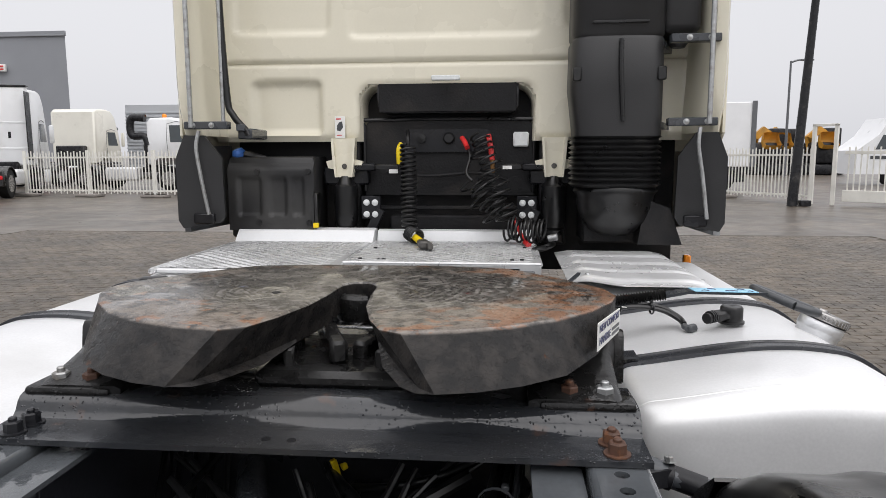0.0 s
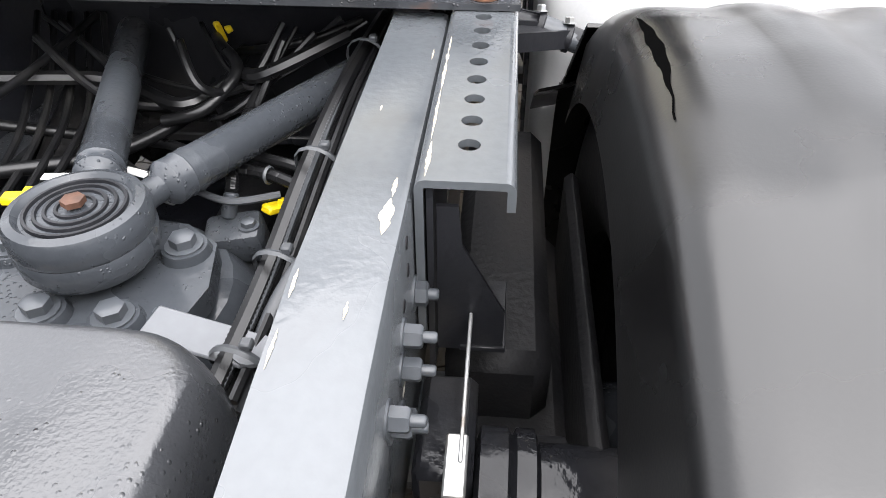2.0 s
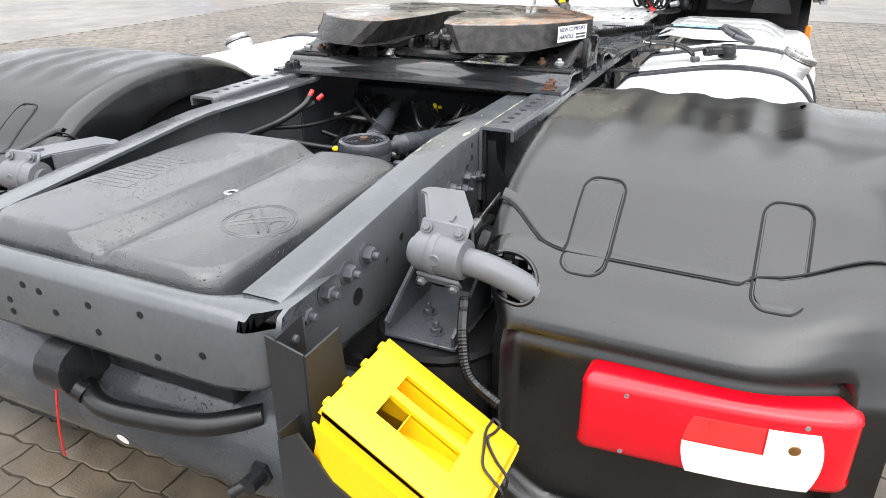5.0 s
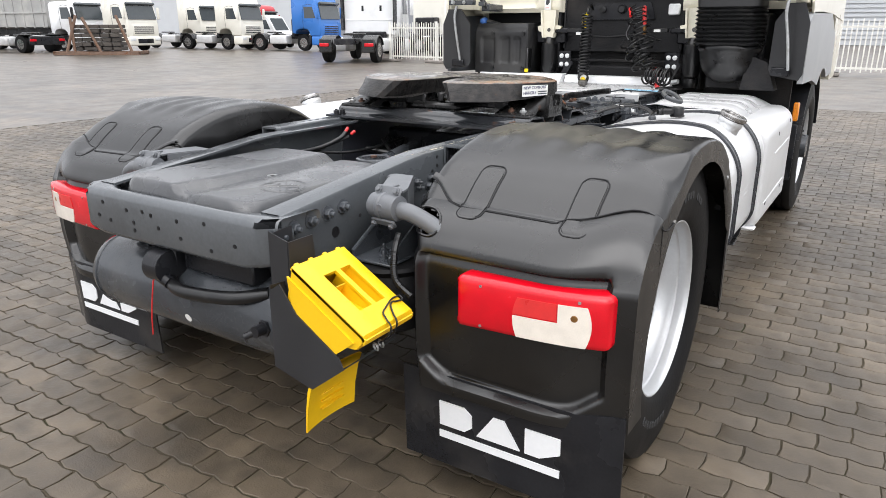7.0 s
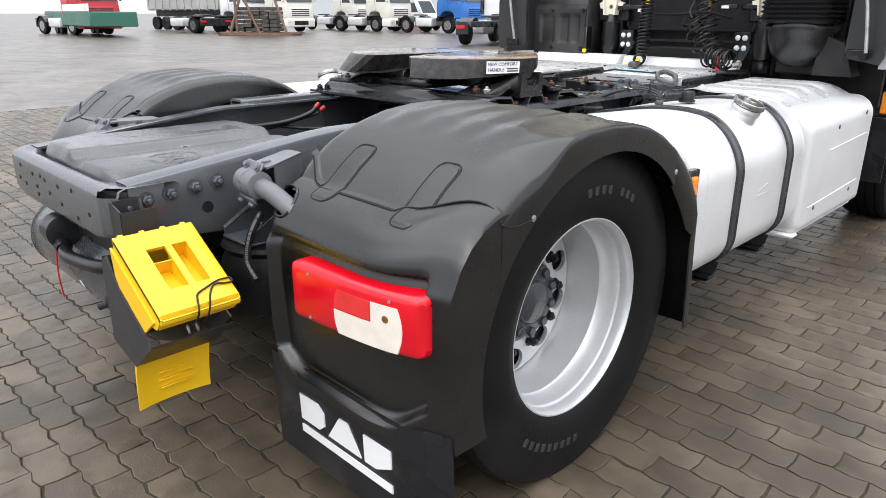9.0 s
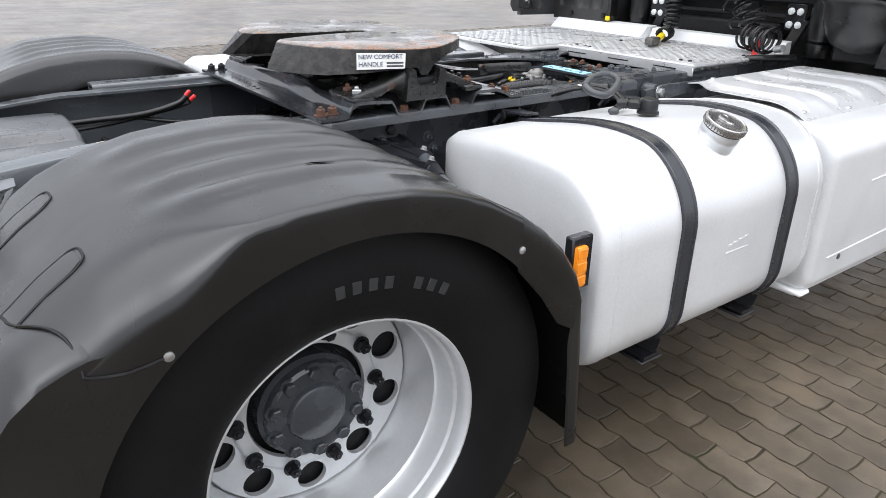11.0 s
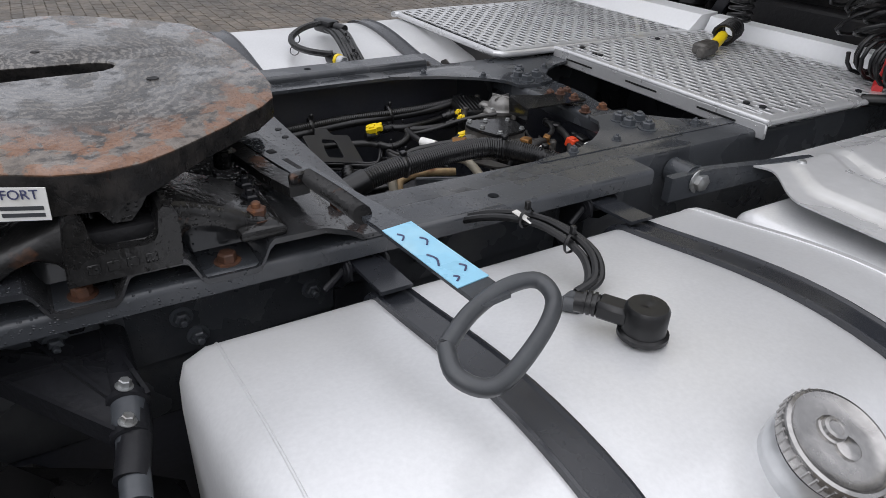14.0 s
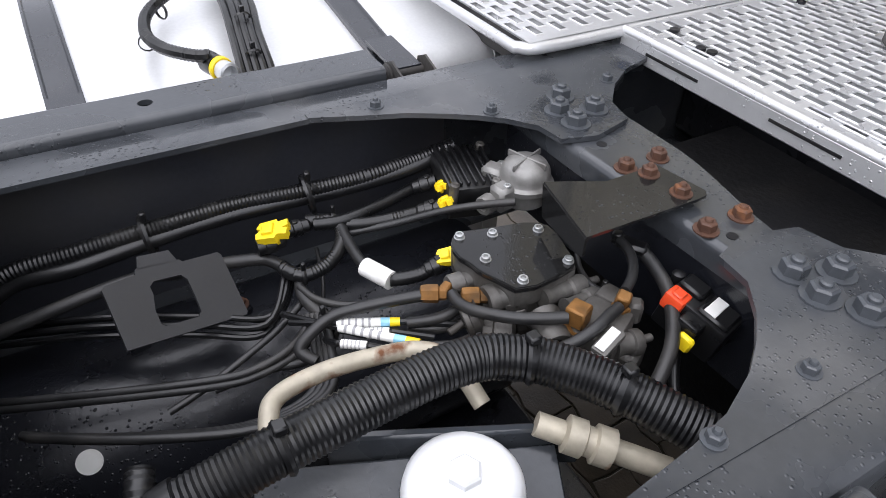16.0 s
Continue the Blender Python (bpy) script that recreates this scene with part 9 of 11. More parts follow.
part("red_cord", G().tube([(-0.108, -0.93, 0.665), (-0.115, -0.945, 0.58), (-0.135, -0.945, 0.50), (-0.16, -0.935, 0.42)], 0.0025, n=6), RED, redv)
g = G().box(-0.36, 0.36, -0.84, -0.80, 0.69, 0.735, 0.004)
part("tail_stay", g, DARK, truck)

# ---- chock holder
hold = part("chock_holder", G().prism([(-0.936, 0.838), (-0.936, 0.50), (-0.80, 0.52), (-0.80, 0.700), (-0.838, 0.745), (-0.846, 0.838)], lambda a, b, d: (0.482 + d, a, b), 0.004), BRACKET, truck, "dark grey sheet holder on the rail end")
part("side_sheet", G().prism([(0.416, 0.858), (0.482, 0.840), (0.482, 0.62), (0.416, 0.66)], lambda a, b, d: (a, -0.938 + d, b), 0.004), BRACKET, hold)
part("side_sheet", G().prism([(-0.936, 0.858), (-0.936, 0.68), (-0.866, 0.68), (-0.872, 0.862)], lambda a, b, d: (0.4325 + d, a, b), 0.004), BRACKET, hold)
part("side_sheet", G().prism([(0.500, 0.745), (0.462, 0.72), (0.462, 0.505), (0.592, 0.474), (0.702, 0.560), (0.688, 0.588), (0.552, 0.674)], lambda a, b, d: (a, -0.992 + d, b), 0.004), BRACKET, hold)
part("side_sheet", G().prism([(-0.99, 0.56), (-0.93, 0.56), (-0.93, 0.73), (-0.99, 0.735)], lambda a, b, d: (0.462 + d, a, b), 0.004), BRACKET, hold)
part("side_sheet", G().prism([(0.462, 0.70), (0.462, 0.52), (0.592, 0.49), (0.70, 0.58)], lambda a, b, d: (a, -0.784 + d, b), 0.004), BRACKET, hold)
part("side_sheet", G().prism([(-0.99, 0.0), (-0.78, 0.0), (-0.78, 1.0), (-0.99, 1.0)], lambda a, b, d: (lerp(0.592, 0.702, b), a, lerp(0.475, 0.562, b) + d), 0.004), BRACKET, hold)


def wheel_chock(m, name_label):
    """A hollow wedge with a see-through window and two recesses; local x along the slope, y across, z up from the slope face."""
    th = thing("wheel_chock", name_label, "wheel chock", group="wheel chocks in the holder")
    L, W = 0.272, 0.198
    hw = W / 2
    us = [0, 0.004, 0.062, 0.104, 0.196, L - 0.012, L]
    vs_ = [-hw, -hw + 0.006, -0.045, 0.002, 0.018, 0.056, hw - 0.006, hw]
    g = G()

    def face(u, v):
        edge = min(u, L - u, hw - abs(v))
        return (u, v, -0.004 * smooth(0.005, 0.0, edge) - 0.012 * smooth(L - 0.012, L, u))
    g.grid(us, vs_, face, lambda u, v: (u, v, face(u, v)[2] - 0.010), skip=lambda u, v: (0.062 < u < 0.196 and -0.045 < v < 0.002) or (0.062 < u < 0.196 and 0.018 < v < 0.056))
    part("top_plate", g, YELLOW, th)
    for v0, v1, u0, u1 in ((-0.045, 0.002, 0.104, 0.196), (0.018, 0.056, 0.062, 0.196)):
        g = G()
        g.prism([(u0, -0.008), (u0, -0.050), (u1, -0.026), (u1, -0.008), (u1 + 0.003, -0.008), (u1 + 0.003, -0.030), (u0 - 0.002, -0.054), (u0 - 0.002, -0.008)], lambda a, b, d: (a, v0 + d, b), v1 - v0)
        g.prism([(u0, -0.008), (u0, -0.052), (u1, -0.028), (u1, -0.008)], lambda a, b, d: (a, v0 - 0.003 + d, b), 0.003)
        g.prism([(u0, -0.008), (u0, -0.052), (u1, -0.028), (u1, -0.008)], lambda a, b, d: (a, v1 + d, b), 0.003)
        part("recess", g, YELLOW, th)
    for c in (-hw, hw - 0.005):
        part("side_wall", G().prism([(0.004, -0.006), (L - 0.003, -0.008), (L - 0.012, -0.052), (0.16, -0.115), (0.055, -0.19)], lambda a, b, d: (a, c + d, b), 0.005), YELLOW, th)
    part("rear_wall", G().prism([(0.004, -0.004), (0.055, -0.19), (0.061, -0.188), (0.012, -0.006)], lambda a, b, d: (a, -hw + 0.005 + d, b), W - 0.010), YELLOW, th)
    part("front_wall", G().prism([(L - 0.006, -0.010), (L - 0.001, -0.010), (L - 0.010, -0.052), (L - 0.016, -0.052)], lambda a, b, d: (a, -hw + 0.005 + d, b), W - 0.010), YELLOW, th)
    for k in range(4):
        part("nub", G().box(-0.005, 0.006, -hw + 0.012 + k * 0.052, -hw + 0.026 + k * 0.052, -0.012, -0.001, 0.002), YELLOW, th)
    th.matrix_basis = m
    return th


ax = Vector((0.751 - 0.525, 0.0, 0.659 - 0.795)).normalized()
ay = Vector((0, 1, 0))
az = ax.cross(ay)
m1 = Matrix(((ax.x, ay.x, az.x, 0.541), (ax.y, ay.y, az.y, -0.884), (ax.z, ay.z, az.z, 0.800), (0, 0, 0, 1)))
wheel_chock(m1, "yellow plastic wheel chock held in a dark steel holder")


def on_chock(a, b, up=0.004):     # a along the slope, b across it, both 0..1
    return m1 @ Vector((0.272 * a, -0.099 + 0.198 * b, up))


clip_w = [on_chock(1.01, 0.40, -0.055), on_chock(1.04, 0.42, -0.020), on_chock(1.015, 0.437, 0.003), on_chock(0.93, 0.475), on_chock(0.854, 0.523), on_chock(0.81, 0.67), on_chock(0.771, 0.83), on_chock(0.772, 0.95), on_chock(0.778, 1.0, 0.003), on_chock(0.824, 0.985, 0.003), on_chock(0.816, 0.868), on_chock(0.80, 0.80), on_chock(0.821, 0.733), on_chock(0.90, 0.65), on_chock(1.0, 0.581, 0.003), on_chock(1.035, 0.56, -0.022), on_chock(1.01, 0.54, -0.055)]
clip_ob = part("wire_clip", G().tube(clip_w, 0.0024, n=8, steps=4), BLACK_STEEL, hold)
for b in (0.36, 0.47):     # spring coils of the clip
    part("spring_coil", G().lathe([(0.010, -0.003), (0.0130, 0.0), (0.010, 0.003)], on_chock(1.005, b, -0.066), (0.3, 1, 0.2), 16, caps=False), ZINC, clip_ob)
# the second chock, nested behind: its sides and pointed tail show below
g = G()
g.prism([(0.525, 0.770), (0.552, 0.575), (0.640, 0.568), (0.735, 0.640)], lambda a, b, d: (a, -0.988 + d, b), 0.006)
th2 = thing("wheel_chock", "second yellow wheel chock, its tail hanging below the holder", "wheel chock", group="wheel chocks in the holder")
part("body", g, YELLOW, th2)
g = G()
g.grid(steps(-0.990, -0.795, 10), [0, 1, 2, 3], lambda y, k: ((0.575, 0.56, 0.550, 0.545)[k] + 0.012 * ((y + 0.89) / 0.1) ** 2, y + 0.0, (0.50, 0.46, 0.40, 0.333)[k]),
       lambda y, k: ((0.585, 0.57, 0.556, 0.549)[k] + 0.012 * ((y + 0.89) / 0.1) ** 2, y, (0.50, 0.46, 0.40, 0.333)[k]))
for k in range(4):
    g.box(0.552, 0.566, -0.93, -0.84, 0.375 + 0.022 * k, 0.379 + 0.022 * k, 0.001)
part("tail", g, YELLOW, th2)



# ---- cab
CY = 2.85


def soft_box(x, z, x0, x1, z0, z1, e=0.025, r=0.05):
    """1 inside a rounded rectangle, falling to 0 over e."""
    dx = max(x0 + r - x, 0, x - x1 + r)
    dz = max(z0 + r - z, 0, z - z1 + r)
    d = math.hypot(dx, dz) - r
    return 1 - smooth(-e, 0.0, d)


def cab_y(x, z):
    y = CY
    y += 0.016 * soft_box(x, z, -1.09, -0.58, 2.00, 3.05)
    y += 0.016 * soft_box(x, z, -0.50, 0.46, 1.975, 3.05)
    y += 0.014 * soft_box(x, z, 0.56, 1.05, 2.00, 3.05)
    arch = 1.79 - 0.9 * max(0.0, abs(x + 0.822) - 0.05) ** 2.2
    y += 0.035 * smooth(0.0, 0.030, min(x + 1.012, -0.634 - x)) * smooth(1.505, 1.530, z) * smooth(arch, arch - 0.035, z)
    y += 0.012 * soft_box(x, z, 0.95, 1.16, 1.52, 1.84, 0.02, 0.04)
    y -= 0.008 * smooth(1.872, 1.880, z)
    y += 0.012 * math.exp(-((z - 1.868) / 0.0085) ** 4)
    edge = soft_box(x, z, -0.47, 0.45, 1.2, 1.775, 0.045, 0.09)
    y += 0.030 * edge
    y += 0.03 * smooth(1.12, 1.215, abs(x)) ** 2
    y += 0.02 * smooth(1.51, 1.475, z)
    return y


def cab_hole(x, z):
    dx = max(-0.455 + 0.10 - x, 0, x - 0.435 + 0.10)
    dz = max(0, z - 1.762 + 0.10)
    return math.hypot(dx, dz) < 0.10 and z < 1.762


g = G().grid(steps(-1.215, 1.215, 162), steps(1.475, 3.30, 122), lambda x, z: (x, cab_y(x, z), z), lambda x, z: (x, cab_y(x, z) + 0.03, z), skip=cab_hole)
cab = part("cab", g, CREAM, truck, "cream painted sleeper cab with pressed rear panels", angle=60)
g = G()     # reveal of the opening
ring = [(-0.447, 1.475)] + [(-0.347 - 0.10 * math.cos(a), 1.654 + 0.10 * math.sin(a)) for a in steps(0, math.pi / 2, 10)] + [(0.327 + 0.10 * math.sin(a), 1.654 + 0.10 * math.cos(a)) for a in steps(0, math.pi / 2, 10)] + [(0.427, 1.475)]
lips = [(0.026, 0.0), (0.004, 0.012), (0.0, 0.022), (-0.004, 0.034), (-0.012, 0.17)]


def reveal(i, k):
    x, zz = ring[i]
    o, d = lips[k]
    dx, dz = x + 0.01, max(0.0, zz - 1.62)
    n = math.hypot(dx / 0.44, dz / 0.134) or 1.0
    return (x + o * dx / 0.44 / n, CY + 0.026 + d, zz + o * dz / 0.134 / n)


g.grid(list(range(len(ring))), list(range(5)), reveal)
part("opening_reveal", g, CREAM, cab)
g = G()
side = [(3.10, 1.42), (3.10, 3.30), (3.2, 3.62), (4.2, 3.70), (4.85, 3.30), (5.05, 2.45), (5.12, 1.30), (5.05, 0.95), (4.55, 0.95), (4.50, 1.20), (4.35, 1.42), (3.82, 1.52), (3.30, 1.44)]
g.prism(side, lambda a, b, d: (-1.245 + d, a, b), 2.49)
part("cab_shell", g, CREAM, cab, angle=30)
part("cab_roof", G().prism([(2.63, 3.26), (2.63, 3.312), (3.195, 3.625), (3.195, 3.58)], lambda a, b, d: (-1.215 + d, a, b), 2.43), CREAM, cab)
for s in (1, -1):
    g = G().prism([(3.55, 2.02), (4.52, 2.02), (4.72, 2.12), (4.66, 2.75), (4.30, 2.85), (3.58, 2.85)], lambda a, b, d: (s * (1.244 + d), a, b), 0.006)
    part("side_window", g, GLASS, cab)
    # front wheel arch and fairing
    pts = [(2.56, 1.04), (2.53, 1.37), (2.58, 1.435), (2.66, 1.45), (3.1, 1.46), (3.85, 1.46), (4.40, 1.30), (4.55, 1.0), (4.40, 1.0)]
    pts += [(3.82 + 0.585 * math.cos(radians(a)), 0.49 + 0.585 * math.sin(radians(a))) for a in range(60, 128, 8)] + [(3.10, 1.03)]
    g = G().prism(pts, lambda a, b, d: (s * (1.225 + d), a, b), 0.03)
    part("wheel_arch", g, mat("grey_arch_paint", (0.36, 0.37, 0.38), 0.4, var=0.06, scale=3, bump=0.01) if s > 0 else GALV, cab, "grey painted wheel arch panel")
    g = G().prism([(2.62, 1.445), (2.56, 1.50), (2.56, 1.80), (2.60, 2.2), (2.62, 3.2), (4.2, 3.2), (4.9, 2.2), (4.95, 1.42), (3.85, 1.46)], lambda a, b, d: (s * (1.243 + d), a, b), 0.012)
    part("side_fairing", g, CREAM, cab)
    g = G()     # black splash guards round the front wheel
    for a0 in range(12, 168, 12):
        a, b = radians(a0), radians(a0 + 12)
        g.prism([(3.82 + r * math.cos(t), 0.49 + r * math.sin(t)) for t in (a, b) for r in (0.56, 0.575)][:2] + [(3.82 + r * math.cos(b), 0.49 + r * math.sin(b)) for r in (0.575, 0.56)], lambda p, q, d: (s * (0.86 + d), p, q), 0.36)
    g.box(s * 0.86, s * 1.20, 3.22, 3.235, 0.33, 0.72, 0.004)
    part("splash_guard", g.weld(), BLACK_STEEL, cab)
    g = G().box(s * 1.19, s * 1.225, 2.90, 2.94, 0.78, 0.90, 0.006)
    part("marker_lens", g, AMBER, cab)
    # rear side extender with lower dark flap
    def ext(k, z):
        x, y = ((1.222, 2.86), (1.235, 2.70), (1.243, 2.53), (1.232, 2.515), (1.190, 2.53), (1.165, 2.60), (1.150, 2.86))[k]
        return (s * (x - 0.012 * smooth(1.75, 1.5, z)), y + 0.03 * smooth(1.62, 1.5, z) * (1 if y < 2.6 else 0), z)
    g = G().grid(list(range(7)), [1.50, 1.56, 1.62, 1.75, 2.2, 2.8, 3.25], ext)
    part("side_extender", g, CREAM, cab, angle=50)
    g = G().prism([(1.06, 1.395), (1.055, 1.12), (1.075, 1.085), (1.235, 1.062), (1.255, 1.10), (1.255, 1.39), (1.215, 1.50), (1.13, 1.50)], lambda a, b, d: (s * a, 2.50 + 0.35 * (1.25 - a) + d, b), 0.02)
    flap = part("lower_flap", g, MATT_BLACK, cab, "black plastic lower corner flap")
    g = G().tube([(1.130, 2.49, 1.52), (1.145, 2.485, 1.44), (1.130, 2.49, 1.30), (1.105, 2.50, 1.13)] if s < 0 else [(1.130, 2.49, 1.52), (1.125, 2.485, 1.44), (1.150, 2.49, 1.30), (1.175, 2.49, 1.12)], 0.009, n=8)
    if s < 0:
        g.mirror()
    part("stay", g, ZINC, flap)
    g = G().obox((s * 1.13, 2.51, 1.11), (0.10, 0.03, 0.05), (0, 0, 0), 0.006)
    part("stay_foot", g, BLACK_STEEL, flap)
    # vertical grab rails on brackets
    g = G().tube([(s * 1.165, 2.485, 1.535), (s * 1.160, 2.485, 3.1)], 0.011, n=10, steps=1)
    if s < 0:
        g.tube([(s * 1.065, 2.62, 1.535), (s * 1.062, 2.62, 3.1)], 0.010, n=10, steps=1)
    hr = part("grab_rail", g, ZINC, cab, "bare metal vertical rail")
    for zz in ((1.545,) if s < 0 else (1.545, 1.90)):
        part("bracket", G().obox((s * 1.10, 2.52, zz), (0.21, 0.05, 0.035), (0, 0, 0), 0.004).obox((s * 1.0, 2.68, zz - 0.01), (0.04, 0.30, 0.03), (0, 0, s * -20), 0.003), CHASSIS, hr)
        part("bolt", G().hexbolt((s * 1.07, 2.494, zz), (0, -1, 0), 0.009, 0.008).hexbolt((s * 1.16, 2.494, zz), (0, -1, 0), 0.009, 0.008), ZINC, hr)
    # cream cab mount brackets with spring legs
    cx = s * 0.528
    g = G().prism([(cx - 0.062, 1.49), (cx + 0.062, 1.49), (cx + 0.056, 1.385), (cx + 0.095, 1.375), (cx + 0.085, 1.34), (cx + 0.052, 1.335), (cx + 0.045, 1.295), (cx - 0.045, 1.295), (cx - 0.052, 1.335), (cx - 0.085, 1.34), (cx - 0.095, 1.375), (cx - 0.056, 1.385)],
                  lambda a, b, d: (a, 2.835 + d, b), 0.03)
    g.prism([(cx - 0.062, 1.49), (cx - 0.056, 1.385), (cx - 0.045, 1.295), (cx - 0.038, 1.295), (cx - 0.05, 1.49)], lambda a, b, d: (a, 2.81 + d, b), 0.03)
    g.prism([(cx + 0.062, 1.49), (cx + 0.056, 1.385), (cx + 0.045, 1.295), (cx + 0.038, 1.295), (cx + 0.05, 1.49)], lambda a, b, d: (a, 2.81 + d, b), 0.03)
    mnt = part("cab_mount", g, CREAM, cab, "cream cab mount bracket")
    part("bolt", G().hexbolt((cx, 2.834, 1.35), (0, -1, 0), 0.009, 0.009), CAST, mnt)
    part("spring_leg", G().lathe([(0.05, 0.0), (0.055, 0.02), (0.055, 0.06), (0.045, 0.065), (0.055, 0.075), (0.055, 0.09), (0.06, 0.10), (0.06, 0.28), (0.045, 0.29), (0.03, 0.33)], (cx, 2.86, 0.97), (0, 0, 1), 20), HOSE, mnt)
    part("cross_arm", G().obox((cx, 2.90, 1.30), (0.24, 0.05, 0.09), (0, 0, 0), 0.01).obox((cx - s * 0.10, 2.86, 1.345), (0.12, 0.05, 0.04), (0, 0, 0), 0.01), BLACK_STEEL, mnt)
    part("rear_column", G().box(cx - 0.07, cx + 0.07, 2.88, 3.0, 0.95, 1.49, 0.01), DARK, mnt)
    cx = s * 0.397
    plate = part("light_plate", G().box(cx - 0.05, cx + 0.05, 2.845, 2.855, 1.08, 1.20, 0.004).obox((cx + 0.01, 2.85, 1.05), (0.05, 0.02, 0.18), (0, 25, 0), 0.004), BLACK_STEEL, cab)
    for dx in (-0.022, 0.022):
        for dz in (-0.030, 0.030):
            part("round_reflector", G().lathe([(0.0165, 0.0), (0.0165, 0.006), (0.012, 0.010), (0.0, 0.011)], (cx + dx, 2.845, 1.135 + dz), (0, -1, 0), 18), PALE, plate)

# dark back of the opening
g = G().box(-1.15, 1.15, 3.02, 3.06, 0.80, 1.80, 0.004)
part("bulkhead", g, DARK, cab)
BAR_HOLES = ((-0.17, 0.030), (-0.06, 0.030), (0.06, 0.030), (0.17, 0.030), (-0.295, 0.045), (0.285, 0.045))


def bar_front(a, k):     # front face of the bar, bowed, with openings through it
    zz = lerp(1.640, 1.752, k)
    return (a, 2.785 + 0.015 * (2 * k - 1) ** 2, zz)


def bar_open(a, k):
    zz = lerp(1.640, 1.752, k) - 1.700
    return any(((a - x) / r) ** 2 + (zz / 0.022) ** 2 < 1 for x, r in BAR_HOLES)


g = G().grid(steps(-0.36, 0.35, 96), steps(0, 1, 22), bar_front, lambda a, k: (a, 2.812, lerp(1.640, 1.752, k)), skip=bar_open)
g.prism([(-0.355, 1.752), (-0.335, 1.785), (0.325, 1.785), (0.345, 1.752)], lambda a, b, d: (a, 2.79 + d, b), 0.16)
g.prism([(0.350, 1.64), (0.32, 1.605), (-0.33, 1.605), (-0.36, 1.64)], lambda a, b, d: (a, 2.79 + d, b), 0.16)
bar = part("moulded_bar", g, BAR_GREY, cab, "black moulded bar with round holes")
bar.location = (0.0, 0.09, 0.012)
part("backing", G().box(-0.35, 0.34, 2.86, 2.88, 1.62, 1.76, 0.003), DARK, bar)
part("catch", G().box(-0.075, 0.065, 2.775, 2.80, 1.765, 1.79, 0.004), PALE, bar)
g = G().prism([(-0.44, 1.20), (-0.44, 1.55), (-0.41, 1.585), (0.40, 1.585), (0.43, 1.55), (0.43, 1.20)], lambda a, b, d: (a, 2.93 + d, b), 0.06)
pan = part("junction_panel", g, DARK, cab, "black junction panel with couplings")
part("edge", G().tube([(-0.44, 2.928, 1.22), (-0.44, 2.928, 1.55), (-0.41, 2.928, 1.585), (0.40, 2.928, 1.585), (0.43, 2.928, 1.55), (0.43, 2.928, 1.22)], 0.010, n=8, steps=4), HOSE, pan)
part("inner_panel", G().prism([(-0.24, 1.45), (-0.20, 1.535), (0.20, 1.535), (0.23, 1.45), (0.23, 1.42), (-0.24, 1.42)], lambda a, b, d: (a, 2.915 + d, b), 0.02), BLACK_STEEL, pan)
part("lamp", G().box(0.325, 0.405, 2.905, 2.93, 1.445, 1.52, 0.008), PALE, pan, "clear work lamp")
part("socket", G().lathe([(0.030, 0), (0.030, 0.02), (0.022, 0.03), (0.0, 0.03)], (0.0, 2.915, 1.49), (0, -1, 0), 16), HOSE, pan)
part("socket", G().lathe([(0.022, 0), (0.022, 0.02), (0.0, 0.022)], (-0.14, 2.915, 1.49), (0, -1, 0), 16), HOSE, pan)
g = G().box(-0.44, 0.43, 2.90, 2.93, 1.125, 1.145, 0.004).box(-0.30, 0.30, 2.86, 2.95, 0.98, 1.10, 0.01)
g.tube([(-0.32, 2.88, 1.32), (-0.1, 2.87, 1.30), (0.15, 2.87, 1.315), (0.30, 2.88, 1.28)], 0.008, n=8)
part("cross_tube", g, DARK, pan)
g = G().obox((-0.30, 2.80, 1.345), (0.12, 0.03, 0.03), b=0.006).obox((0.31, 2.80, 1.345), (0.12, 0.03, 0.03), b=0.006)
part("link", g, HOSE, pan)
part("white_tag", G().box(-0.29, -0.245, 2.78, 2.786, 1.315, 1.335, 0.001).box(0.275, 0.32, 2.78, 2.786, 1.335, 1.352, 0.001), LABEL, pan)
lbl = part("label", G().box(-0.572, -0.520, 2.832, 2.8375, 1.492, 1.600, 0.001), LABEL, cab, "small white instruction label")
part("print", G().box(-0.565, -0.540, 2.8305, 2.8325, 1.584, 1.590, 0.0005).box(-0.563, -0.535, 2.8305, 2.8325, 1.504, 1.508, 0.0005), RED, lbl)
part("pictogram", G().prism([(-0.562, 1.53), (-0.545, 1.525), (-0.53, 1.545), (-0.534, 1.575), (-0.55, 1.57), (-0.56, 1.555)], lambda a, b, d: (a, 2.831 + d, b), 0.0014), CABLE, lbl)

# battery cover on the left
def bat_y(x, z):
    y = 2.735 + 0.03 * smooth(1.33, 1.38, z)
    for a, b in ((-1.06, -0.93), (-0.90, -0.80), (-0.78, -0.71)):
        y += 0.016 * soft_box(x, z, a, b, 1.10, 1.30, 0.015, 0.02)
    return y


g = G().grid(steps(-1.105, -0.665, 44), steps(1.03, 1.385, 30), lambda x, z: (x, bat_y(x, z), z))
g.box(-1.105, -0.665, 2.76, 3.0, 0.99, 1.40, 0.012)
bc = part("battery_cover", g, SCUFFED, truck, "black ribbed plastic battery cover, scuffed", angle=50)
part("screw", G().cyl((-0.95, 2.722, 1.325), (-0.95, 2.74, 1.325), 0.014, n=12).cyl((-0.69, 2.722, 1.325), (-0.69, 2.74, 1.325), 0.014, n=12).cyl((-0.95, 2.722, 1.07), (-0.95, 2.74, 1.07), 0.014, n=12).cyl((-0.69, 2.722, 1.07), (-0.69, 2.74, 1.07), 0.014, n=12), HOSE, bc)
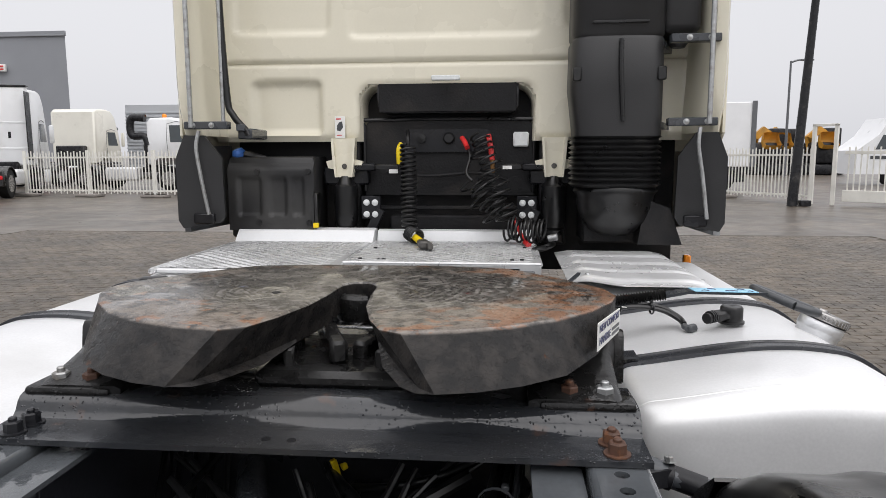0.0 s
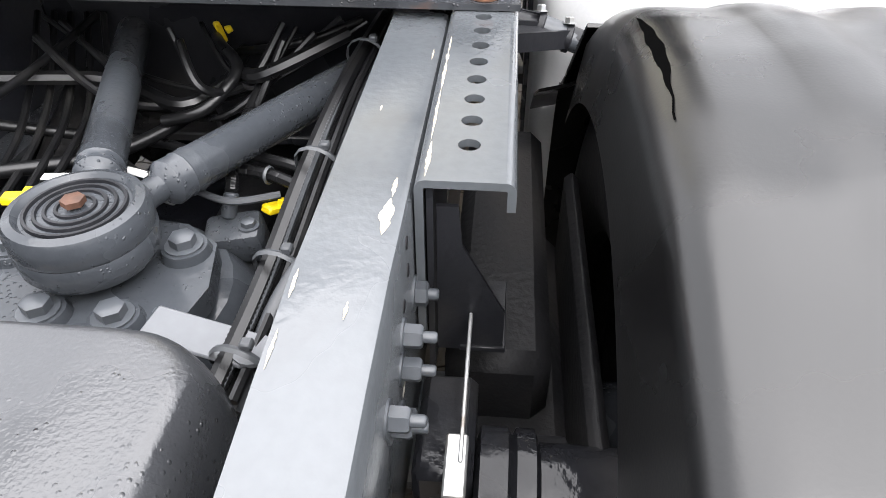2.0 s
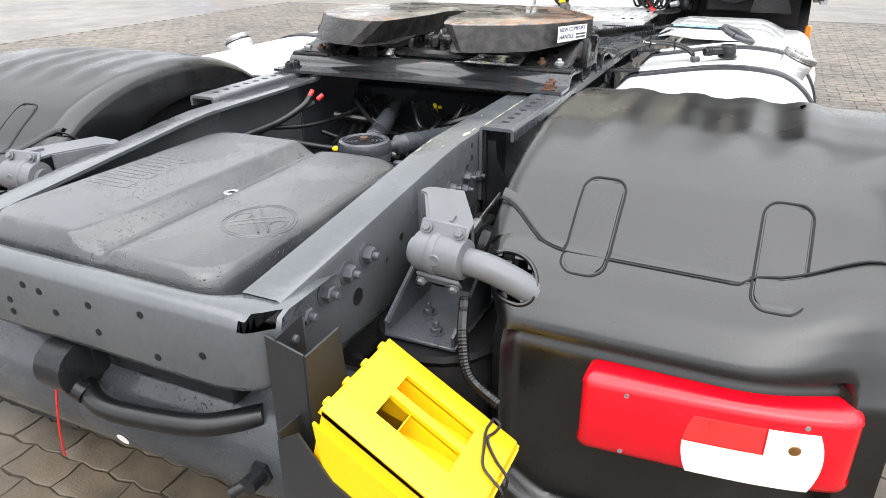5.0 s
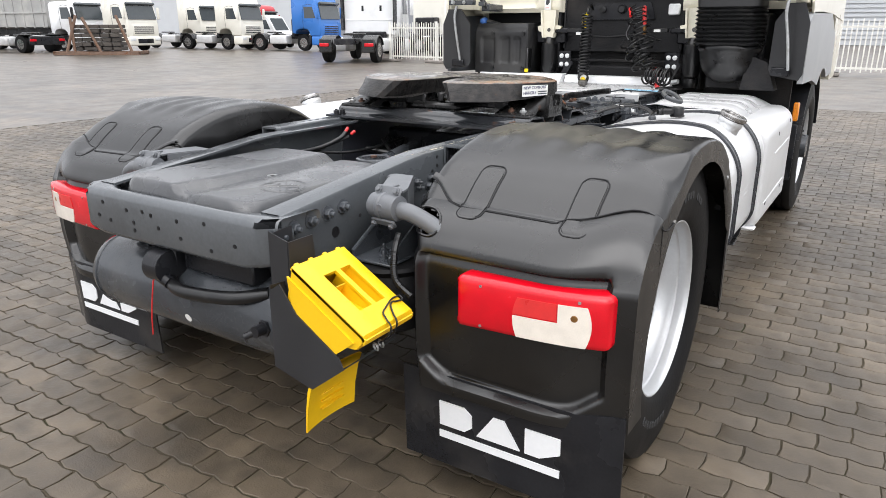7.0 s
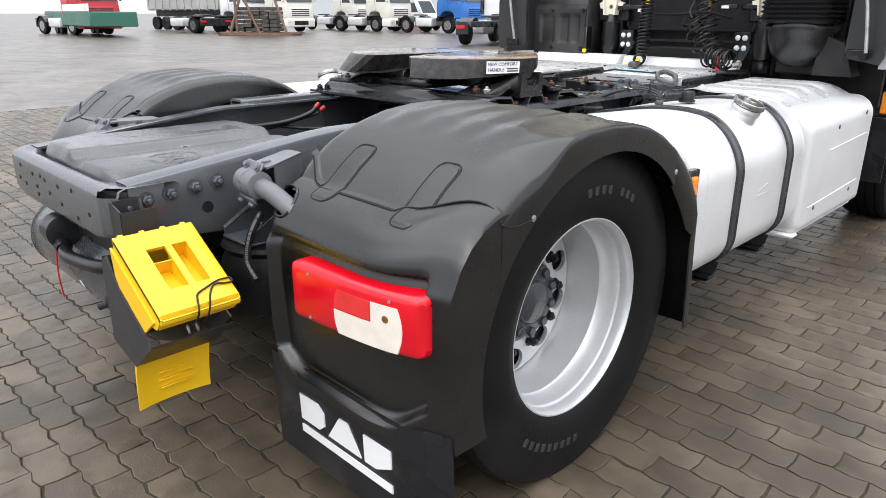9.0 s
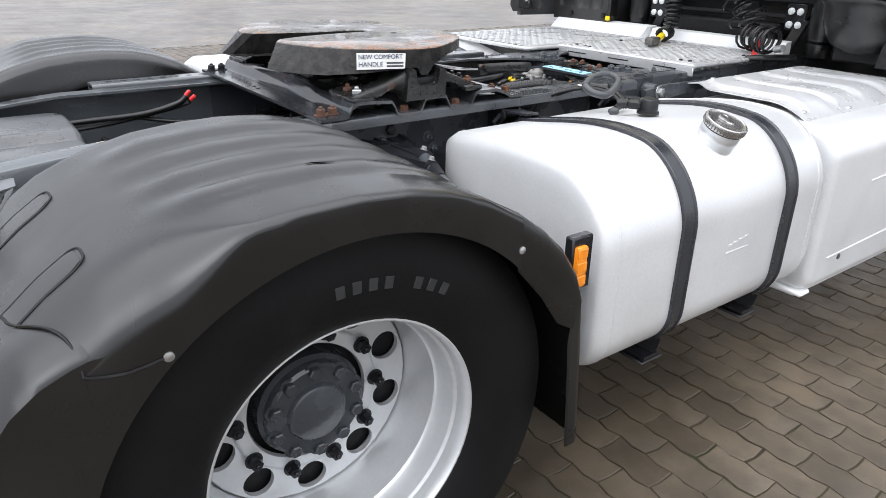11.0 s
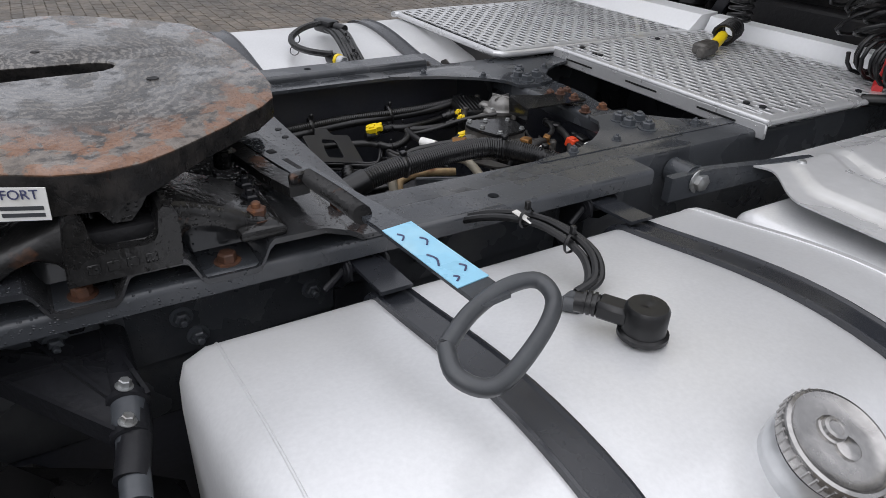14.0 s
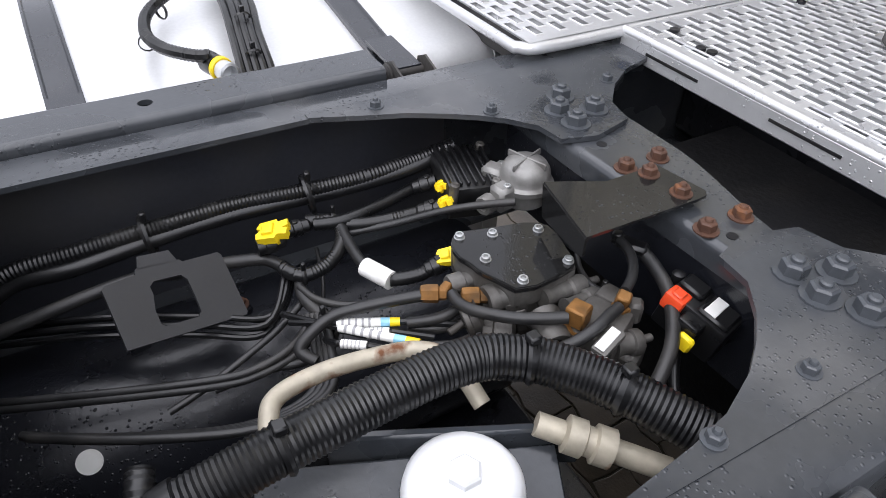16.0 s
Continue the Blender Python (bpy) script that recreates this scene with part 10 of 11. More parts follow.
part("handle", G().box(-0.665, -0.645, 2.73, 2.80, 1.06, 1.22, 0.006), PLASTIC, bc)
part("yellow_tab", G().box(-0.668, -0.640, 2.722, 2.735, 1.045, 1.070, 0.002), TAG_YELLOW, bc)
part("blue_cap", G().lathe([(0.03, 0), (0.035, 0.02), (0.025, 0.04), (0.0, 0.045)], (-1.06, 2.80, 1.40), (-0.3, -0.3, 1), 12), BLUE, bc)
part("lever", G().tube([(-1.03, 2.79, 1.41), (-0.98, 2.79, 1.40), (-0.93, 2.80, 1.385)], 0.02, n=8), HOSE, bc)
# black pipe running down the left of the cab
bp = part("exhaust_stay", G().tube([(-1.075, 2.63, 3.0), (-1.065, 2.63, 2.2), (-1.045, 2.63, 1.70), (-1.02, 2.63, 1.60), (-0.965, 2.64, 1.53), (-0.95, 2.64, 1.50)], 0.016, n=10), HOSE, cab, "black bent tube beside the cab")
part("foot", G().box(-1.0, -0.93, 2.63, 2.85, 1.485, 1.535, 0.006), CHASSIS, bp)

# air intake on the right
g = G()


def duct(k, t):
    """k: station from top to bottom, t: angle."""
    z, x0, x1, y0, y1, e = [(3.3, 0.585, 0.985, 2.50, 2.84, 5.0), (1.93, 0.580, 0.985, 2.50, 2.84, 5.0), (1.915, 0.588, 0.978, 2.508, 2.84, 5.0), (1.90, 0.578, 0.985, 2.50, 2.84, 5.0),
                            (1.70, 0.575, 0.985, 2.50, 2.84, 5.0), (1.58, 0.590, 0.985, 2.50, 2.84, 5.0), (1.485, 0.600, 0.985, 2.50, 2.84, 4.5)][k]
    a = math.tau * t
    c, s = math.cos(a), math.sin(a)
    f = (abs(c) ** e + abs(s) ** e) ** (-1 / e)
    return ((x0 + x1) / 2 + (x1 - x0) / 2 * c * f, (y0 + y1) / 2 + (y1 - y0) / 2 * s * f, z)


g.grid(list(range(7)), steps(0, 1, 40), duct)
intake = part("air_intake", g, MATT_BLACK, truck, "black plastic air intake duct behind the cab", angle=40)


def bellows(k, t):
    z = 1.485 - 0.012 * k
    o = -0.010 if k % 2 else 0.006
    a = math.tau * t
    c, s = math.cos(a), math.sin(a)
    e = 3.6
    f = (abs(c) ** e + abs(s) ** e) ** (-1 / e)
    return (0.79 + (0.200 + o) * c * f, 2.67 + (0.165 + o) * s * f, z)


g = G().grid(list(range(20)), steps(0, 1, 40), bellows)
part("bellows", g, HOSE, intake, "black rubber bellows", angle=20)
prof = [(0.0, 0.185, 0.155), (0.02, 0.195, 0.165), (0.04, 0.180, 0.152), (0.10, 0.172, 0.148), (0.16, 0.150, 0.13), (0.20, 0.115, 0.10), (0.225, 0.07, 0.06), (0.235, 0.0, 0.0)]
g = G().grid(list(range(len(prof))), steps(0, 1, 36), lambda k, t: (0.80 + prof[k][1] * math.cos(math.tau * t), 2.67 + prof[k][2] * math.sin(math.tau * t), 1.257 - prof[k][0]))
part("bowl", g, HOSE, intake, "matt black bowl below the bellows", angle=60)
g = G().tube([(0.785, 2.492, 1.90), (0.785, 2.488, 1.80), (0.79, 2.490, 1.70), (0.80, 2.494, 1.55)], 0.010, n=8)
g.box(0.66, 0.90, 2.488, 2.50, 1.965, 1.978, 0.003)
part("rib", g, HOSE, intake)
g = G().box(0.965, 1.14, 2.56, 2.80, 1.93, 2.9, 0.04, 3).lathe([(0.03, 0), (0.05, 0.03), (0.05, 0.06)], (1.06, 2.66, 1.88), (0, 0, 1), 16)
part("side_housing", g, MATT_BLACK, intake)
g = G()
for x, zz in ((0.60, 1.755), (0.965, 1.755)):
    g.box(x - 0.02, x + 0.02, 2.51, 2.53, zz - 0.03, zz + 0.03, 0.006)
part("catch", g, HOSE, intake)
g = G().prism([(0.93, 1.20), (1.04, 1.16), (1.10, 0.99), (0.90, 0.99)], lambda a, b, d: (a, 2.60 + d, b), 0.15)
g.box(0.66, 1.0, 2.72, 3.0, 0.98, 1.45, 0.01)
part("lower_bracket", g, DARK, intake)

# coiled air and power lines
def coil(p0, p1, r, turns, wire, squeeze=1.0, wob=0.0):
    p0, p1 = Vector(p0), Vector(p1)
    g = G()
    u, w = g.ring_frame(p1 - p0)
    n = int(turns * 12)
    pts = [p0.lerp(p1, i / n) + (u * math.cos(math.tau * i / 12) + w * math.sin(math.tau * i / 12)) * r * (1 + wob * math.sin(i * 0.37)) for i in range(n + 1)]
    return g.tube(pts, wire, n=7, steps=1)


c1 = part("coiled_line", coil((-0.185, 2.72, 1.455), (-0.175, 2.68, 1.05), 0.035, 19, 0.0062), HOSE, truck, "black coiled line hanging onto the catwalk")
part("end", G().tube([(-0.20, 2.86, 1.49), (-0.195, 2.80, 1.52), (-0.185, 2.73, 1.49), (-0.185, 2.72, 1.455)], 0.009, n=8), HOSE, c1)
part("coil", coil((-0.17, 2.66, 1.03), (-0.12, 2.55, 1.025), 0.032, 6, 0.006), HOSE, c1)
part("yellow_sleeve", G().tube([(-0.235, 2.84, 1.46), (-0.245, 2.82, 1.43), (-0.243, 2.82, 1.36)], 0.014, n=10), TAG_YELLOW, c1)
part("yellow_ring", G().tube([(-0.13, 2.56, 1.02), (-0.105, 2.51, 1.012), (-0.09, 2.47, 1.005)], 0.017, n=10), TAG_YELLOW, c1)
part("plug", G().obox((-0.075, 2.42, 1.008), (0.05, 0.09, 0.035), (0, 0, 15), 0.008).obox((-0.045, 2.39, 1.005), (0.025, 0.09, 0.03), (0, 0, 15), 0.006), CAST, c1)
c2 = part("coiled_line", coil((0.185, 2.70, 1.42), (0.30, 2.66, 1.08), 0.050, 10, 0.0058, wob=0.4), HOSE, truck, "tangled black coiled air lines with red ends")
part("coil", coil((0.13, 2.72, 1.28), (0.26, 2.68, 1.10), 0.052, 7, 0.0058, wob=0.5), HOSE, c2)
part("coil", coil((0.16, 2.74, 1.50), (0.19, 2.72, 1.42), 0.045, 3, 0.0058), HOSE, c2)
part("coil", coil((0.30, 2.62, 1.06), (0.47, 2.56, 1.05), 0.052, 9, 0.0058, wob=0.15), HOSE, c2)
part("line", G().tube([(0.08, 2.86, 1.47), (0.115, 2.78, 1.40), (0.10, 2.74, 1.32), (0.13, 2.72, 1.28)], 0.008, n=8), HOSE, c2)
part("red_sleeve", G().tube([(0.07, 2.87, 1.49), (0.09, 2.83, 1.46), (0.10, 2.80, 1.44)], 0.013, n=10), RED, c2)
part("red_sleeve", G().tube([(0.205, 2.76, 1.50), (0.215, 2.74, 1.45), (0.225, 2.73, 1.38)], 0.013, n=10), RED, c2)
part("brass_end", G().cyl((0.225, 2.73, 1.38), (0.228, 2.73, 1.32), 0.011, n=10), BRASS, c2)
part("red_end", G().cyl((0.385, 2.58, 1.00), (0.40, 2.55, 0.99), 0.014, n=10).tube([(0.33, 2.70, 1.10), (0.36, 2.64, 1.04), (0.385, 2.58, 1.0)], 0.009, n=8), RED, c2)
part("silver_fitting", G().cyl((0.49, 2.56, 1.02), (0.53, 2.55, 1.03), 0.016, n=12), ZINC, c2)
part("low_hose", G().tube([(0.42, 2.45, 0.98), (0.47, 2.50, 0.985), (0.50, 2.58, 0.985), (0.52, 2.68, 0.98)], 0.014, n=10), HOSE, c2)



# ---------------------------------------------------------------- the yard around
def picket_fence(pts, label, h=1.62, gap=0.13, post=2.5):
    """A white picket fence as one thing a stretch: posts, two rails, each picket."""
    for a, b in zip(pts, pts[1:]):
        a, b = Vector((*a, 0)), Vector((*b, 0))
        d = b - a
        L = d.length
        ang = math.degrees(math.atan2(d.y, d.x))
        m = Matrix.Translation(a) @ Matrix.Rotation(radians(ang), 4, "Z")
        th = thing("picket_fence", label, "fence", group="white fences round the yard")
        th.matrix_basis = m
        n = max(1, round(L / post))
        for k in range(n + 1):
            g = G().box(L * k / n - 0.045, L * k / n + 0.045, -0.045, 0.045, 0.0, h + 0.03, 0.004)
            part("post", g, FENCE, th)
        for zz in (0.22, h - 0.22):
            part("rail", G().box(0, L, -0.02, 0.02, zz - 0.03, zz + 0.03, 0.003), FENCE, th)
        me = G().box(-0.018, 0.018, -0.026, -0.004, 0.10, h - 0.04, 0.0).mesh("picket", FENCE)
        cnt = int(L / gap)
        for k in range(cnt):
            o = new("picket", me)
            o.parent = th
            o.location = ((k + 0.5) * L / cnt, -0.012, 0.0 if k % 2 else 0.05)
        for k in range(0, n + 1, 1):
            if L > 4:
                part("foot_block", G().box(L * k / n - 0.45, L * k / n + 0.45, -0.25, 0.25, 0.0, 0.10, 0.02), STONE, th)


STONE = mat("grey_concrete", (0.24, 0.22, 0.20), 0.8, var=0.2, scale=5, bump=0.2)
picket_fence([(-17.4, 23.2), (-12.0, 22.4), (-7.2, 22.2)], "white painted steel picket fence on concrete feet")
picket_fence([(-7.2, 22.2), (-0.2, 22.0), (7.4, 23.0), (9.0, 20.0)], "white painted steel picket fence round the yard")
gate = thing("sliding_gate", "white sliding yard gate with tall guide posts", "gate")
ga, gb = Vector((9.35, 19.8, 0)), Vector((16.5, 13.6, 0))
gd = (gb - ga).normalized()
gl = (gb - ga).length
gate.matrix_basis = Matrix.Translation(ga) @ Matrix.Rotation(math.atan2(gd.y, gd.x), 4, "Z")
part("bottom_beam", G().box(0.4, gl, -0.08, 0.08, 0.10, 0.42, 0.01), FENCE, gate)
part("top_rail", G().box(0.4, gl, -0.03, 0.03, 1.42, 1.50, 0.005), FENCE, gate)
pk = G().box(-0.016, 0.016, -0.016, 0.016, 0.42, 1.62, 0.0).mesh("bar", FENCE)
for k in range(60):
    o = new("bar", pk)
    o.parent = gate
    o.location = (0.5 + k * (gl - 0.6) / 59, 0, 0)
for x in (-0.35, 0.22):
    part("guide_post", G().box(x - 0.05, x + 0.05, -0.30, -0.20, 0.0, 2.25, 0.006), FENCE, gate)
part("guide_head", G().box(-0.40, 0.27, -0.30, -0.20, 2.19, 2.26, 0.006), FENCE, gate)

post = thing("lamp_post", "tall dark grey tapered lamp post", "lamp post")
part("pole", G().lathe([(0.135, 0.0), (0.13, 1.2), (0.125, 1.25), (0.09, 7.0)], (8.15, 19.15, 0), (0.05, 0, 1), 12), BLACK_STEEL, post)
part("foot", G().box(8.32, 8.6, 18.98, 19.25, 0.0, 0.16, 0.02), BLACK_STEEL, post)
post2 = thing("lamp_post", "slim grey street lamp post far behind the fence", "lamp post")
part("pole", G().lathe([(0.10, 0.0), (0.06, 7.4)], (18.4, 46.5, 0), (0, 0, 1), 10), GALV, post2)
part("arm", G().tube([(18.4, 46.5, 7.3), (18.9, 46.5, 7.45), (19.6, 46.5, 7.45)], 0.06, n=8), GALV, post2)
part("head", G().box(19.0, 19.8, 46.4, 46.6, 7.4, 7.5, 0.02), GALV, post2)

BODY_BLUE = mat("blue_cab_paint", (0.035, 0.17, 0.52), 0.3, var=0.05, scale=1, bump=0.0, coat=0.3)
BODY_RED = mat("red_cab_paint", (0.50, 0.02, 0.03), 0.35, var=0.06, scale=1, bump=0.0, coat=0.3)
GREEN = mat("green_trailer_paint", (0.03, 0.13, 0.09), 0.45, var=0.1, scale=1, bump=0.0)
GREY_BODY = mat("grey_tipper_body", (0.33, 0.33, 0.32), 0.55, var=0.12, scale=1.5, bump=0.03, dirt=0.4, dirt_col=(0.5, 0.49, 0.46))
SHEET = mat("grey_wall_sheet", (0.25, 0.26, 0.28), 0.5, var=0.06, scale=0.6, bump=0.0)
SHEET_LIGHT = mat("light_wall_sheet", (0.52, 0.54, 0.56), 0.5, var=0.05, scale=0.6, bump=0.0)


def rounded_cab(prof, half, r=0.16):
    """A cab body: a side profile carried across the width, drawn in at both flanks to round the edges."""
    cy = sum(p[0] for p in prof) / len(prof)
    cz = sum(p[1] for p in prof) / len(prof)
    g = G()
    xs = [-half, -half + 0.03, -half + 0.08, -half + r, 0.0, half - r, half - 0.08, half - 0.03, half]
    n = len(prof)
    vs = []
    for x in xs:
        e = max(0.0, abs(x) - (half - r)) / r
        pull = 0.11 * (1 - math.sqrt(max(0.0, 1 - e * e)))
        for y, z in prof:
            d = Vector((cy - y, cz - z)).normalized() * pull
            vs.append((x, y + d.x, z + d.y))
    fs = [(i * n + k, i * n + (k + 1) % n, (i + 1) * n + (k + 1) % n, (i + 1) * n + k) for i in range(len(xs) - 1) for k in range(n)]
    fs += [tuple(reversed(range(n))), tuple(range((len(xs) - 1) * n, len(xs) * n))]
    return g.add(vs, fs)


def road_truck(paint, label, m, roof=3.75, length=6.0, group="trucks parked across the yard", wall=False):
    """A parked tractor, facing local -y, front at y 0, wheels on z 0."""
    th = thing("parked_truck", label, "truck", group)
    r1 = min(roof, 3.05)
    prof = [(0.02, 0.92), (-0.03, 1.45), (0.03, 1.95), (0.20, 2.75), (0.30, r1), (0.50, (r1 + roof) / 2 + 0.08), (0.80, roof - 0.06), (1.15, roof), (2.05, roof - 0.02), (2.22, roof - 0.18), (2.24, 1.10),
            (2.0, 1.06), (1.93, 1.22), (1.75, 1.33), (1.38, 1.38), (1.0, 1.30), (0.82, 1.10), (0.78, 0.92)]
    part("cab", rounded_cab(prof, 1.24), paint, th, angle=42)
    part("bumper", G().box(-1.24, 1.24, -0.08, 0.74, 0.36, 0.93, 0.09, 3), paint, th)
    part("lower_grille", G().box(-0.62, 0.62, -0.095, -0.05, 0.50, 0.78, 0.03, 2), BLACK_STEEL, th)
    part("windscreen", G().add([(-1.10, 0.02, 1.98), (1.10, 0.02, 1.98), (1.06, 0.215, 2.80), (-1.06, 0.215, 2.80), (-1.10, -0.025, 1.98), (1.10, -0.025, 1.98), (1.06, 0.165, 2.81), (-1.06, 0.165, 2.81)],
                                [(4, 5, 6, 7), (0, 4, 7, 3), (1, 2, 6, 5), (3, 7, 6, 2), (0, 1, 5, 4)]), GLASS, th)
    part("visor", G().obox((0, 0.10, 2.92), (2.2, 0.20, 0.16), (-32, 0, 0), 0.04, 2), GLASS, th)
    gr = G().box(-0.88, 0.88, -0.035, 0.06, 1.02, 1.66, 0.04, 2)
    part("grille", gr, paint, th)
    for k in range(4):
        part("grille_slot", G().box(-0.78, 0.78, -0.045, 0.0, 1.10 + 0.125 * k, 1.165 + 0.125 * k, 0.01), BLACK_STEEL, th)
    for s in (1, -1):
        part("side_window", G().prism([(0.34, 2.02), (1.20, 2.02), (1.22, 2.72), (0.56, 2.72)], lambda a, b, d: (s * (1.238 + d), a, b), 0.006), GLASS, th)
        part("door_seam", G().tube([(s * 1.241, 1.30, 1.42), (s * 1.241, 1.30, 2.78), (s * 1.241, 0.50, 2.80)], 0.010, n=5, steps=2), BLACK_STEEL, th)
        part("mirror", G().box(s * 1.30, s * 1.47, 0.02, 0.16, 1.98, 2.72, 0.05, 2), paint if roof > 3.2 else BLACK_STEEL, th)
        part("headlight", G().box(s * 0.78, s * 1.20, -0.105, -0.05, 0.66, 0.86, 0.04, 2), PALE, th)
        part("tank", G().box(s * 0.55, s * 1.2, 2.75, 4.15, 0.42, 0.98, 0.10, 3), TANK, th)
        part("step", G().box(s * 0.95, s * 1.22, 0.78, 1.0, 0.40, 1.0, 0.03), BLACK_STEEL, th)
        for y in (1.38, 4.95):
            w = part("wheel", G().lathe([(0.28, -0.30), (0.49, -0.29), (0.51, -0.24), (0.51, -0.05), (0.49, 0.0), (0.30, 0.01)], (s * 1.2, y, 0.51), (s, 0, 0), 28), RUBBER, th)
            part("rim", G().lathe([(0.0, -0.05), (0.12, -0.04), (0.13, -0.12), (0.24, -0.13), (0.27, -0.07), (0.30, 0.012)], (s * 1.2, y, 0.51), (s, 0, 0), 24), CAP_METAL, w)
        g = G().grid(steps(20, 160, 10), [0.60, 1.24], lambda a, x: (s * x, 4.95 - 0.60 * math.cos(radians(a)), 0.51 + 0.60 * math.sin(radians(a))), lambda a, x: (s * x, 4.95 - 0.57 * math.cos(radians(a)), 0.51 + 0.57 * math.sin(radians(a))))
        part("mudguard", g, PLASTIC, th)
        part("rear_panel", G().box(s * 0.62, s * 1.22, 5.55, 5.68, 0.42, 0.98, 0.04), PLASTIC, th)
        part("tail_lamp", G().box(s * 0.78, s * 1.18, 5.66, 5.72, 0.66, 0.80, 0.02), RED_LENS, th)
    part("chassis", G().box(-0.42, 0.42, 2.0, length, 0.75, 0.98, 0.02), BLACK_STEEL, th)
    part("coupling", G().lathe([(0.5, 0), (0.5, 0.05), (0.45, 0.08)], (0, 4.6, 1.12), (0, 0, 1), 20), CAST_IRON, th)
    part("rear_gear", G().box(-0.8, 0.8, 2.30, 2.6, 0.9, 1.25 if wall else 2.0, 0.05), BLACK_STEEL, th)
    if wall:
        wl_ob = part("rear_wall", G().box(-1.200, 1.200, 2.20, 2.46, 1.10, roof + 0.05, 0.08, 3), paint, th)
        part("top_trim", G().box(-1.22, 1.22, 2.18, 2.50, roof + 0.02, roof + 0.10, 0.02), BLACK_STEEL, wl_ob)
        for x, z in ((-0.55, 2.25), (0.30, 2.25)):
            part("latch", G().box(x - 0.05, x + 0.05, 2.455, 2.475, z - 0.12, z + 0.12, 0.01), BLACK_STEEL, wl_ob)
        for z in (1.75, 2.72):
            part("ledge", G().box(-1.15, 1.15, 2.452, 2.478, z - 0.03, z + 0.03, 0.01), paint, wl_ob)
        for s in (1, -1):
            part("side_deflector", G().box(s * 1.205, s * 1.24, 2.20, 2.78, 1.30, roof - 0.15, 0.015), BLACK_STEEL, th)
    th.matrix_basis = m
    return th


def at(x, y, deg):
    return Matrix.Translation((x, y, 0)) @ Matrix.Rotation(radians(deg), 4, "Z")



# ---- parked trucks and other things across the yard
OFF_WHITE = mat("off_white_cab_paint", (0.76, 0.74, 0.66), 0.32, var=0.04, scale=1.5, bump=0.0, coat=0.3, dirt=0.15, dirt_col=(0.6, 0.58, 0.5))
white_truck = road_truck(OFF_WHITE, "cream-white parked tractor truck facing the yard", at(-39.7, 26.4, 97))
for x, y, a in ((-36.6, 32.8, 98), (-42.2, 34.0, 98)):
    copy_thing(white_truck, at(x, y, a))
road_truck(WHITE, "white low-cab truck in front of a tipper body", at(-43.5, 25.2, 104), roof=3.10)
road_truck(BODY_BLUE, "blue parked tractor truck beside white ones", at(-29.9, 33.4, 98), roof=3.85)
road_truck(BODY_RED, "red parked tractor truck in the second row", at(-50.6, 48.0, 98), roof=3.6)
van = thing("delivery_van", "white delivery van between parked trucks", "van")
part("body", G().prism([(0, 0.4), (0, 1.0), (0.9, 1.25), (1.5, 2.2), (2.0, 2.4), (5.2, 2.4), (5.2, 0.4)], lambda a, b, d: (-0.95 + d, a, b), 1.9), WHITE, van, angle=30)
part("windscreen", G().add([(-0.8, 0.90, 1.29), (0.8, 0.90, 1.29), (0.75, 1.44, 2.14), (-0.75, 1.44, 2.14), (-0.8, 0.88, 1.31), (0.8, 0.88, 1.31), (0.75, 1.42, 2.16), (-0.75, 1.42, 2.16)], [(4, 5, 6, 7), (0, 1, 5, 4), (1, 2, 6, 5), (3, 7, 6, 2), (0, 4, 7, 3)]), GLASS, van)
for s in (1, -1):
    part("side_window", G().prism([(1.3, 1.35), (2.2, 1.35), (2.2, 2.05), (1.65, 2.05)], lambda a, b, d: (s * (0.948 + d), a, b), 0.01), GLASS, van)
    for y in (0.9, 4.2):
        part("wheel", G().lathe([(0.0, -0.05), (0.18, -0.04), (0.34, 0.0), (0.34, -0.2)], (s * 0.93, y, 0.34), (s, 0, 0), 20), RUBBER, van)
van.matrix_basis = at(-37.6, 37.6, 98)

# left of the yard: green trailer, tipper and tractor chassis, steel stillage
tr = thing("flat_trailer", "dark green flat trailer", "trailer")
part("deck", G().box(-1.25, 1.25, 0, 12, 0.55, 1.35, 0.05), GREEN, tr)
part("side_board", G().box(-1.25, -1.2, 0, 12, 1.35, 1.75, 0.02), WHITE, tr)
for y in (8.0, 9.3):
    part("wheel", G().lathe([(0.0, -0.03), (0.28, -0.02), (0.5, 0.0), (0.5, -0.3)], (1.2, y, 0.5), (1, 0, 0), 22), RUBBER, tr)
    part("wheel", G().lathe([(0.0, -0.03), (0.28, -0.02), (0.5, 0.0), (0.5, -0.3)], (-1.2, y, 0.5), (-1, 0, 0), 22), RUBBER, tr)
tr.matrix_basis = at(-38.6, 13.6, 84)
road_truck(BODY_RED, "red parked truck behind the green trailer", at(-43.2, 14.6, 100), roof=2.9)
tip = thing("tipper_trailer", "grey worn tipper trailer body", "trailer")
tb = part("body", G().box(-1.25, 1.25, 0, 9, 1.5, 3.6, 0.04), GREY_BODY, tip)
for k in range(10):
    part("rib", G().box(-1.30, 1.30, 0.3 + 0.93 * k, 0.42 + 0.93 * k, 1.45, 3.6, 0.01), GREY_BODY, tb)
part("rail", G().box(-1.32, 1.32, 0, 9, 2.4, 2.5, 0.01), GREY_BODY, tb)
part("chassis", G().box(-0.5, 0.5, 0, 9, 1.0, 1.5, 0.03), BLACK_STEEL, tip)
for y in (5.5, 6.8, 8.1):
    for s in (1, -1):
        part("wheel", G().lathe([(0.0, -0.03), (0.28, -0.02), (0.5, 0.0), (0.5, -0.3)], (s * 1.2, y, 0.5), (s, 0, 0), 22), RUBBER, tip)
tip.matrix_basis = at(-47.5, 25.6, 100)
ch = thing("tractor_chassis", "dark bare tractor chassis with red tail lamps", "truck")
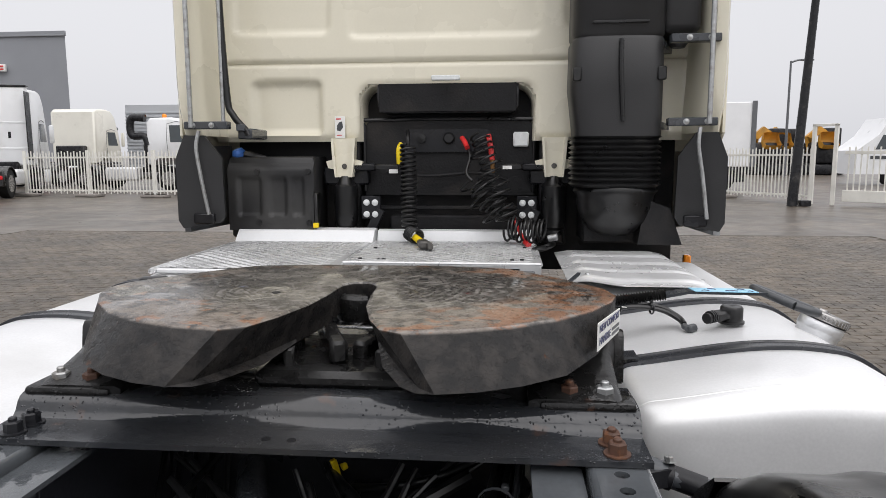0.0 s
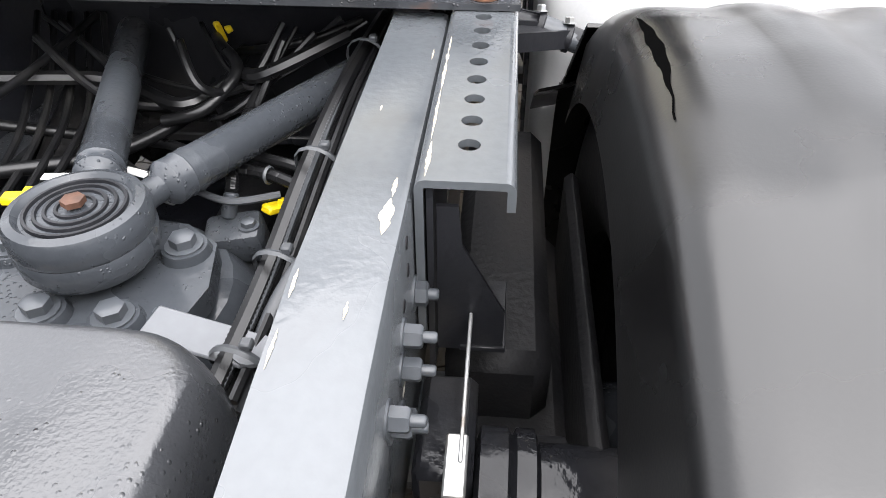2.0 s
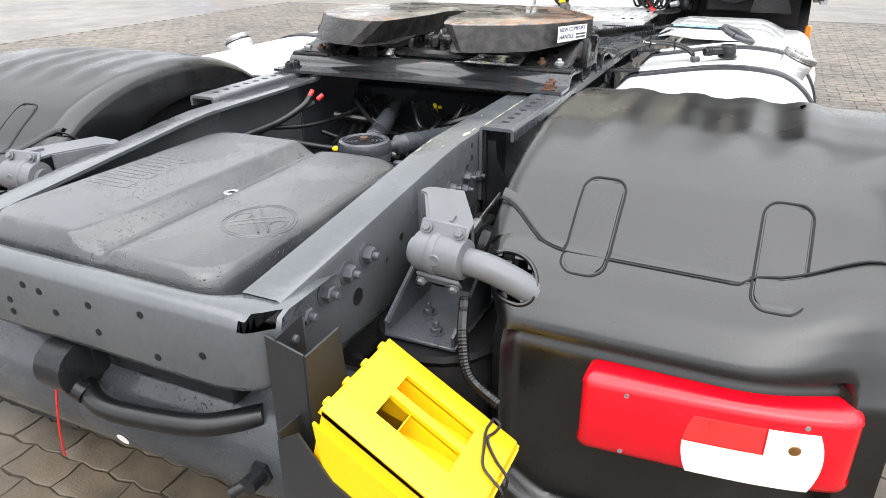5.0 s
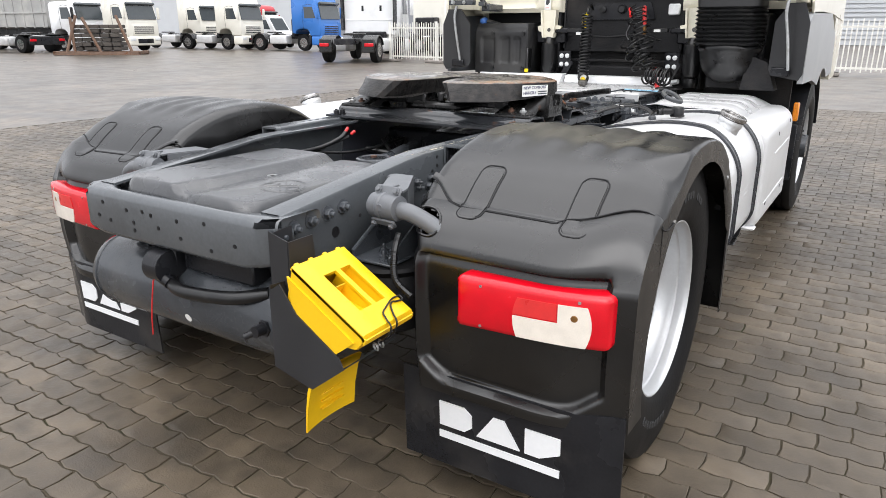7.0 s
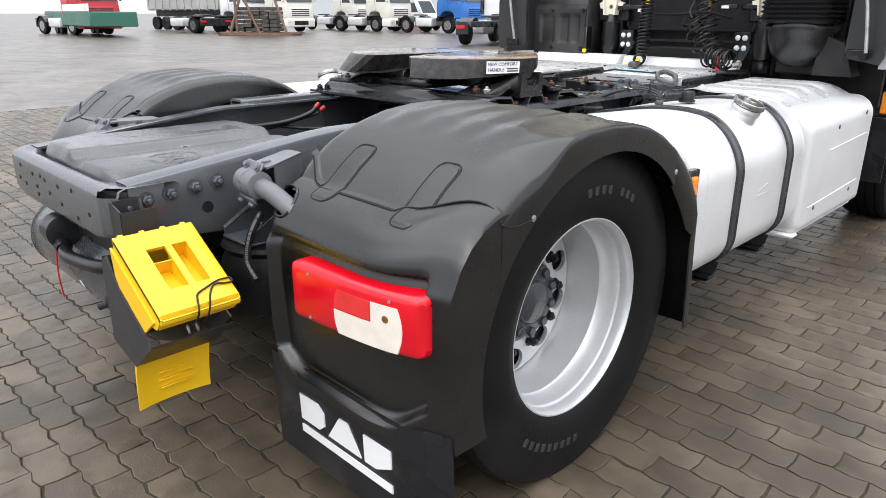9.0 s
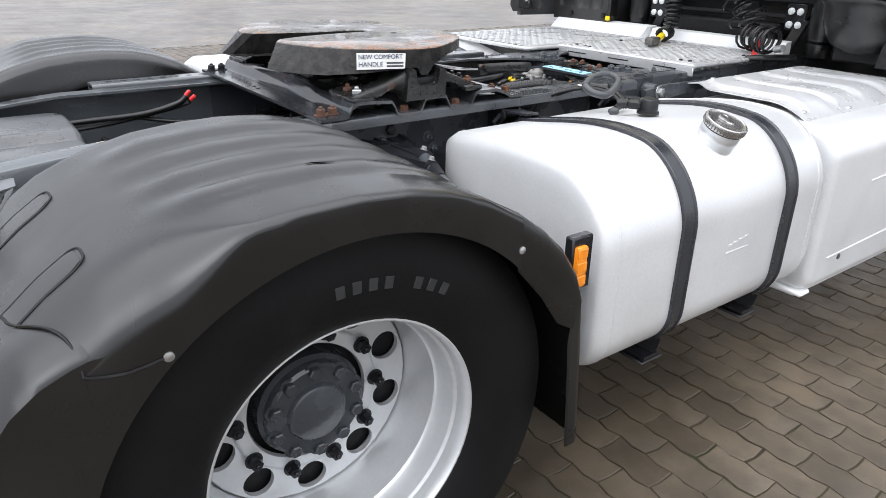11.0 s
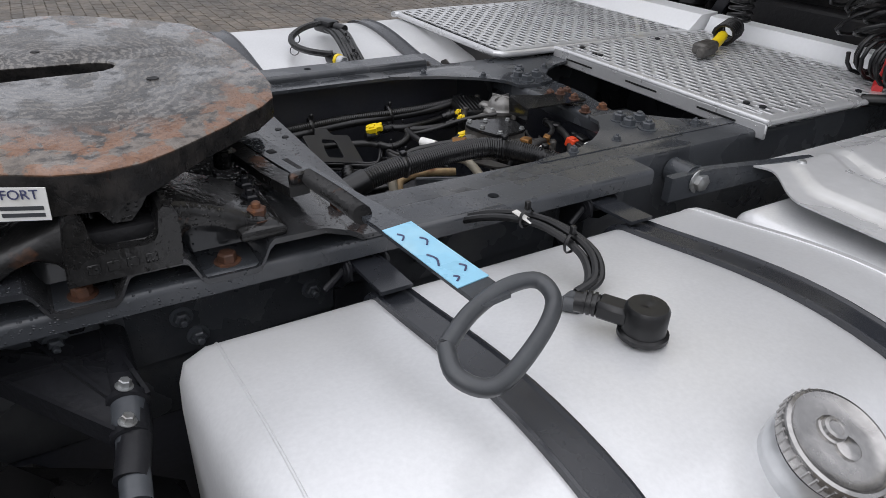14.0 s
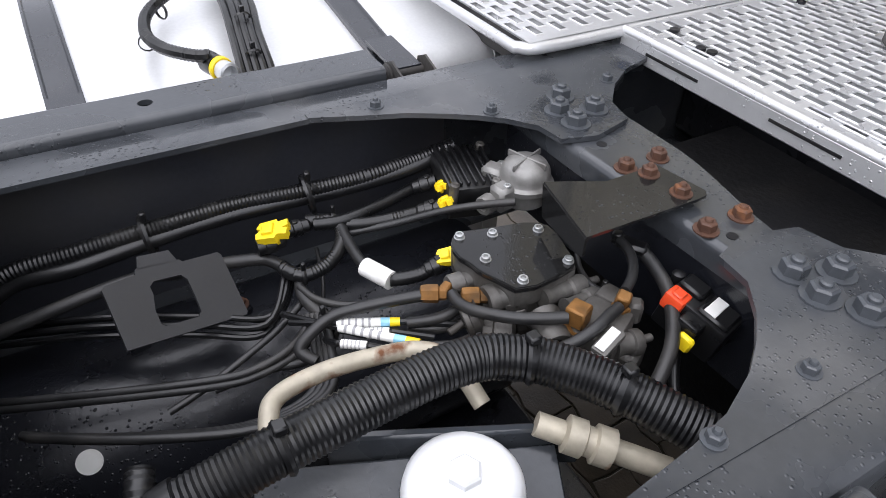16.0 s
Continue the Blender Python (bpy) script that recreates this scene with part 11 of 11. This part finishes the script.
part("chassis", G().box(-0.42, 0.42, 0, 5.0, 0.75, 0.98, 0.02), BLACK_STEEL, ch)
part("coupling", G().lathe([(0.5, 0), (0.5, 0.05), (0.45, 0.08)], (0, 1.3, 1.12), (0, 0, 1), 20), CAST_IRON, ch)
part("tail_board", G().box(-1.2, 1.2, -0.10, 0.02, 0.45, 0.95, 0.03), BLACK_STEEL, ch)
for s in (1, -1):
    part("tail_lamp", G().box(s * 0.78, s * 1.2, -0.13, -0.09, 0.68, 0.82, 0.01), RED_LENS, ch)
    part("mudguard", G().tube([(s * 0.95, 0.1, 0.75), (s * 0.95, 0.25, 0.98), (s * 0.95, 0.70, 1.12), (s * 0.95, 1.2, 0.98), (s * 0.95, 1.35, 0.75)], 0.06, n=6), PLASTIC, ch)
    part("fender", G().box(s * 0.62, s * 1.24, 0.15, 1.25, 1.04, 1.10, 0.03), PLASTIC, ch)
    w = part("wheel", G().lathe([(0.28, -0.55), (0.49, -0.54), (0.51, -0.5), (0.51, -0.05), (0.49, 0.0), (0.30, 0.01)], (s * 1.22, 0.75, 0.51), (s, 0, 0), 28), RUBBER, ch)
    part("rim", G().lathe([(0.0, -0.1), (0.14, -0.08), (0.22, -0.14), (0.27, -0.10), (0.30, 0.012)], (s * 1.22, 0.75, 0.51), (s, 0, 0), 24), CAP_METAL, w)
    part("tank", G().box(s * 0.55, s * 1.2, 1.9, 3.3, 0.42, 0.95, 0.10, 2), TANK, ch)
ch.matrix_basis = at(-42.6, 21.6, 100)
st = thing("steel_stillage", "rusty brown steel stillage stacked with beams", "stillage")
BEAM = mat("oily_stacked_beams", (0.060, 0.052, 0.045), 0.8, var=0.4, scale=9, bump=0.2, stretch=(1, 1, 5), rand=0.4)
rs = random.Random(3)
for j in range(6):
    for i in range(5):
        part("beam", G().obox((-1.02 + 0.51 * i + rs.uniform(-0.04, 0.04), rs.uniform(-0.05, 0.05), 0.34 + 0.235 * j), (0.46, 1.2 + rs.uniform(-0.1, 0.1), 0.20), (0, 0, rs.uniform(-3, 3)), 0.02), BEAM, st)
RUST_FRAME = mat("rusty_frame_steel", (0.16, 0.10, 0.07), 0.75, var=0.3, scale=6, bump=0.1, rust=0.3)
part("base_beam", G().box(-2.3, 2.3, -0.9, -0.7, 0.0, 0.18, 0.01).box(-2.3, 2.3, 0.7, 0.9, 0.0, 0.18, 0.01).box(-2.3, -2.1, -0.9, 0.9, 0.05, 0.2, 0.01).box(2.1, 2.3, -0.9, 0.9, 0.05, 0.2, 0.01), RUST_FRAME, st)
for a, b in (((-1.6, -0.8, 0.1), (-0.9, -0.65, 2.1)), ((1.9, -0.8, 0.1), (1.2, -0.65, 2.1)), ((-1.2, -0.68, 0.1), (-1.2, -0.68, 2.0)), ((0.2, -0.68, 0.1), (-0.6, -0.68, 2.0))):
    part("stay", G().tube([a, b], 0.08, n=6, steps=1), RUST_FRAME, st)
st.matrix_basis = at(-36.4, 21.3, 39)

# behind the left fence: white tractors seen from the side
road_truck(WHITE, "white tall tractor truck behind the white fence, dark rear chassis", at(-19.75, 25.9, 201), roof=4.0, group="trucks behind the fence", wall=True)
road_truck(OFF_WHITE, "cream-white tractor truck behind the fence", at(-22.0, 35.5, 178), roof=3.9, group="trucks behind the fence")
road_truck(WHITE, "white low-roofed tractor truck with orange beacons behind the fence", at(-12.6, 28.4, 92), roof=3.05, group="trucks behind the fence")
inl = thing("exhaust_stack", "black bent exhaust stack of a parked truck", "exhaust")
part("pipe", G().tube([(-14.85, 27.2, 3.02), (-15.35, 27.2, 3.05), (-15.5, 27.2, 2.85), (-15.5, 27.2, 2.45), (-15.35, 27.2, 2.28), (-14.9, 27.2, 2.26), (-14.75, 27.2, 1.9)], 0.16, n=10), BLACK_STEEL, inl)
for x in (-14.4, -12.9):
    solid("beacon", G().lathe([(0.10, 0), (0.10, 0.16), (0.05, 0.22)], (x, 28.0, 3.03), (0, 0, 1), 12), AMBER, "orange rotating beacon on a truck roof", "beacon", "beacons")

# buildings
hall = thing("grey_hall", "grey flat-roofed industrial hall with sheet cladding", "building")
g = G().prism([(-43, 46.5), (-30.9, 46.5), (-46.9, 70.5), (-55, 70.5)], lambda a, b, d: (a, b, d), 10.2)
part("wall", g, SHEET, hall)
part("roof_edge", G().box(-43, -30.8, 46.35, 46.5, 9.9, 10.25, 0.02), SHEET, hall)
part("sign", G().box(-36.6, -35.4, 46.2, 46.4, 7.5, 8.0, 0.02), LABEL, hall, "small white sign with a red bar")
part("sign_bar", G().box(-36.5, -35.5, 46.16, 46.20, 7.8, 7.9, 0.0).box(-36.5, -35.5, 46.16, 46.20, 7.6, 7.7, 0.0), RED, hall)
low = thing("low_hall", "light grey low hall with ribbed cladding", "building")
g = G().box(-38.0, 2.0, 66, 80, 0, 6.6, 0.02)
low_wall = part("wall", g, SHEET_LIGHT, low)
for k in range(16):
    part("rib", G().box(-38.0, 2.0, 65.9, 66.05, 0.5 + 0.35 * k, 0.62 + 0.35 * k, 0.0), SHEET_LIGHT, low_wall)
far_hall = thing("far_hall", "pale hall beyond the parked trucks", "building")
part("wall", G().box(-110, -60, 74, 90, 0, 7.5, 0.02), SHEET_LIGHT, far_hall)
part("roof", G().box(-110.5, -59.5, 73.5, 90.5, 7.5, 7.9, 0.02), SHEET, far_hall)

# right of the cab: box trailer, yellow machines, caravan
bt = thing("box_trailer", "white box trailer standing behind the fence", "trailer")
part("body", G().box(2.6, 9.72, 27.0, 29.5, 0.95, 3.42, 0.03), WHITE, bt)
part("edge", G().box(9.60, 9.78, 26.95, 27.0, 0.95, 3.46, 0.01), GALV, bt)
part("underrun", G().box(6.0, 9.5, 27.2, 29.3, 0.35, 0.95, 0.03), BLACK_STEEL, bt)
for x in (7.3, 8.6):
    part("wheel", G().lathe([(0.0, -0.03), (0.28, -0.02), (0.5, 0.0), (0.5, 0.3)], (x, 27.1, 0.5), (0, 1, 0), 22), RUBBER, bt)
MACHINE = mat("yellow_machine_paint", (0.55, 0.27, 0.03), 0.5, var=0.2, scale=1.5, bump=0.02, dirt=0.4, dirt_col=(0.28, 0.17, 0.06))
for k, (x, y) in enumerate(((18.7, 51.0), (19.9, 52.0), (22.3, 50.5))):
    mc = thing("earth_mover", "yellow earth-moving machine with lowered boom", "machine", "machines beyond the fence")
    part("body", G().box(x - 0.9, x + 0.9, y - 1, y + 2, 0.8, 2.3, 0.25, 2), BLACK_STEEL, mc)
    part("cab", G().box(x + 0.3, x + 1.4, y, y + 1.3, 2.0, 3.3, 0.12, 2), BLACK_STEEL, mc)
    part("boom", G().sweep([(-0.2, -0.28), (0.2, -0.28), (0.2, 0.28), (-0.2, 0.28)], [(x - 0.7, y, 1.6), (x - 0.8, y, 2.6), (x - 0.2, y, 3.15), (x + 0.5, y, 2.6), (x + 0.9, y, 2.0)]), MACHINE, mc)
    part("bucket", G().lathe([(0.1, 0.0), (0.55, 0.02), (0.62, 0.2), (0.62, 0.9), (0.55, 1.05), (0.1, 1.07)], (x - 0.6, y - 1.4, 2.4), (1, 0, 0), 10, a0=0.6, a1=4.4, caps=False), MACHINE, mc)
    for q in (-0.8, 1.2):
        part("track", G().box(x - 1.5, x + 1.5, y + q, y + q + 0.5, 0.0, 0.8, 0.25, 2), BLACK_STEEL, mc)
cv = thing("motorhome", "white motorhome parked beyond the gate", "motorhome")
part("body", G().prism([(0, 0.5), (0, 1.6), (0.9, 2.3), (1.4, 3.1), (3.0, 3.25), (7.5, 3.2), (7.5, 0.5)], lambda a, b, d: (16.4 + a, 33 + d, b), 2.3), WHITE, cv, angle=30)
part("window", G().box(19.9, 20.9, 32.97, 33.02, 2.0, 2.7, 0.02).prism([(17.2, 1.65), (18.4, 1.65), (18.4, 2.3), (17.5, 2.3)], lambda a, b, d: (a, 32.98 + d, b), 0.03), GLASS, cv)
part("stripe", G().box(17.0, 23.5, 32.975, 33.0, 1.2, 1.35, 0.0), CABLE, cv)
for x in (17.9, 22.0):
    part("wheel", G().lathe([(0.0, -0.03), (0.2, -0.02), (0.36, 0.0), (0.36, 0.2)], (x, 33.05, 0.36), (0, 1, 0), 20), RUBBER, cv)

# ---------------------------------------------------------------- paving blocks the camera passes nearest
px_mesh = []
for k in range(6):
    gg = G().add(*paver_shape(0, 0, rng.uniform(-0.0008, 0.0006), rng.uniform(-0.006, 0.006)))
    px_mesh.append(gg.mesh("paver", PAVER, angle=25))
for k, (x, y, dz) in enumerate(near_spots):
    o = new("paver", px_mesh[k % 6])
    o.parent = ground
    o.location = (x, y, dz * 0.5)
